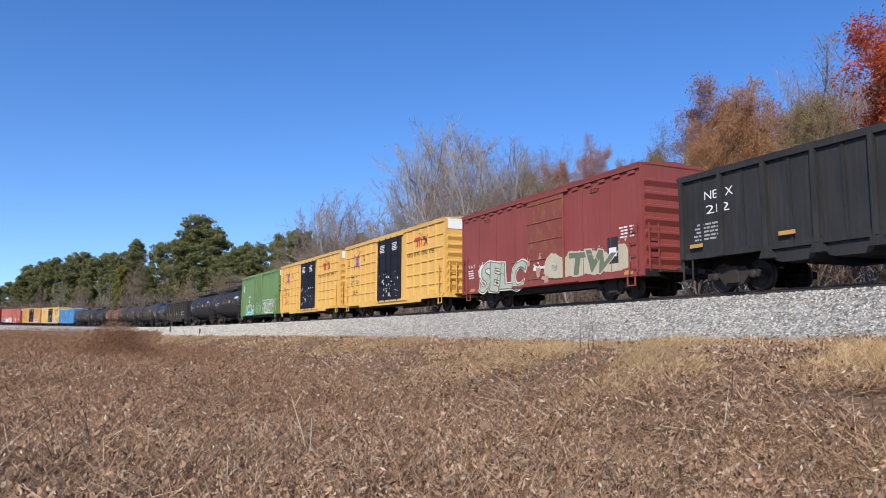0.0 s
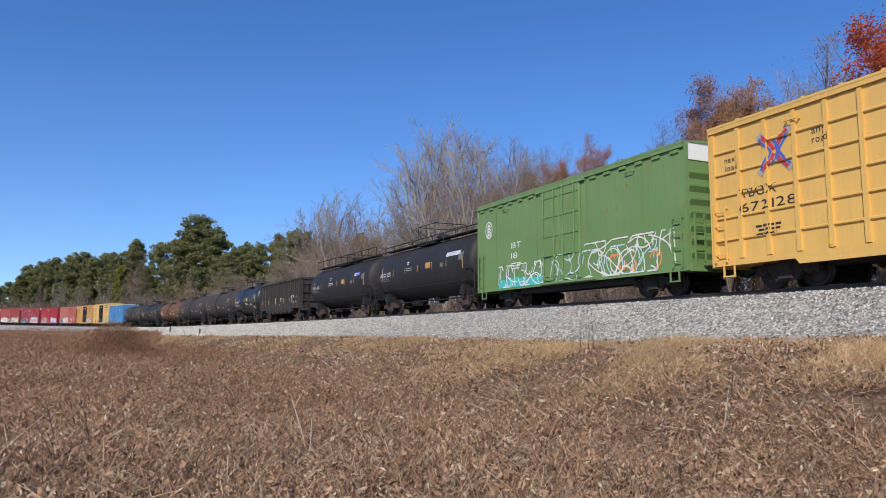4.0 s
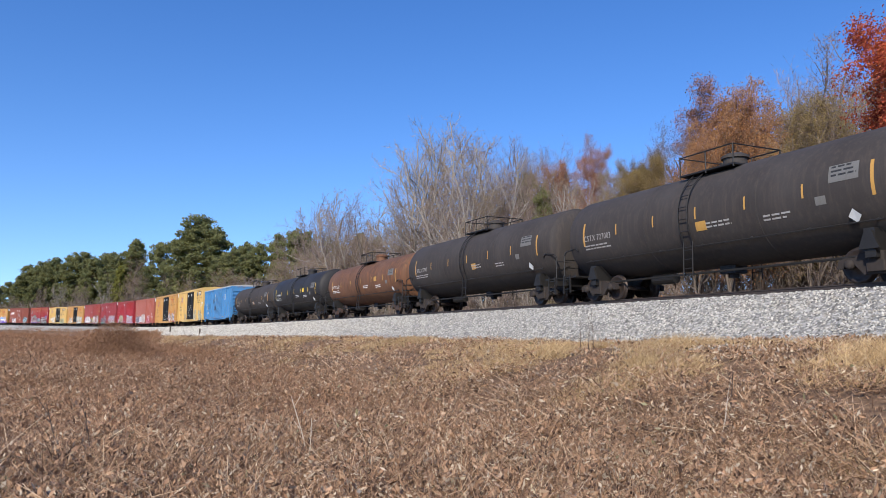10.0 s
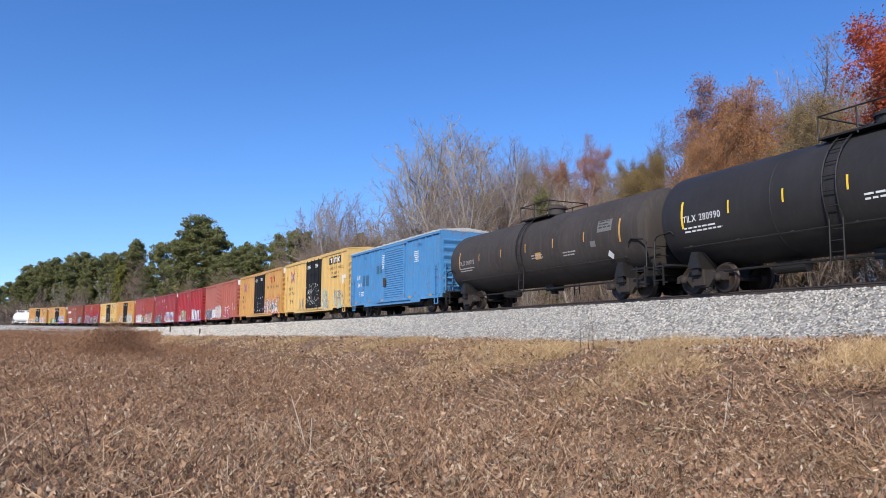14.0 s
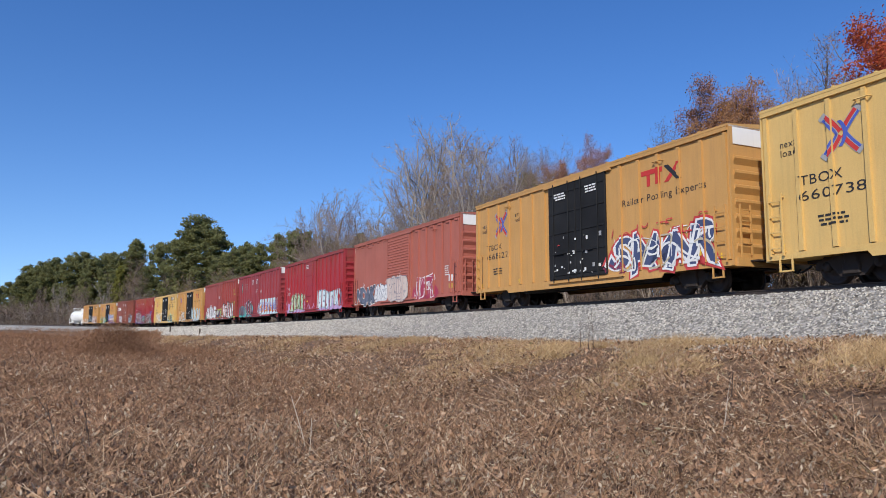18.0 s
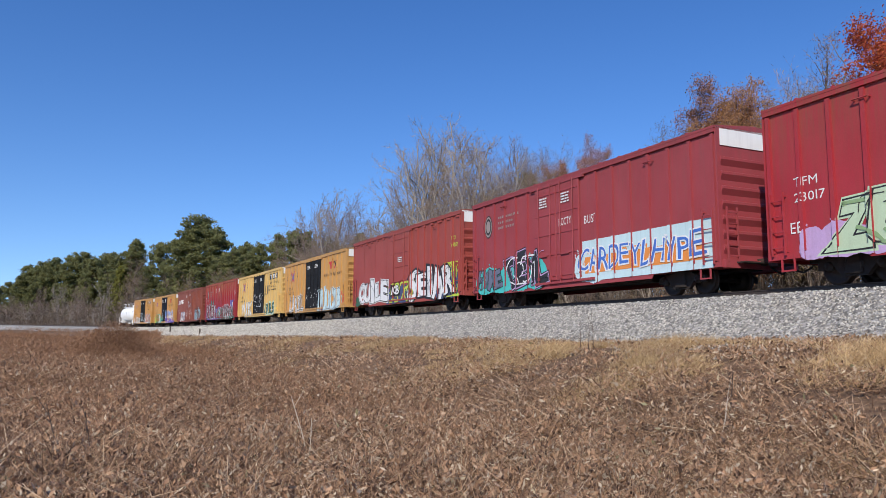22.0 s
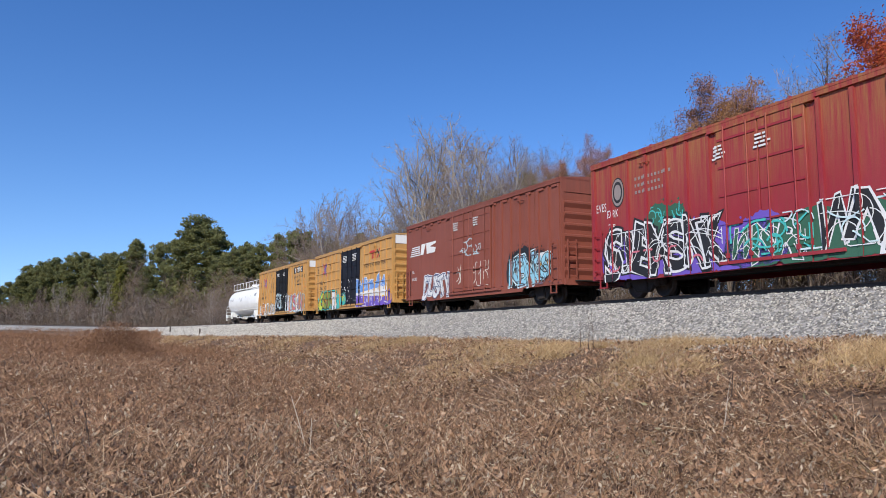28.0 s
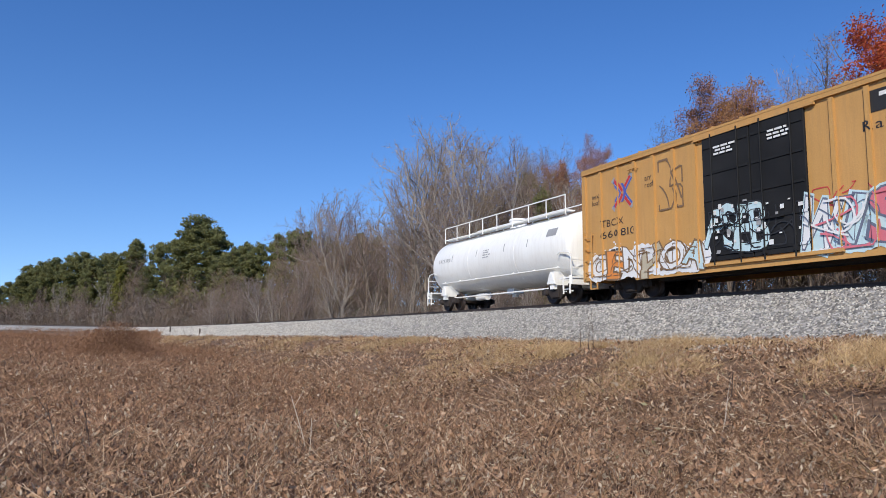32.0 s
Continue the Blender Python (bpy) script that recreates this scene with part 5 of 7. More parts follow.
    graffiti(w, "XAK", X(0.27), X(0.38), at_up(0.02), at_up(0.24), "tan", "brown", "", 44, fat=0.0, line=0.02, tilt=0.25)
    scrawl(w, X(0.42), X(0.6), at_up(0.12), at_up(0.5), "cream", 45, 14, 0.014, -1.66)

    w, L = pool_boxcar("ochre yellow boxcar with black doors and white-blue spray piece", 40.5, 55.7, P_YELD, "vertical", P_DOORB, "661527", "Railcar Pooling Experts", "red", M_CREAM, 32)
    X = lambda f: at_side(L, f)
    graffiti(w, "SAMNR", X(0.65), X(0.97), at_up(0.03), at_up(0.36), "navy", "white", "", 8, fat=0.03, line=0.045, halo="red", tilt=0.22)
    scrawl(w, X(0.66), X(0.96), at_up(0.05), at_up(0.3), "white", 47, 14, 0.04, -1.64)
    scrawl(w, X(0.66), X(0.96), at_up(0.05), at_up(0.3), "tan", 48, 6, 0.035, -1.645)
    scrawl(w, X(0.65), X(0.97), at_up(0.3), at_up(0.42), "red", 49, 10, 0.02, -1.645)
    scrawl(w, X(0.63), X(0.70), at_up(0.03), at_up(0.13), "maroon", 50, 8, 0.05)

    # faded red boxcar
    w, L = boxcar("faded red boxcar with a ribbed door and white spray", 57.4, 72.5, P_FADED, P_FADED, (0.39, 0.60), 1, "smooth", M_CREAM, 4.0, slide="ribbed", front_ribs=7)
    X = lambda f: at_side(L, f)
    graffiti(w, "NOAK", X(0.03), X(0.25), at_up(0.0), at_up(0.28), "slate", "black", "", 9, line=0.03, halo="white", marks=3, wide=1.2)
    cloud(w, X(0.24), X(0.395), at_up(0.02), at_up(0.32), "white", 7)
    graffiti(w, "DNSC", X(0.25), X(0.385), at_up(0.04), at_up(0.28), "white", "slate", "", 51, y=-1.618, line=0.03)
    cloud(w, X(0.395), X(0.605), at_up(0.0), at_up(0.40), "wash", 8, -1.668)
    graffiti(w, "BBDB", X(0.405), X(0.595), at_up(0.03), at_up(0.36), "wash", "slate", "", 52, y=-1.672, line=0.018, fat=0.07, tilt=0.06, wide=1.2, marks=2)
    cloud(w, X(0.62), X(0.84), at_up(0.0), at_up(0.16), "crimson", 53, -1.609)
    graffiti(w, "JFT", X(0.635), X(0.815), at_up(0.02), at_up(0.30), "crimson", "white", "", 10, line=0.035, fat=0.05, wide=1.15, marks=3)
    tiny_lines(w, X(0.885), at_up(0.38), 0.5, 5, M_WHITE, seed=9)
    patch(w, "stencil", X(0.925), X(0.957), at_up(0.19), at_up(0.27), M_WHITE)
    patch(w, "reflector", X(0.925), X(0.96), at_up(0.10), at_up(0.16), M_MARKORG)
    sign(w, "lettering", "LW", X(0.105), at_up(0.30), 0.2, M_WHITE, 0.3)

    # bright red boxcar
    w, L = boxcar("bright red boxcar with light blue and green spray pieces", 74.65, 89.55, P_BRIGHT, P_BRIGHT, (0.405, 0.585), 1, "vertical", P_BRIGHT, 4.02)
    X = lambda f: at_side(L, f)
    cloud(w, X(0.60), X(0.995), at_up(-0.02), at_up(0.22), "lilac", 11, -1.608)
    graffiti(w, "BERTIO", X(0.625), X(0.96), at_up(0.03), at_up(0.34), "ice", "black", "", 11, fat=0.07, line=0.022, halo="sky", tilt=0.08, wide=1.18, marks=0.5)
    cloud(w, X(0.06), X(0.41), at_up(-0.02), at_up(0.20), "lilac", 75, -1.608)
    graffiti(w, "ZURK", X(0.13), X(0.395), at_up(0.02), at_up(0.34), "mint", "black", "", 12, fat=0.07, line=0.03, halo="mint", marks=1)
    scrawl(w, X(0.14), X(0.38), at_up(0.04), at_up(0.3), "green", 76, 9, 0.05, -1.632)
    sign(w, "lettering", "EE", X(0.045), at_up(0.16), 0.3, M_WHITE, 0.35, y=-1.612)
    scrawl(w, X(0.42), X(0.58), at_up(0.03), at_up(0.12), "lilac", 55, 8, 0.06, -1.66)
    tiny_lines(w, X(0.425), at_up(0.88), 0.9, 3, M_WHITE, y=-1.634, seed=10)
    sign(w, "lettering", "TFM", X(0.055), at_up(0.46), 0.24, M_WHITE, 0.7)
    sign(w, "lettering", "23017", X(0.055), at_up(0.36), 0.24, M_WHITE, 0.9)
    patch(w, "yellow_label", X(0.45), X(0.475), at_up(0.16), at_up(0.19), M_MARKYEL, y=-1.634)

    # crimson boxcars of one owner
    def emblem(w, L, z=0.74):
        cx, cz = at_side(L, 0.095), at_up(z)
        for q, ink, y in ((0.52, M_BLACKP, -1.61), (0.47, M_EMBLEM, -1.613), (0.38, M_BLACKP, -1.616), (0.28, M_EMBLEM, -1.619)):
            v = [(cx + q * 0.66 * math.cos(a * 0.2618), y, cz + q * math.sin(a * 0.2618)) for a in range(24)]
            part("emblem", press(Build().add(v, [tuple(range(24))]), w), ink, w)
        for k, (f0, f1) in enumerate(((0.155, 0.265), (0.155, 0.235), (0.155, 0.25))):
            b = Build()
            x = at_side(L, f0)
            rnd = random.Random(k)
            while x < at_side(L, f1):
                q = rnd.uniform(0.05, 0.09)
                b.box(x, x + q, -1.612, -1.60, at_up(0.80 - 0.058 * k), at_up(0.80 - 0.058 * k) + 0.10)
                x += q + 0.09
            part("owner_name", press(b, w), M_EMBLEM, w)

    w, L = boxcar("dull crimson boxcar with a blue and orange spray piece", 91.3, 106.35, P_CRIMSON, P_CRIMSON, (0.36, 0.56), 2, "vertical", M_CREAM, 4.1)
    X = lambda f: at_side(L, f)
    emblem(w, L)
    patch(w, "sprayed_panel", X(0.565), X(0.985), at_up(0.0), at_up(0.37), INK["pale"], y=-1.607)
    cloud(w, X(0.54), X(0.66), at_up(-0.02), at_up(0.36), "pale", 14, -1.606)
    patch(w, "sprayed_panel", X(0.575), X(0.955), at_up(0.07), at_up(0.22), INK["orange"], y=-1.613)
    graffiti(w, "CARDEYLHYPE", X(0.555), X(0.965), at_up(0.09), at_up(0.29), "blue", "white", "", 13, y=-1.62, fat=0.0, line=0.045, tilt=0.05, wide=0.95, marks=0.3)
    scrawl(w, X(0.57), X(0.96), at_up(0.08), at_up(0.25), "orange", 77, 12, 0.028, -1.668)
    cloud(w, X(0.015), X(0.42), at_up(-0.02), at_up(0.32), "teal", 16, -1.606)
    graffiti(w, "HYPE", X(0.03), X(0.17), at_up(0.02), at_up(0.24), "slate", "black", "", 14, line=0.04)
    graffiti(w, "DEYL", X(0.215), X(0.41), at_up(0.02), at_up(0.37), "black", "lilac", "", 15, line=0.025, halo="black", tilt=0.25)
    scrawl(w, X(0.2), X(0.36), at_up(0.05), at_up(0.33), "white", 57, 9, 0.03, -1.635)
    sign(w, "spray_tag", "ROCTY", X(0.475), at_up(0.56), 0.3, M_WHITE, 0.8, y=-1.664)
    sign(w, "spray_tag", "BUST", X(0.575), at_up(0.53), 0.32, M_WHITE, 0.75, y=-1.612)
    for f in (0.385, 0.485):
        tiny_lines(w, X(f), at_up(0.86), 0.6, 4, M_WHITE, y=-1.634, seed=12)

    w, L = boxcar("red boxcar with big white black-edged spray letters", 107.6, 123.0, P_OXIDE, P_OXIDE, (0.42, 0.60), 1, "smooth", M_CREAM, 4.12, front_ribs=8)
    X = lambda f: at_side(L, f)
    cloud(w, X(0.03), X(0.10), at_up(-0.02), at_up(0.2), "pine", 78, -1.606)
    cloud(w, X(0.36), X(0.66), at_up(-0.02), at_up(0.26), "navy", 17, -1.606)
    cloud(w, X(0.80), X(0.99), at_up(-0.02), at_up(0.38), "navy", 79, -1.606)
    scrawl(w, X(0.37), X(0.64), at_up(0.0), at_up(0.26), "lime", 60, 22, 0.055, -1.609)
    scrawl(w, X(0.88), X(0.985), at_up(0.0), at_up(0.42), "lime", 80, 26, 0.035, -1.609)
    graffiti(w, "QUILE", X(0.075), X(0.385), at_up(0.0), at_up(0.36), "white", "black", "", 16, fat=0.06, line=0.03, halo="white", wide=1.2, marks=2)
    graffiti(w, "SEIMR", X(0.60), X(0.945), at_up(0.0), at_up(0.40), "white", "black", "", 17, fat=0.05, line=0.06, wide=1.16, marks=2)
    sign(w, "spray_tag", "YO", X(0.935), at_up(0.70), 0.22, INK["lime"], 0.38, y=-1.612)
    sign(w, "spray_tag", "VANE!", X(0.925), at_up(0.61), 0.22, INK["lime"], 0.75, y=-1.612)
    patch(w, "black_block", X(0.43), X(0.525), at_up(0.08), at_up(0.25), M_BLACKP, y=-1.662)
    graffiti(w, "ICB", X(0.44), X(0.515), at_up(0.10), at_up(0.23), "white", "black", "", 18, y=-1.70, fat=0.02, line=0.02, marks=0)
    tiny_lines(w, X(0.50), at_up(0.62), 0.7, 3, M_WHITE, y=-1.634, seed=13)

    w, L = pool_boxcar("ochre yellow boxcar with black doors and pale blue letters", 124.5, 139.8, P_YELD, "vertical", P_DOORB, "661723", "Railcar Pooling Experts", "red", M_CREAM, 33)
    X = lambda f: at_side(L, f)
    graffiti(w, "UASL", X(0.11), X(0.36), at_up(0.0), at_up(0.32), "white", "black", "", 19, fat=0.01, line=0.03, halo="white", tilt=0.3, marks=3)
    cloud(w, X(0.86), X(0.975), at_up(0.06), at_up(0.34), "red", 18, -1.606)
    cloud(w, X(0.605), X(0.70), at_up(-0.02), at_up(0.16), "maroon", 81, -1.606)
    graffiti(w, "MROB", X(0.63), X(0.93), at_up(0.0), at_up(0.36), "pale", "slate", "", 20, fat=0.07, line=0.03, halo="pale", wide=1.2, marks=1)

    w, L = pool_boxcar("pale ochre boxcar with black doors and white spray letters", 140.95, 156.75, P_YELP, "vertical", P_DOORB, "660412", "", "black", M_CREAM, 34)
    X = lambda f: at_side(L, f)
    cloud(w, X(0.645), X(0.885), at_up(-0.02), at_up(0.32), "mint", 82, -1.606)
    graffiti(w, "ENES", X(0.66), X(0.86), at_up(0.03), at_up(0.25), "pine", "black", "", 21, fat=0.02, line=0.03, halo="ice", tilt=0.25)
    graffiti(w, "WAK", X(0.10), X(0.36), at_up(0.0), at_up(0.33), "white", "black", "", 22, fat=0.03, line=0.025, halo="white", tilt=0.28)
    graffiti(w, "KIF", X(0.655), X(0.76), at_up(0.46), at_up(0.68), "brown", "olive", "", 63, fat=-0.01, line=0.02, tilt=0.2)
    scrawl(w, X(0.40), X(0.62), at_up(0.2), at_up(0.5), "white", 83, 8, 0.025, -1.66)

    w, L = boxcar("rust-streaked red boxcar covered in black and white spray letters", 158.0, 173.0, P_RUSTRED, P_RUSTRED, (0.40, 0.60), 2, "vertical", M_CREAM, 4.12)
    X = lambda f: at_side(L, f)
    emblem(w, L)
    cloud(w, X(0.03), X(0.56), at_up(-0.03), at_up(0.42), "violet", 19, -1.606)
    cloud(w, X(0.19), X(0.31), at_up(0.30), at_up(0.56), "pine", 84, -1.608)
    scrawl(w, X(0.20), X(0.30), at_up(0.4), at_up(0.54), "teal", 84, 14, 0.02, -1.611)
    graffiti(w, "SJEMSNK", X(0.05), X(0.41), at_up(0.0), at_up(0.40), "black", "white", "", 23, fat=0.03, line=0.035, halo="black", tilt=0.35, wide=1.25, marks=5)
    cloud(w, X(0.41), X(0.985), at_up(-0.03), at_up(0.30), "pine", 86, -1.606)
    graffiti(w, "WNR", X(0.43), X(0.59), at_up(0.0), at_up(0.26), "pine", "white", "", 85, y=-1.668, fat=0.03, line=0.025, tilt=0.3, wide=1.1, marks=4)
    graffiti(w, "WNRAK", X(0.61), X(0.95), at_up(0.0), at_up(0.36), "black", "white", "", 24, fat=0.03, line=0.035, tilt=0.35, wide=1.25, marks=5)
    scrawl(w, X(0.05), X(0.38), at_up(0.0), at_up(0.36), "white", 65, 16, 0.022, -1.655)
    scrawl(w, X(0.06), X(0.36), at_up(0.06), at_up(0.2), "pink", 87, 6, 0.03, -1.654)
    scrawl(w, X(0.43), X(0.60), at_up(0.05), at_up(0.28), "teal", 66, 12, 0.03, -1.69)
    scrawl(w, X(0.55), X(0.95), at_up(0.05), at_up(0.30), "ice", 67, 18, 0.022, -1.654)
    sign(w, "spray_tag", "EVES", X(0.015), at_up(0.60), 0.3, M_WHITE, 0.55, y=-1.61)
    sign(w, "spray_tag", "FORK", X(0.055), at_up(0.53), 0.28, M_WHITE, 0.6, y=-1.61)
    patch(w, "blue_block", X(0.84), X(0.945), at_up(0.30), at_up(0.48), INK["blue"], y=-1.609)
    patch(w, "stencil", X(0.895), X(0.935), at_up(0.35), at_up(0.42), M_WHITE, y=-1.614)
    sign(w, "lettering", "CP", X(0.06), at_up(0.43), 0.18, M_WHITE, 0.35)
    sign(w, "lettering", "218250", X(0.06), at_up(0.34), 0.2, M_WHITE, 0.95)
    for f in (0.385, 0.49):
        tiny_lines(w, X(f), at_up(0.86), 0.6, 4, M_WHITE, y=-1.634, seed=15)
    scrawl(w, X(0.95), X(0.985), at_up(0.58), at_up(0.72), "white", 68, 5, 0.035)

    w, L = boxcar("brown boxcar with a white striped emblem and double doors", 175.0, 190.0, P_BROWN, P_BROWN, (0.365, 0.64), 2, "smooth", P_BROWN, 4.12, front_ribs=8)
    X = lambda f: at_side(L, f)
    for k in range(5):
        z = at_up(0.60 + 0.028 * k * 1.0)
        part("striped_emblem", Build().box(X(0.03 + 0.004 * k), X(0.115), -1.56, -1.55, z, z + 0.065), M_WHITE, w)
    part("striped_emblem", Build().slab([(X(0.12), at_up(0.6)), (X(0.145), at_up(0.6)), (X(0.165), at_up(0.745)), (X(0.13), at_up(0.745))], -1.56, -1.55).slab([(X(0.175), at_up(0.6)), (X(0.24), at_up(0.6)), (X(0.25), at_up(0.66)), (X(0.2), at_up(0.69)), (X(0.25), at_up(0.72)), (X(0.25), at_up(0.745)), (X(0.17), at_up(0.745))], -1.56, -1.55), M_CREAM, w)
    graffiti(w, "DUSTY", X(0.155), X(0.36), at_up(0.0), at_up(0.30), "white", "navy", "", 25, fat=0.03, line=0.03, halo="white", wide=1.2, marks=3)
    cloud(w, X(0.73), X(0.93), at_up(0.1), at_up(0.43), "black", 20, -1.606, spots=60)
    cloud(w, X(0.725), X(0.82), at_up(0.0), at_up(0.40), "black", 88, -1.607, spots=40)
    graffiti(w, "KBNGS", X(0.75), X(0.95), at_up(0.02), at_up(0.34), "sky", "black", "", 26, fat=0.03, line=0.03, halo="ice", wide=1.2, marks=4)
    scrawl(w, X(0.76), X(0.95), at_up(0.03), at_up(0.33), "slate", 89, 8, 0.02, -1.64)
    sign(w, "lettering", "NS", X(0.045), at_up(0.36), 0.18, M_WHITE, 0.3)
    sign(w, "lettering", "4892", X(0.045), at_up(0.26), 0.18, M_WHITE, 0.7)
    for f in (0.395, 0.53):
        tiny_lines(w, X(f), at_up(0.88), 0.6, 4, M_WHITE, y=-1.634, seed=16)
    scrawl(w, X(0.43), X(0.58), at_up(0.46), at_up(0.66), "pale", 70, 12, 0.022, -1.66)
    for k, f in enumerate((0.42, 0.52, 0.55, 0.60)):
        scrawl(w, X(f), X(f + 0.03), at_up(0.08), at_up(0.36), "cream", 170 + k, 4, 0.02, -1.66)
    patch(w, "stencil", X(0.9), X(0.935), at_up(0.27), at_up(0.34), M_WHITE, y=-1.618)
    patch(w, "reflector", X(0.9), X(0.945), at_up(0.19), at_up(0.24), M_MARKORG, y=-1.618)

    w, L = pool_boxcar("yellow boxcar with navy doors, green and violet spray", 192.1, 207.2, P_YELD, "grid", P_DOORN, "663327", "RAILCAR POOLING EXPERTS", "red", M_CREAM, 35)
    X = lambda f: at_side(L, f)
    cloud(w, X(0.05), X(0.40), at_up(-0.02), at_up(0.28), "teal", 22, -1.606)
    graffiti(w, "OSPR", X(0.08), X(0.345), at_up(0.0), at_up(0.30), "lime", "black", "", 27, fat=0.06, line=0.05, halo="teal", fills=["lime", "leaf", "leaf", "white"], wide=1.25, tilt=0.08, marks=0)
    for k, ink in ((0, "maroon"), (1, "orange"), (2, "maroon"), (3, "maroon")):
        scrawl(w, X(0.10 + 0.064 * k), X(0.12 + 0.064 * k), at_up(0.10), at_up(0.18), ink, 90 + k, 2, 0.05, -1.634)
    cloud(w, X(0.395), X(0.475), at_up(0.03), at_up(0.26), "teal", 94, -1.662)
    scrawl(w, X(0.40), X(0.47), at_up(0.08), at_up(0.28), "black", 95, 7, 0.035, -1.666)
    scrawl(w, X(0.41), X(0.46), at_up(0.06), at_up(0.18), "lime", 96, 4, 0.06, -1.669)
    cloud(w, X(0.60), X(1.0), at_up(-0.03), at_up(0.20), "violet", 23, -1.606)
    graffiti(w, "MWMA", X(0.62), X(0.95), at_up(0.0), at_up(0.44), "sky2", "white", "", 29, tilt=0.25, low="violet", fat=0.07, line=0.025, wide=1.35, marks=0.5)

    w, L = pool_boxcar("ochre yellow boxcar with black double doors and white spray letters", 209.3, 224.3, P_YELD, "vertical", P_DOORB, "660810", "", "black", M_CREAM, 36)
    X = lambda f: at_side(L, f)
    graffiti(w, "CENHOA", X(0.03), X(0.40), at_up(0.0), at_up(0.23), "white", "brown", "white", 30, fat=0.02, line=0.04, tilt=0.3, wide=1.25, marks=4, fills=["white", "orange", "white", "tan", "white", "pale"])
    graffiti(w, "PSEB", X(0.415), X(0.55), at_up(0.10), at_up(0.42), "pale", "black", "", 97, y=-1.664, fat=0.02, line=0.03, tilt=0.35, wide=1.2, marks=4)
    scrawl(w, X(0.42), X(0.62), at_up(0.10), at_up(0.36), "black", 98, 14, 0.022, -1.685)
    cloud(w, X(0.62), X(0.96), at_up(0.0), at_up(0.24), "pale", 99, -1.606)
    graffiti(w, "WISEN", X(0.62), X(0.93), at_up(0.0), at_up(0.36), "white", "slate", "", 31, fat=0.02, line=0.03, halo="pale", tilt=0.35, wide=1.25, marks=3, fills=["white", "pale", "pink", "white", "flake"])
    scrawl(w, X(0.62), X(0.95), at_up(0.03), at_up(0.33), "pink", 168, 16, 0.025, -1.65)
    scrawl(w, X(0.62), X(0.95), at_up(0.03), at_up(0.33), "white", 169, 16, 0.025, -1.654)
    scrawl(w, X(0.61), X(0.98), at_up(0.2), at_up(0.42), "red", 68, 14, 0.016, -1.606)
    scrawl(w, X(0.27), X(0.34), at_up(0.5), at_up(0.9), "brown", 73, 8, 0.03)
    scrawl(w, X(0.93), X(0.98), at_up(0.48), at_up(0.66), "orange", 74, 6, 0.03)

    # white tank wagon at the end of the train
    w, L = tank("clean white tank wagon with top guard rails", 225.3, 238.0, P_WHITE, False, 1.42, 2.28, dome=None, ladder_at=None, trim=P_WHITE, walk_rail=(-5.4, 5.4))
    shell_sign(w, "GATX 1829", -L * 0.44 + 0.3, 0.1, 0.2, 2.28, 1.42, M_GREYP, 1.3)
    curve_mark(w, L * 0.36, 0.7, 2.28, 1.42, 0.5, 0.28, M_GREYP, "data_panel")
    for f in (-0.3, -0.1, 0.1, 0.25):
        curve_mark(w, L * f, 0.05, 2.28, 1.42, 0.35, 0.1, M_GREYP, "reflective_stripe")
    shell_print(w, -0.6, 0.25, 0.7, 4, 2.28, 1.42, M_GREYP, 4)
    part("manway", Build().lathe([(0, 0.0), (0, 0.4), (0.35, 0.4), (0.35, 0.45), (0.45, 0.4), (0.45, 0.0)], "x", 20), P_WHITE, w, at=pose(0.3, 0, 3.66, 0, -90, 0))


train()


# ---- the wood behind the line ----
BARK = plain("grey_brown_bark", (0.17, 0.135, 0.105), 0.9, 0, 0.35, 3, 0.5)
BARK_PALE = plain("pale_bark", (0.33, 0.285, 0.24), 0.9, 0, 0.35, 3, 0.4)
BARK_PINE = plain("pine_bark", (0.15, 0.10, 0.075), 0.9, 0, 0.35, 3, 0.5)
TWIG = leafy("grey_twigs", [(0.0, (0.14, 0.095, 0.08)), (0.5, (0.26, 0.185, 0.155)), (1.0, (0.38, 0.29, 0.24))], 0.9, 0.0)
TWIG_PALE = leafy("pale_twigs", [(0.0, (0.19, 0.15, 0.125)), (1.0, (0.40, 0.34, 0.29))], 0.9, 0.0)
LEAF_OAK = leafy("russet_leaves", [(0.0, (0.18, 0.08, 0.045)), (0.35, (0.31, 0.14, 0.06)), (0.7, (0.40, 0.19, 0.075)), (1.0, (0.46, 0.27, 0.12))])
LEAF_RED = leafy("red_leaves", [(0.0, (0.24, 0.035, 0.022)), (0.5, (0.46, 0.085, 0.04)), (1.0, (0.58, 0.17, 0.06))])
LEAF_OLIVE = leafy("olive_brown_leaves", [(0.0, (0.15, 0.11, 0.045)), (0.6, (0.28, 0.20, 0.08)), (1.0, (0.38, 0.26, 0.11))])
LEAF_PURPLE = leafy("purple_brown_leaves", [(0.0, (0.19, 0.08, 0.055)), (0.6, (0.33, 0.16, 0.10)), (1.0, (0.42, 0.22, 0.13))])
NEEDLE = leafy("pine_needles", [(0.0, (0.17, 0.185, 0.075)), (0.5, (0.235, 0.24, 0.095)), (1.0, (0.31, 0.295, 0.125))], 0.7, 0.45)
NEEDLE_YEL = leafy("yellow_green_needles", [(0.0, (0.12, 0.125, 0.025)), (1.0, (0.30, 0.28, 0.065))], 0.6, 0.2)


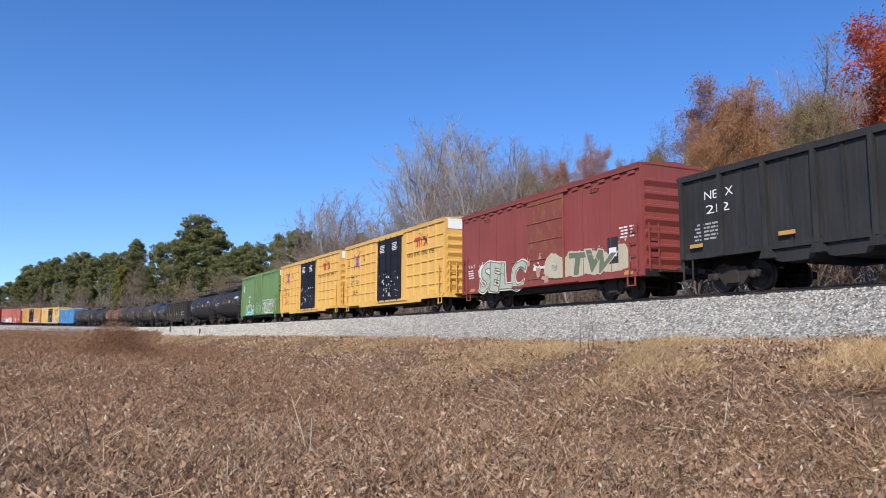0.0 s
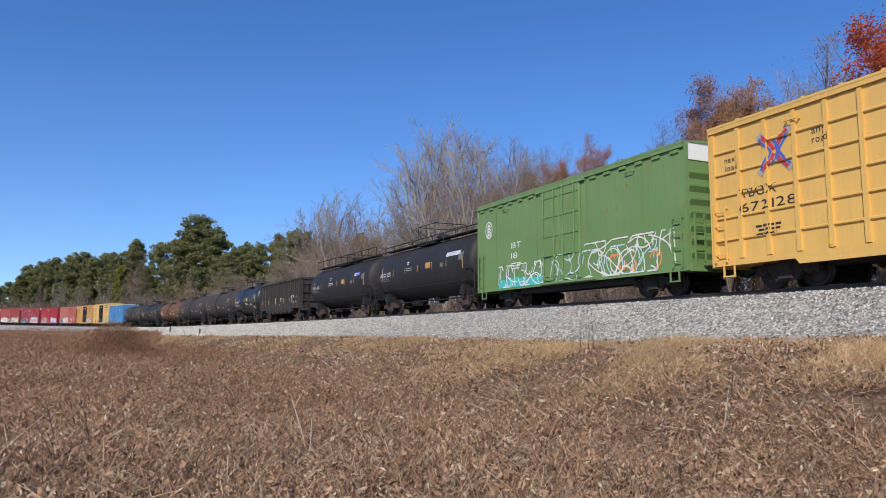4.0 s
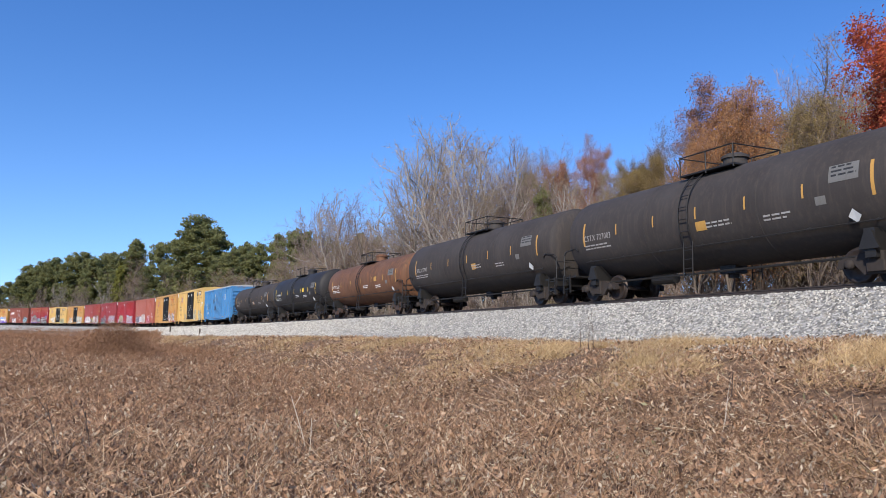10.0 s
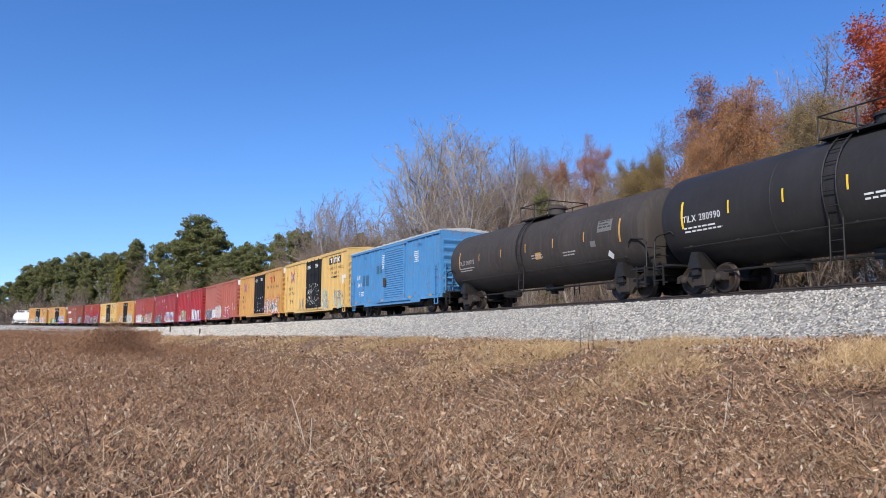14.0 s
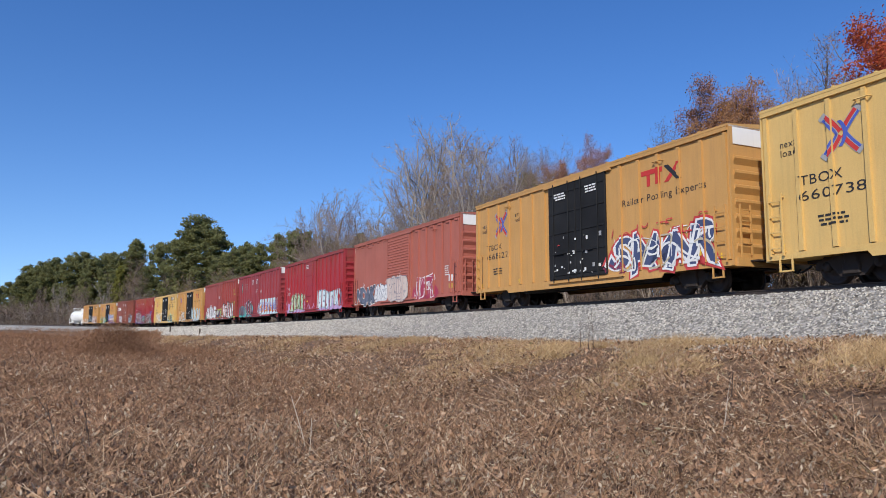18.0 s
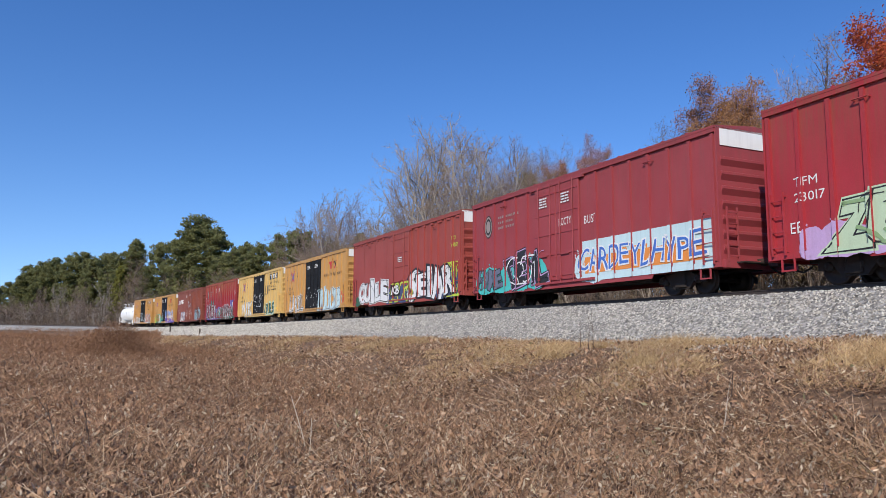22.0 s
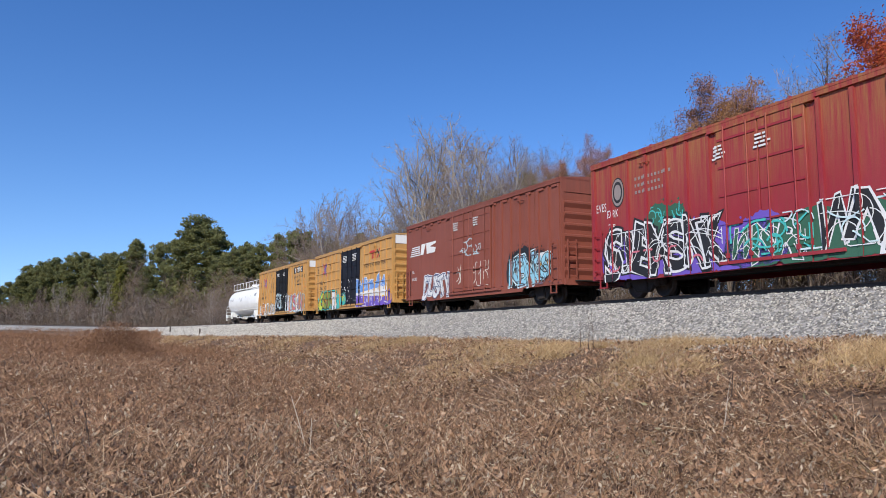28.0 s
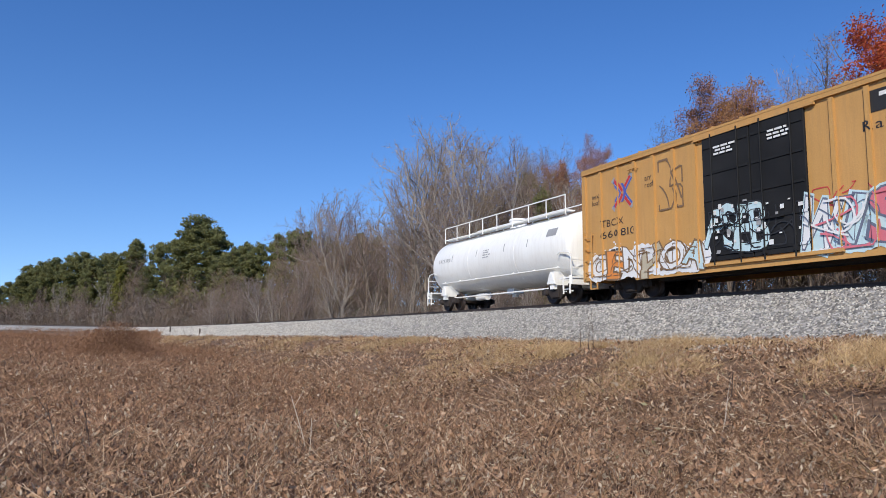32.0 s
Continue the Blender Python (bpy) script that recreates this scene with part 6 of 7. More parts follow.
def limbs(seed, spread=1.0, twigs=2, forks=1):
    """A leafless tree of unit height: limbs as (start, end, radii, level), and the twigs' tips."""
    rnd = random.Random(seed)
    segs, tips = [], []

    def aside(d, lean):
        a = rnd.random() * 6.2832
        p = d.orthogonal().normalized()
        q = d.cross(p)
        return (d + (p * math.cos(a) + q * math.sin(a)) * lean).normalized()

    def shoot(p, d, length, r, steps, level, rise=0.1, wild=0.13):
        out = []
        for k in range(steps):
            d = (d + Vector((rnd.gauss(0, wild), rnd.gauss(0, wild), rnd.gauss(rise, wild)))).normalized()
            q = p + d * (length / steps * rnd.uniform(0.8, 1.2))
            s = r * (0.80 if level else 0.88)
            segs.append((p, q, r, s, level))
            p, r = q, s
            out.append((p, d, r, (k + 1) / steps))
        return out

    up = Vector((0, 0, 1))
    stems = [(Vector((0, 0, 0)), up, 0.8, 0.0125)]
    if forks > 1:
        base = shoot(Vector((0, 0, 0)), up, 0.24, 0.0135, 2, 0, 0.3)
        p, d, r, _ = base[-1]
        stems = [(p, aside(up, 0.36), 0.62, r * 0.75) for _ in range(forks)]
    for sp, sd, sl, sr in stems:
        for p, d, r, t in shoot(sp, sd, sl, sr, 10, 0, 0.2):
            if t < (0.26 if forks == 1 else 0.1):
                continue
            for _ in range(2 if forks == 1 else rnd.choice((1, 1, 2))):
                nd = aside(d, spread * rnd.uniform(0.8, 1.5))
                ln = (0.36 - 0.20 * t) * rnd.uniform(0.65, 1.15) * (0.85 if forks > 1 else 1)
                for p2, d2, r2, t2 in shoot(p, nd, ln, r * 0.5, 5, 1, 0.10):
                    for _ in range(2):
                        ln2 = ln * rnd.uniform(0.26, 0.5) * (1.15 - 0.4 * t2)
                        for p3, d3, r3, t3 in shoot(p2, aside(d2, rnd.uniform(0.5, 1.1)), ln2, max(r2 * 0.5, 0.0009), 3, 2, 0.06):
                            for _ in range(twigs):
                                e = shoot(p3, aside(d3, rnd.uniform(0.4, 1.1)), ln2 * rnd.uniform(0.3, 0.55), 0.0006, 2, 3, 0.06)
                                for p4, d4, r4, t4 in e:
                                    f = shoot(p4, aside(d4, rnd.uniform(0.4, 0.9)), ln2 * rnd.uniform(0.15, 0.3), 0.0005, 1, 4, 0.05)
                                    tips.append((f[-1][0], f[-1][1]))
    top = max(b.z for a, b, *_ in segs)
    segs = [(a / top, b / top, r / top, s / top, l) for a, b, r, s, l in segs]
    return segs, [(p / top, d) for p, d in tips]


def tube(v, f, a, b, r, s, n):
    d = (b - a)
    if d.length < 1e-7:
        return
    d.normalize()
    p = d.orthogonal().normalized()
    q = d.cross(p)
    k = len(v)
    for c, rr in ((a, r), (b, s)):
        for i in range(n):
            t = 2 * math.pi * i / n
            w = c + (p * math.cos(t) + q * math.sin(t)) * rr
            v.append((w.x, w.y, w.z))
    for i in range(n):
        j = (i + 1) % n
        f.append((k + i, k + j, k + n + j, k + n + i))


def bare_meshes(seed, bark, twig, spread=1.0, height=16.0, leaf=None, leaves=0, leaf_size=0.16, twigs=2, forks=1, bunch=0.16, thick=0.022):
    segs, tips = limbs(seed, spread, twigs, forks)
    rnd = random.Random(seed + 99)
    tv, tf, cv, cf = [], [], [], []
    for a, b, r, s, l in segs:
        a, b = a * height, b * height
        if l < 2:
            tube(tv, tf, a, b, max(r * height, thick), max(s * height, thick * 0.65), 6 if l == 0 else 4)
        else:
            # twigs: thin flat slips
            d = (b - a).normalized()
            w = d.orthogonal().normalized()
            w = (w * math.cos(rnd.random() * 6.3) + d.cross(w) * math.sin(rnd.random() * 6.3)) * max(r * height, 0.017 if l == 2 else 0.011)
            k = len(cv)
            cv += [tuple(a - w), tuple(a + w), tuple(b)]
            cf.append((k, k + 1, k + 2))
    trunk = bpy.data.meshes.new("trunk")
    trunk.from_pydata(tv, [], tf)
    trunk.materials.append(bark)
    crown = bpy.data.meshes.new("crown")
    crown.from_pydata(cv, [], cf)
    crown.materials.append(twig)
    out = [("trunk", trunk), ("crown", crown)]
    if leaf:
        lv, lf = [], []
        for i in range(leaves):
            p, d = rnd.choice(tips)
            c = p * height + Vector((rnd.gauss(0, 1), rnd.gauss(0, 1), rnd.gauss(0, 1))) * bunch
            a = Vector((rnd.gauss(0, 1), rnd.gauss(0, 1), rnd.gauss(0, 1))).normalized()
            b = a.orthogonal().normalized()
            s = leaf_size * rnd.uniform(0.6, 1.3)
            k = len(lv)
            lv += [tuple(c - a * s - b * s * 0.2), tuple(c + b * s * 0.75), tuple(c + a * s)]
            lf.append((k, k + 1, k + 2))
        lm = bpy.data.meshes.new("leaves")
        lm.from_pydata(lv, [], lf)
        lm.materials.append(leaf)
        out.append(("foliage", lm))
    return out


def pine_meshes(seed, needle, height=20.0, wide=1.0, low=0.32):
    rnd = random.Random(seed)
    tv, tf = [], []
    p = Vector((0, 0, 0))
    r = 0.26
    n = 9
    spine = [p.copy()]
    for k in range(n):
        q = p + Vector((rnd.gauss(0, 0.12), rnd.gauss(0, 0.12), height * 0.985 / n))
        tube(tv, tf, p, q, r, r * 0.84, 7)
        p, r = q, r * 0.84
        spine.append(p.copy())
    # boughs in whorls: short at the top, longest below the middle; each bears rounded pads of needles
    pads = []
    count = 56
    for i in range(count):
        h = low + (0.97 - low) * (i + rnd.random()) / count
        base = spine[0].lerp(spine[-1], h)
        t = (h - low) / (1 - low)
        reach = wide * height * 0.185 * (math.sin(math.pi * min(1, t * 0.64 + 0.28)) ** 0.9) * rnd.uniform(0.45, 1.08)
        ang = i * 2.4 + rnd.uniform(-0.6, 0.6)
        tip = base + Vector((math.cos(ang), math.sin(ang), rnd.uniform(0.05, 0.5))) * reach
        tube(tv, tf, base, tip, 0.07, 0.02, 4)
        big = height * rnd.uniform(0.026, 0.046)
        pads.append((tip, big))
        for q in (0.62, 0.3) if reach > 1.6 else (0.5,):
            side = Vector((rnd.gauss(0, 0.5), rnd.gauss(0, 0.5), rnd.gauss(0.1, 0.3)))
            pads.append((base.lerp(tip, q) + side, big * rnd.uniform(0.7, 1.0)))
    pads.append((spine[-1], height * 0.04))
    rs = np.random.RandomState(seed)
    per = 130
    c = np.repeat(np.array([tuple(q) for q, _ in pads]), per, axis=0)
    rad = np.repeat(np.array([[q] for _, q in pads]), per, axis=0)
    m = len(c)
    d = rs.normal(size=(m, 3))
    d /= np.linalg.norm(d, axis=1)[:, None]
    lump = 0.82 + 0.30 * np.sin(d[:, :1] * 5 + c[:, :1] * 7) * np.cos(d[:, 1:2] * 4 + c[:, 2:3] * 5)
    o = c + d * rad * lump * np.array([1.15, 1.15, 0.85]) * rs.uniform(0.55, 1.15, (m, 1))
    # needles lie over the pad like thatch, tips outwards
    face = d * np.array([1, 1, 1.35]) + rs.normal(size=(m, 3)) * 0.5
    a = np.cross(face, rs.normal(size=(m, 3)))
    a /= np.linalg.norm(a, axis=1)[:, None]
    a = a + d * 0.45 + np.array([0, 0, 0.12])
    b = np.cross(face, a)
    b /= np.linalg.norm(b, axis=1)[:, None]
    s = rs.uniform(0.2, 0.42, (m, 1))
    v = np.stack([o - b * 0.11 - a * s * 0.3, o + b * 0.11 - a * s * 0.3, o + a * s * 0.8], 1).reshape(-1, 3)
    crown = quick_mesh("needles", v, np.arange(m * 3), 3, needle)
    trunk = bpy.data.meshes.new("trunk")
    trunk.from_pydata(tv, [], tf)
    trunk.materials.append(BARK_PINE)
    return [("trunk", trunk), ("foliage", crown)]


KINDS = {
    "bare": ([bare_meshes(11 + k, BARK, TWIG, 0.8 + 0.1 * k, forks=1 + k % 2 * 2) for k in range(4)], "leafless grey-brown tree with fine twigs", 16.0),
    "pale": ([bare_meshes(31 + k, BARK_PALE, TWIG_PALE, 0.9, forks=(3, 1, 4)[k], thick=0.04) for k in range(3)], "leafless tree with pale grey bark", 16.0),
    "bareolive": ([bare_meshes(51 + k, BARK, TWIG, 0.9, 16.0, LEAF_OLIVE, 6000, 0.05, forks=(1, 3, 1)[k]) for k in range(3)], "almost bare tree with a few olive-brown leaves", 16.0),
    "olive": ([bare_meshes(61 + k, BARK, TWIG, 0.9, 16.0, LEAF_OLIVE, 34000, 0.062, forks=3 - k) for k in range(2)], "tree with thin olive-brown autumn leaves", 16.0),
    "purple": ([bare_meshes(71, BARK, TWIG, 0.9, 16.0, LEAF_PURPLE, 64000, 0.06, forks=4)], "tree with thin purple-brown autumn leaves", 16.0),
    "oak": ([bare_meshes(81 + k, BARK, TWIG, 1.0, 16.0, LEAF_OAK, 26000, 0.075, forks=3) for k in range(2)], "oak with russet and orange autumn leaves", 16.0),
    "maple": ([bare_meshes(91, BARK, TWIG, 1.05, 16.0, LEAF_RED, 60000, 0.075, bunch=0.24)], "tree with bright orange-red autumn leaves", 16.0),
    "pine": ([pine_meshes(101 + k, NEEDLE, 20.0, 0.92 + 0.08 * k, 0.17 + 0.06 * k) for k in range(5)], "tall green pine with a rounded crown", 20.0),
    "pinet": ([pine_meshes(121, NEEDLE, 20.0, 0.8, 0.2)], "slim dark green pine among bare trees", 20.0),
    "pineyel": ([pine_meshes(131, NEEDLE_YEL, 20.0, 0.75, 0.08)], "yellow-green young pine", 20.0),
}

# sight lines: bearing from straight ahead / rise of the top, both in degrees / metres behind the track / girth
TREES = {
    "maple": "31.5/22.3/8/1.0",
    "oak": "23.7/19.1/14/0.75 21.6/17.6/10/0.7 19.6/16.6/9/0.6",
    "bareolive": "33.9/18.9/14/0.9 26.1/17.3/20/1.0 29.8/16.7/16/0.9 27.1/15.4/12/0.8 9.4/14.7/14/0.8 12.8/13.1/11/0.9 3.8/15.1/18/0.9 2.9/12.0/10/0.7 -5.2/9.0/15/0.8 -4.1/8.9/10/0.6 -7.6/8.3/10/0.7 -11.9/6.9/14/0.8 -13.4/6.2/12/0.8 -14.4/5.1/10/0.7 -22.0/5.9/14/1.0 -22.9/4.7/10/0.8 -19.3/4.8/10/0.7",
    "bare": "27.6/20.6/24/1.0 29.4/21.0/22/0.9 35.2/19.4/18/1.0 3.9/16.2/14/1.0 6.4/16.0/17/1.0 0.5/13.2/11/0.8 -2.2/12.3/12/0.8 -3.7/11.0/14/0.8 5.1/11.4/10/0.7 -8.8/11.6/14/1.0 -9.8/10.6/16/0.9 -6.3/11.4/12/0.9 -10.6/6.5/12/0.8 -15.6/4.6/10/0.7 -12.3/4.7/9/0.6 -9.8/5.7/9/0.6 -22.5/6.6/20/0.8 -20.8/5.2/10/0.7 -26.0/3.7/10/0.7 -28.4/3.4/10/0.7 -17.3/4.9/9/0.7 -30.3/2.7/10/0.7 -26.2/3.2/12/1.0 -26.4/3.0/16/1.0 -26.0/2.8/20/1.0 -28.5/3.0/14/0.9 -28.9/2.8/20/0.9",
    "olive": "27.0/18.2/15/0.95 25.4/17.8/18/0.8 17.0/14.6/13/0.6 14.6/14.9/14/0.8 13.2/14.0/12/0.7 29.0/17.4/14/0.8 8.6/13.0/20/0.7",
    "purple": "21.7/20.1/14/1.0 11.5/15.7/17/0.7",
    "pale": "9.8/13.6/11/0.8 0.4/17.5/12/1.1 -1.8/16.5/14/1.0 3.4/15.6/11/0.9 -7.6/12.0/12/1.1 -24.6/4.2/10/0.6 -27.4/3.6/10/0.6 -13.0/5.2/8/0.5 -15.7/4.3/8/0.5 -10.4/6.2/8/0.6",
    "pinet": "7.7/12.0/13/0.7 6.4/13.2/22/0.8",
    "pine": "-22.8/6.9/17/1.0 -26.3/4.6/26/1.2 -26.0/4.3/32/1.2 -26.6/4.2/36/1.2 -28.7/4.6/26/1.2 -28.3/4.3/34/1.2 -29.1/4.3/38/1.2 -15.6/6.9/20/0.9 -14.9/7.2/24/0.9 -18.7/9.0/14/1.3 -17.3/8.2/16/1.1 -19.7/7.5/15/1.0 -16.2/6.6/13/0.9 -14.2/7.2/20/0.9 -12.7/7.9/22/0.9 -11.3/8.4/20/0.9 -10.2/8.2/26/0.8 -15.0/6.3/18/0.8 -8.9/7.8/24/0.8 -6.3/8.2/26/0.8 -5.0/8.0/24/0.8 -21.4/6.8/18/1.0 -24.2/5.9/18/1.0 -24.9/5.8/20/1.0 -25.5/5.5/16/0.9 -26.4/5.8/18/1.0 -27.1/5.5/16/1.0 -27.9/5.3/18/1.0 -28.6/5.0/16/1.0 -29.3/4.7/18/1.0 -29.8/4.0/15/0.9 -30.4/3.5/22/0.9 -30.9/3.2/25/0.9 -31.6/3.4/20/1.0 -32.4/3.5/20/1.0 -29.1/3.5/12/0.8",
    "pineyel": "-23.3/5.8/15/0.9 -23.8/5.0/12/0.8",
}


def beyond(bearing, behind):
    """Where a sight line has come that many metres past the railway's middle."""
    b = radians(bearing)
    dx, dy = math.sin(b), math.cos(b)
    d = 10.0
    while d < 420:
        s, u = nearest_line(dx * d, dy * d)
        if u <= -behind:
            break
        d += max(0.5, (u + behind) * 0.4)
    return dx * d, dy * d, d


def plant(kind, x, y, height, girth, rnd):
    meshes, label, full = KINDS[kind]
    k = rnd.randrange(len(meshes))
    word = "pine_tree" if kind.startswith("pine") else "oak_tree" if kind == "oak" else "maple_tree" if kind == "maple" else "tree"
    t = new(word)
    tagged(t, label + " behind the railway", "tree", group="trees of the wood")
    s = height / full
    t.matrix_basis = pose(x, y, ground_z(x, y) - 0.1, 0, 0, rnd.uniform(0, 360)) @ Matrix.Diagonal((s * girth, s * girth, s, 1))
    for name, me in meshes[k]:
        part(name, me, None, t)


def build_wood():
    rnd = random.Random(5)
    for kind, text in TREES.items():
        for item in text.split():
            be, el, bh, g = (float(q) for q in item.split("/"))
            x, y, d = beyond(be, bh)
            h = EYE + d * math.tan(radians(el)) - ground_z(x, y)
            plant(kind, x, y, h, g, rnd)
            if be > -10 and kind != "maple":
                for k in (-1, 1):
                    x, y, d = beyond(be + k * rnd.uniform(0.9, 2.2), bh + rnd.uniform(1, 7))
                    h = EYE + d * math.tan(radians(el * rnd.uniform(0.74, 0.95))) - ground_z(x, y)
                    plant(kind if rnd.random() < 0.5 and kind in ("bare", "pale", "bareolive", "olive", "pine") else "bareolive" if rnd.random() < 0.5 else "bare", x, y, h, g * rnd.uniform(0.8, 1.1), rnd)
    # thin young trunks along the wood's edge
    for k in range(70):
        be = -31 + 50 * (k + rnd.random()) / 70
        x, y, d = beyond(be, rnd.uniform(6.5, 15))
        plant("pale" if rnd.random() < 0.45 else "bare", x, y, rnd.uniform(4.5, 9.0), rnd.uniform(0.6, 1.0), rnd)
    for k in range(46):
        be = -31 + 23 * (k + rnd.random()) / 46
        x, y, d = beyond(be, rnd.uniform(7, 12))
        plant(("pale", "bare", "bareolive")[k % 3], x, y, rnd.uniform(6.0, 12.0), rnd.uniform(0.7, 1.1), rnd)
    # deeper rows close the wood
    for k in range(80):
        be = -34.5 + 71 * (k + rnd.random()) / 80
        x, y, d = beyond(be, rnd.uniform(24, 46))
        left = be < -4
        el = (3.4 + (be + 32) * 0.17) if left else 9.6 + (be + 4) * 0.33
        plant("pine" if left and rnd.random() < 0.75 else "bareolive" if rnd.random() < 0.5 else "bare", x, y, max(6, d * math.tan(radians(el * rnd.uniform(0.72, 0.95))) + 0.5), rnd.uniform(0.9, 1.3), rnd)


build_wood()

BRUSH = leafy("brown_brush", [(0.0, (0.085, 0.06, 0.045)), (0.4, (0.18, 0.13, 0.10)), (0.75, (0.26, 0.20, 0.155)), (0.93, (0.38, 0.33, 0.28)), (1.0, (0.11, 0.125, 0.045))], 0.9, 0.1)


def build_brush():
    """Undergrowth along the wood's edge and between its trunks: stems and twigs by the thousand."""
    rs = np.random.RandomState(8)
    pts = []
    for i in range(10500):
        s = -25 + 400 * rs.rand() ** 1.1
        deep = rs.rand() < 0.5
        u = -(4.6 + 9 * rs.rand() ** 1.3) if not deep else -rs.uniform(13, 42)
        p = on_line(s, u)
        h = 0.7 + 3.4 * rs.rand() ** 1.5 * (1.0 if u < -7.5 else 0.4) if not deep else rs.uniform(2.0, 6.0) + (2.0 if s > 120 else 0.0)
        pts.append((p.x, p.y, profile(u) + (rail_z(s) - RAIL_Z), h, s, 1.5 if deep else 1.0))
    for i in range(5200):
        s = -32 + 130 * rs.rand()
        deep = rs.rand() < 0.55
        u = -rs.uniform(14, 60) if deep else -(4.4 + 11 * rs.rand())
        p = on_line(s, u)
        pts.append((p.x, p.y, profile(u) + (rail_z(s) - RAIL_Z), rs.uniform(3.0, 8.0) if deep else rs.uniform(0.8, 3.0), 60.0, 1.8 if deep else 1.0))
    for i in range(3200):
        s = -25 + 125 * rs.rand()
        u = -rs.uniform(4.2, 12)
        p = on_line(s, u)
        pts.append((p.x, p.y, profile(u) + (rail_z(s) - RAIL_Z), rs.uniform(0.5, 1.7), 70.0, 1.3))
    for i in range(6500):
        s = 130 + 280 * rs.rand()
        u = -rs.uniform(8, 40)
        p = on_line(s, u)
        pts.append((p.x, p.y, profile(u) + (rail_z(s) - RAIL_Z), rs.uniform(3.5, 10), s, 1.6))
    pts = np.array(pts)
    per = 42
    base = np.repeat(pts, per, axis=0)
    m = len(base)
    hi = rs.rand(m, 1) ** 0.8
    big = np.clip(base[:, 4:5] / 120, 0.6, 1.8) * base[:, 5:6]
    o = base[:, :3] + np.concatenate([rs.normal(size=(m, 2)) * (0.25 + 0.6 * hi) * base[:, 5:6], hi * base[:, 3:4]], 1)
    a = rs.normal(size=(m, 3)) * np.array([0.7, 0.7, 0.5]) + np.array([0, 0, 0.8])
    a /= np.linalg.norm(a, axis=1)[:, None]
    b = np.cross(a, rs.normal(size=(m, 3)))
    b /= np.linalg.norm(b, axis=1)[:, None]
    ln = rs.uniform(0.3, 1.25, (m, 1)) * (0.7 + 0.3 * big)
    w = rs.uniform(0.006, 0.030, (m, 1)) * big
    v = np.stack([o - b * w, o + b * w, o + a * ln], 1).reshape(-1, 3)
    me = quick_mesh("undergrowth", v, np.arange(3 * m), 3, BRUSH)
    tagged(new("undergrowth", me), "tangled brown undergrowth along the wood's edge", "undergrowth", kind="stuff")


build_brush()

# ---- the field ----
WEED = leafy("dead_weed_leaves", [(0.0, (0.085, 0.05, 0.034)), (0.25, (0.26, 0.15, 0.088)), (0.5, (0.46, 0.27, 0.158)), (0.74, (0.56, 0.355, 0.215)), (0.88, (0.50, 0.41, 0.30)), (0.97, (0.76, 0.61, 0.43)), (1.0, (0.24, 0.23, 0.11))], 0.8, 0.2, 1.1)
STALK = leafy("dead_stalks", [(0.0, (0.13, 0.075, 0.05)), (0.5, (0.36, 0.215, 0.125)), (0.9, (0.52, 0.35, 0.22)), (1.0, (0.66, 0.52, 0.36))], 0.85, 0.05)
RUSSET = leafy("russet_weeds", [(0.0, (0.17, 0.085, 0.05)), (0.5, (0.31, 0.165, 0.09)), (1.0, (0.44, 0.255, 0.145))], 0.85, 0.15)
STRAW = leafy("straw_grass", [(0.0, (0.34, 0.22, 0.11)), (0.5, (0.56, 0.38, 0.19)), (1.0, (0.72, 0.54, 0.31))], 0.8, 0.2)


def field_spots(rs, n, near, far, left=-36, right=36):
    """Places over the field, thinning out with distance."""
    out = []
    while len(out) < n:
        be = radians(left + (right - left) * rs.rand())
        d = near * (far / near) ** rs.rand()
        x, y = d * math.sin(be), d * math.cos(be)
        s, u = nearest_line(x, y)
        if u < 3.8:
            continue
        out.append((x, y, d, s, u))
    return out


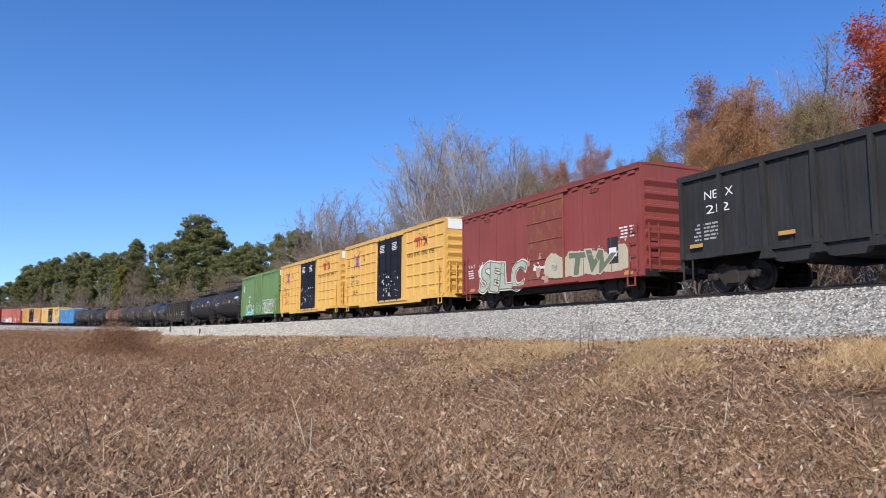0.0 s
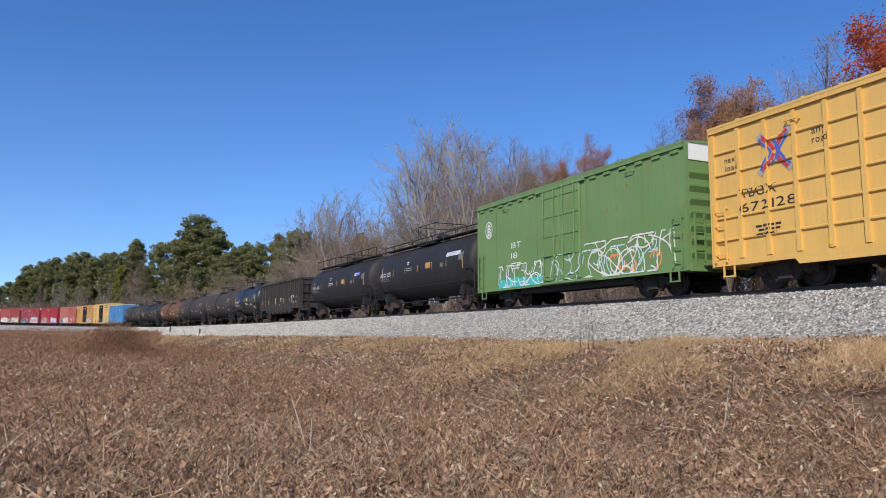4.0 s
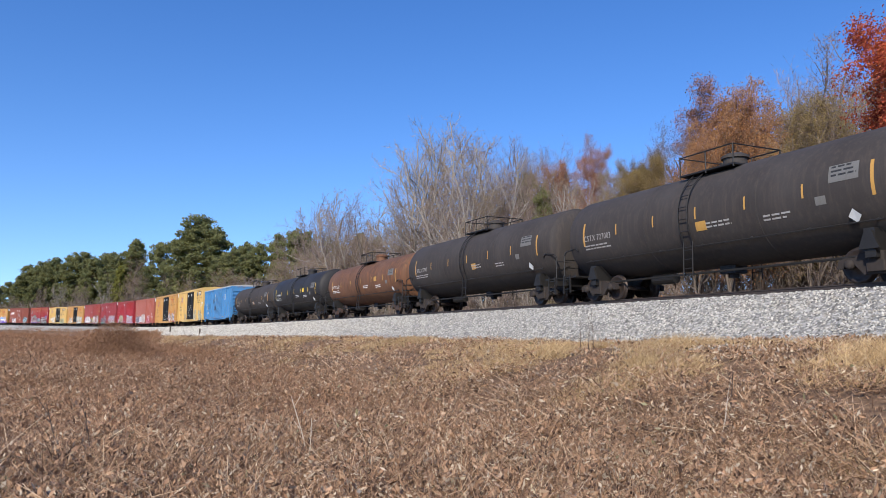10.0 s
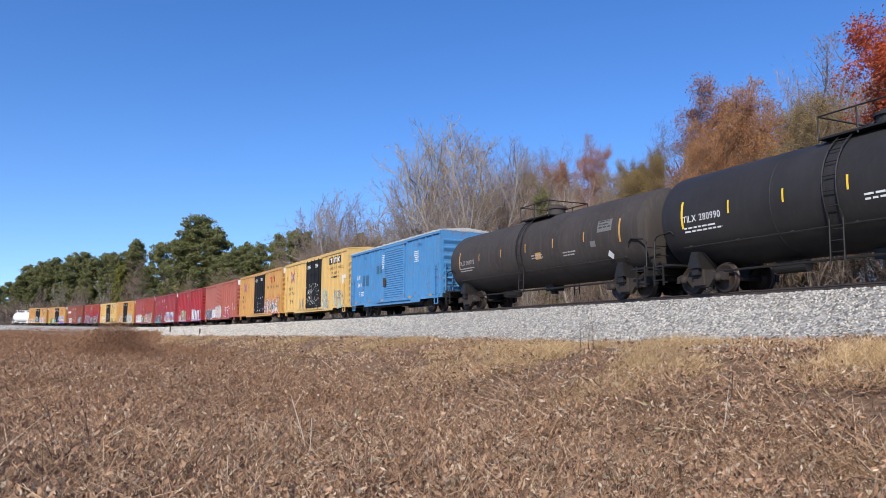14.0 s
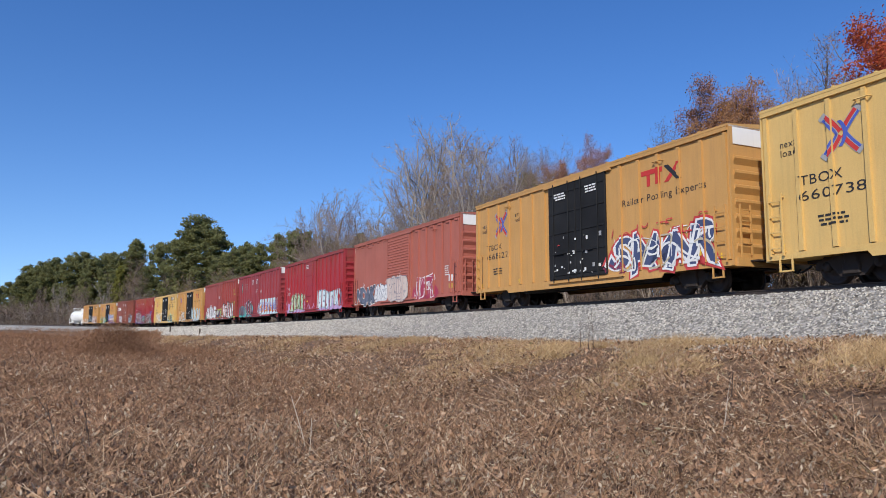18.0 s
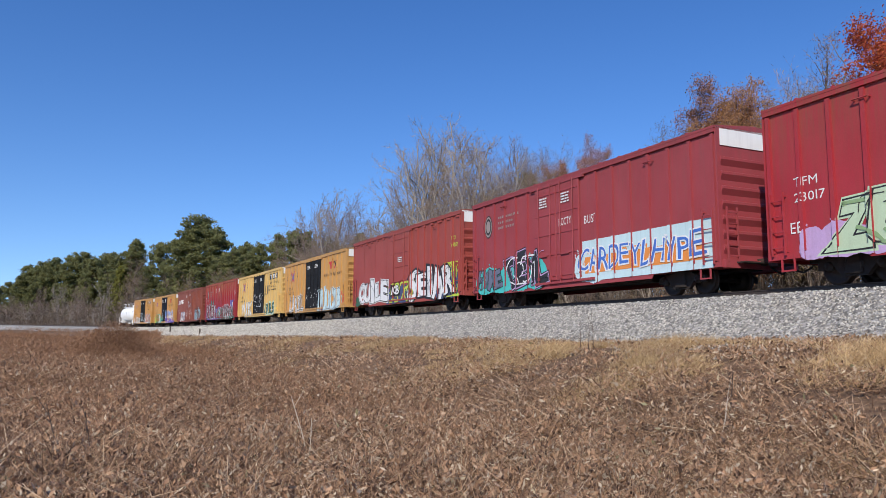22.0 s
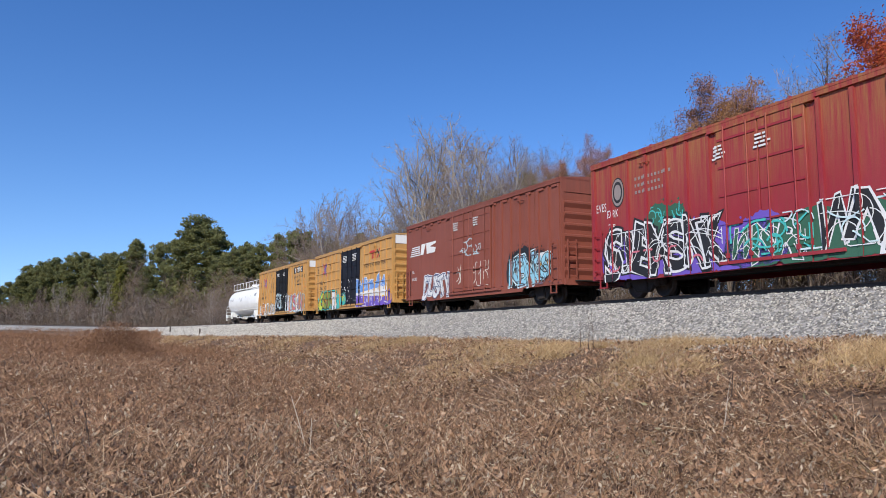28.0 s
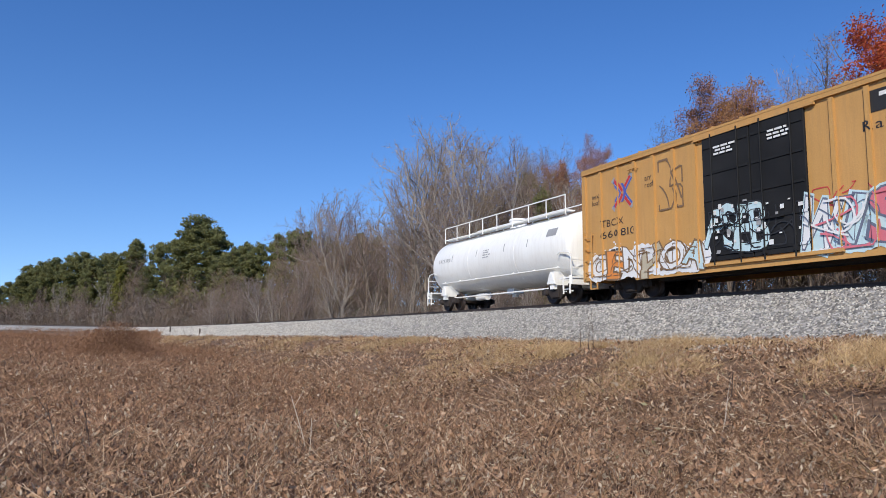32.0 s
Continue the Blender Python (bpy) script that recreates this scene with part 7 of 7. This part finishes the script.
def build_weeds():
    rs = np.random.RandomState(21)
    spots = field_spots(rs, 34000, 4.2, 130)
    rows, keep = [], []
    for x, y, d, s, u in spots:
        z = ground_z(x, y)
        thin = noise.noise((x * 0.25, y * 0.25, 7.7))
        if noise.noise((x * 1.1, y * 1.1, 3.1)) < -0.06 and rs.rand() < 0.86:
            continue
        if u < 9.5 and rs.rand() < 0.3:
            continue
        tall = 0.42 + 0.16 * thin + (0.12 if d > 25 else 0) + 0.25 * max(0, min(1, (d - 30) / 40)) * (x < 0)
        if u < 9.0:
            tall *= 0.32 + 0.5 * max(0.0, (u - 6.5) / 2.5)
        rows.append((x, y, z, d, tall, u))
    P = np.array(rows)
    per = 13
    B = np.repeat(P, per, axis=0)
    m = len(B)
    size = (0.020 + 0.00075 * B[:, 3:4]) * (0.5 + 1.7 * rs.rand(m, 1) ** 2.5)
    size = np.minimum(size, 0.13)
    hi = rs.rand(m, 1) ** 0.7
    o = B[:, :3] + np.concatenate([rs.normal(size=(m, 2)) * (0.10 + 0.004 * B[:, 3:4]), hi * B[:, 4:5]], 1)
    a = rs.normal(size=(m, 3)) * np.array([0.9, 0.9, 1.1])
    a /= np.linalg.norm(a, axis=1)[:, None]
    b = np.cross(a, rs.normal(size=(m, 3)))
    b /= np.linalg.norm(b, axis=1)[:, None]
    c = np.cross(a, b)
    wid = 0.12 + 0.42 * rs.rand(m, 1) ** 1.6
    curl = rs.uniform(-0.5, 0.5, (m, 1))
    # a curled leaf, folded across its middle
    v = np.stack([o - a * size - b * size * wid * 0.3, o - a * size + b * size * wid * 0.3,
                  o + a * size + c * size * curl], 1).reshape(-1, 3)
    v = v.reshape(-1, 3, 3)
    mid = np.stack([o - b * size * wid + c * size * curl, o + b * size * wid + c * size * curl], 1)
    v = np.concatenate([v[:, :1] * 0.5 + v[:, 1:2] * 0.5, mid, v[:, 2:3]], 1).reshape(-1, 3)
    k = np.arange(m)[:, None] * 4
    f = np.concatenate([k + np.array([[0, 2, 1]]), k + np.array([[1, 2, 3]])], 1).ravel()
    me = quick_mesh("weed_leaves", v, f, 3, WEED)
    tagged(new("dead_weeds", me), "dry curled brown weed leaves covering the field", "weeds", kind="stuff")
    # stalks
    per = 9
    B = np.repeat(P, per, axis=0)
    m = len(B)
    o = B[:, :3] + np.concatenate([rs.normal(size=(m, 2)) * 0.14, B[:, 4:5] * 0.55 * rs.rand(m, 1)], 1)
    a = rs.normal(size=(m, 3)) * np.array([0.75, 0.75, 0.3]) + np.array([0, 0, 0.5])
    ln = B[:, 4:5] * (0.12 + 1.0 * rs.rand(m, 1) ** 1.7)
    w = np.clip(0.0026 + 0.00030 * B[:, 3:4], 0, 0.02)
    b = np.cross(a, rs.normal(size=(m, 3)))
    b /= np.linalg.norm(b, axis=1)[:, None]
    v = np.stack([o - b * w, o + b * w, o + a * ln + b * w * 0.4, o + a * ln - b * w * 0.4], 1).reshape(-1, 3)
    me = quick_mesh("weed_stalks", v, np.arange(4 * m), 4, STALK)
    tagged(new("dead_stalks", me), "thin dry brown stalks standing in the field", "stalks", kind="stuff")


def build_russet():
    """Taller reddish-brown weeds over the far left of the field, with one swollen clump."""
    rs = np.random.RandomState(33)
    rows = []
    for x, y, d, s, u in field_spots(rs, 6200, 10, 170, -36, 6):
        if u < (11.0 if x > -0.38 * y else 5.5) or rs.rand() > min(1, (d - 8) / 26) * min(1, max(0.0, (12 - x) / 16)):
            continue
        rows.append((x, y, ground_z(x, y), d, rs.uniform(0.35, 0.6) + 0.35 * min(1, d / 60)))
    for x, y, d, s, u in field_spots(rs, 3800, 42, 120, -36, -8) + field_spots(rs, 4800, 110, 290, -36, -16):
        if u > 10 or x < -0.38 * y:
            rows.append((x, y, ground_z(x, y), d, rs.uniform(0.6, 1.05)))
    bx, by = 46 * math.sin(radians(-23.7)), 46 * math.cos(radians(-23.7))
    bz = ground_z(bx, by)
    for i in range(620):
        q = rs.normal(size=2) * np.array([1.25, 0.9])
        rows.append((bx + q[0], by + q[1], bz, 46.0, 2.0 * math.exp(-(q[0] ** 2 + q[1] ** 2) / 3.5) + 0.5))
    P = np.array(rows)
    per = 22
    B = np.repeat(P, per, axis=0)
    m = len(B)
    hi = rs.rand(m, 1) ** 0.75
    o = B[:, :3] + np.concatenate([rs.normal(size=(m, 2)) * (0.1 + 0.16 * hi), hi * B[:, 4:5]], 1)
    a = rs.normal(size=(m, 3)) * np.array([0.8, 0.8, 0.6]) + np.array([0, 0, 0.7])
    a /= np.linalg.norm(a, axis=1)[:, None]
    b = np.cross(a, rs.normal(size=(m, 3)))
    b /= np.linalg.norm(b, axis=1)[:, None]
    sc = np.clip(B[:, 3:4] / 40, 0.6, 2.2)
    ln, w = rs.uniform(0.08, 0.24, (m, 1)) * sc ** 0.5, rs.uniform(0.006, 0.016, (m, 1)) * sc
    v = np.stack([o - b * w, o + b * w, o + a * ln], 1).reshape(-1, 3)
    me = quick_mesh("russet_weeds", v, np.arange(3 * m), 3, RUSSET)
    tagged(new("russet_weeds", me), "tall reddish-brown dry weeds and one bushy clump", "weeds", kind="stuff")


def build_straw():
    """Straw-coloured grass on the bank's foot, in tufts."""
    rs = np.random.RandomState(44)
    rows = []
    while len(rows) < 6600:
        s, u = -2 + 130 * rs.rand() ** 1.6, 3.75 + 6.5 * rs.rand() ** 1.1
        p = on_line(s, u)
        g = noise.noise((p.x * 0.3, p.y * 0.3, 2.2))
        side = math.degrees(math.atan2(p.x, p.y))
        if (g < 0.02 and u > 5.5) or u < 4.0 or (u > 8.0 and g < 0.12) or (side < 8 and (u > 9.5 or rs.rand() > 0.8)):
            continue
        rows.append((p.x, p.y, ground_z(p.x, p.y), s, (0.13 + 0.62 * max(0, g) + 0.1 * rs.rand()) * (0.5 if u < 5 or side < 8 else 1.0)))
    P = np.array(rows)
    per = 30
    B = np.repeat(P, per, axis=0)
    m = len(B)
    o = B[:, :3] + np.concatenate([rs.normal(size=(m, 2)) * 0.16, np.zeros((m, 1))], 1)
    a = rs.normal(size=(m, 3)) * np.array([0.6, 0.6, 0.1]) + np.array([0.25, -0.1, 0.8])
    ln = B[:, 4:5] * rs.uniform(0.5, 1.4, (m, 1))
    b = np.cross(a, rs.normal(size=(m, 3)))
    b /= np.linalg.norm(b, axis=1)[:, None]
    w = np.clip(0.004 + 0.00012 * B[:, 3:4], 0, 0.018)
    v = np.stack([o - b * w, o + b * w, o + a * ln], 1).reshape(-1, 3)
    me = quick_mesh("straw_grass", v, np.arange(3 * m), 3, STRAW)
    tagged(new("straw_grass", me), "straw-yellow dry grass tufts on the bank's foot", "grass", kind="stuff")


build_weeds()
build_russet()
build_straw()


def stone_material():
    m, t, b = shader("ballast_stone", 0.85)
    g = t.nodes.new("ShaderNodeNewGeometry")
    r = ramp(t, [(0.0, (0.20, 0.18, 0.155)), (0.3, (0.38, 0.35, 0.30)), (0.7, (0.53, 0.495, 0.425)), (1.0, (0.66, 0.62, 0.54))])
    t.links.new(g.outputs["Random Per Island"], r.inputs[0])
    t.links.new(mix(t, 0.2, r.outputs[0], grain(t, coords(t), 40, 4), "OVERLAY"), b.inputs["Base Color"])
    return m


def build_ballast():
    """Loose stones over the bank's near shoulder, and some spilled into the grass."""
    rs = np.random.RandomState(55)
    rows = []
    for i in range(42000):
        s, u = -2 + 170 * rs.rand() ** 2.3, 1.5 + 2.4 * rs.rand()
        p = on_line(s, u)
        rows.append((p.x, p.y, profile(u) + rail_z(s) - RAIL_Z, s))
    for be, du, n, sp in ((20.0, 5.6, 160, 0.5), (25.8, 5.0, 240, 0.6), (16.5, 5.2, 90, 0.5), (23.0, 4.4, 120, 0.9)):
        x, y, d = beyond(be, -du)
        for i in range(n):
            px, py = x + rs.normal() * sp * 1.6, y + rs.normal() * sp
            rows.append((px, py, ground_z(px, py) + 0.02, 5.0))
    P = np.array(rows)
    m = len(P)
    oct_v = np.array([(1, 0, 0), (-1, 0, 0), (0, 1, 0), (0, -1, 0), (0, 0, 1), (0, 0, -1)], float)
    oct_f = np.array([(0, 2, 4), (2, 1, 4), (1, 3, 4), (3, 0, 4), (2, 0, 5), (1, 2, 5), (3, 1, 5), (0, 3, 5)])
    size = rs.uniform(0.020, 0.044, (m, 1, 1)) * np.clip(P[:, 3] / 30, 1, 3.5)[:, None, None]
    jit = rs.uniform(0.6, 1.35, (m, 6, 1))
    q = rs.normal(size=(m, 4))
    q /= np.linalg.norm(q, axis=1)[:, None]
    w, x, y, z = q.T
    R = np.stack([1 - 2 * (y * y + z * z), 2 * (x * y - z * w), 2 * (x * z + y * w), 2 * (x * y + z * w), 1 - 2 * (x * x + z * z), 2 * (y * z - x * w), 2 * (x * z - y * w), 2 * (y * z + x * w), 1 - 2 * (x * x + y * y)], 1).reshape(m, 3, 3)
    v = np.einsum("mij,kj->mki", R, oct_v) * size * jit + P[:, None, :3]
    f = (np.arange(m)[:, None, None] * 6 + oct_f[None]).ravel()
    me = quick_mesh("ballast_stones", v.reshape(-1, 3), f, 3, stone_material())
    tagged(new("ballast_stones", me), "loose light grey ballast stones on the bank", "stones", kind="stuff")


build_ballast()


def weed_stalk(bearing, dist, height, lean, material, label, branches=6):
    b = radians(bearing)
    x, y = dist * math.sin(b), dist * math.cos(b)
    t = new("dead_weed_stalk")
    tagged(t, label, "weed stalk", group="tall dead stalks")
    t.matrix_basis = pose(x, y, ground_z(x, y) - 0.03)
    rnd = random.Random(int(bearing * 100))
    top = Vector((lean, 0.1 * lean, height))
    part("stem", Build().rod((0, 0, 0), top * 0.5 + Vector((0.02, 0, 0)), 0.011, 5, 0.008).rod(top * 0.5 + Vector((0.02, 0, 0)), top, 0.008, 5, 0.004), material, t)
    for k in range(branches):
        a = top * rnd.uniform(0.35, 0.95)
        part("twig", Build().rod(a, a + Vector((rnd.uniform(-0.16, 0.16), rnd.uniform(-0.1, 0.1), rnd.uniform(0.06, 0.24))), 0.005, 4, 0.002), material, t)


M_STALKD = plain("dark_dead_stalk", (0.09, 0.06, 0.045), 0.9, 0, 0.3, 12)
M_STALKP = plain("pale_dead_stalk", (0.50, 0.42, 0.33), 0.9, 0, 0.3, 12)
for be, d, h, ln, mt in ((11.2, 19.0, 0.95, 0.03, M_STALKD), (11.6, 19.2, 1.05, -0.05, M_STALKD), (10.6, 19.4, 0.8, 0.0, M_STALKD), (21.0, 11.5, 0.8, 0.1, M_STALKD),
                        (-26.5, 9.5, 0.85, -0.22, M_STALKD), (-24.6, 9.0, 0.8, -0.12, M_STALKD)):
    weed_stalk(be, d, h, ln, mt, "dark dead weed stalk standing in the dry field", 5)
for be, d, h, ln, mt in ((-9.6, 9.5, 0.95, -0.28, M_STALKP), (-10.0, 9.4, 0.7, 0.05, M_STALKP), (-14.2, 8.4, 0.5, 0.3, M_STALKP), (20.4, 10.8, 0.75, 0.15, M_STALKP)):
    weed_stalk(be, d, h, ln, mt, "pale dead weed stalk leaning in the dry field", 2)


def lineside():
    # short marker posts on the bank's shoulder, and a white cabinet past the track
    for s, u, h in ((112.0, 3.0, 0.85), (92.0, 3.3, 0.6)):
        p = on_line(s, u)
        o = new("marker_post")
        tagged(o, "short dark wooden marker post on the ballast shoulder", "post", group="marker posts")
        o.matrix_basis = pose(p.x, p.y, profile(u) + rail_z(s) - RAIL_Z)
        part("post", Build().box(-0.07, 0.07, -0.07, 0.07, -0.2, h, 0.01), M_TIE, o)
        part("cap", Build().loft([[(-0.08, -0.08, h), (0.08, -0.08, h), (0.08, 0.08, h), (-0.08, 0.08, h)], [(-0.02, -0.02, h + 0.06), (0.02, -0.02, h + 0.06), (0.02, 0.02, h + 0.06), (-0.02, 0.02, h + 0.06)]]), M_TIE, o)
    x, y, d = beyond(-9.35, 4.2)
    o = new("relay_cabinet")
    tagged(o, "small white metal cabinet beside the far side of the track", "cabinet")
    o.matrix_basis = pose(x, y, ground_z(x, y), 0, 0, 25)
    part("case", Build().box(-0.32, 0.32, -0.25, 0.25, 0.9, 2.2, 0.02), M_WHITE, o)
    part("hood", Build().box(-0.36, 0.36, -0.3, 0.3, 2.2, 2.26), M_CREAM, o)
    part("leg", Build().box(-0.06, 0.06, -0.06, 0.06, -0.1, 0.9), M_STEEL, o)


lineside()


# ---- movement ----
def motions():
    for w, mid, reach in WAGONS:
        walk(w, [(t, wagon_pose(mid, reach, t)) for t in range(0, 33)])
    # wheels roll as long as their wagon is within sight and near; far off they are out of view
    for w, dx, mid in WHEELS:
        a = max(0.0, 16 + (mid - 125) / SPEED)
        b = min(32.0, 16 + (mid + 22) / SPEED)
        rows = [(0.0, 0.0)] if a > 0.1 else []
        start = run(a)
        if b > a:
            n = int((b - a) * FPS)
            t0 = round(a * FPS)
            rows += [((t0 + k) / FPS, math.degrees((run((t0 + k) / FPS) - start) / WHEEL_R)) for k in range(n + 1)]
        if not rows:
            rows = [(0.0, 0.0)]
        if rows[-1][0] < 31.9:
            rows.append((32.0, rows[-1][1]))
        walk(w, [(t, pose(dx, 0, WHEEL_R, 0, q % 360, 0)) for t, q in rows])


motions()
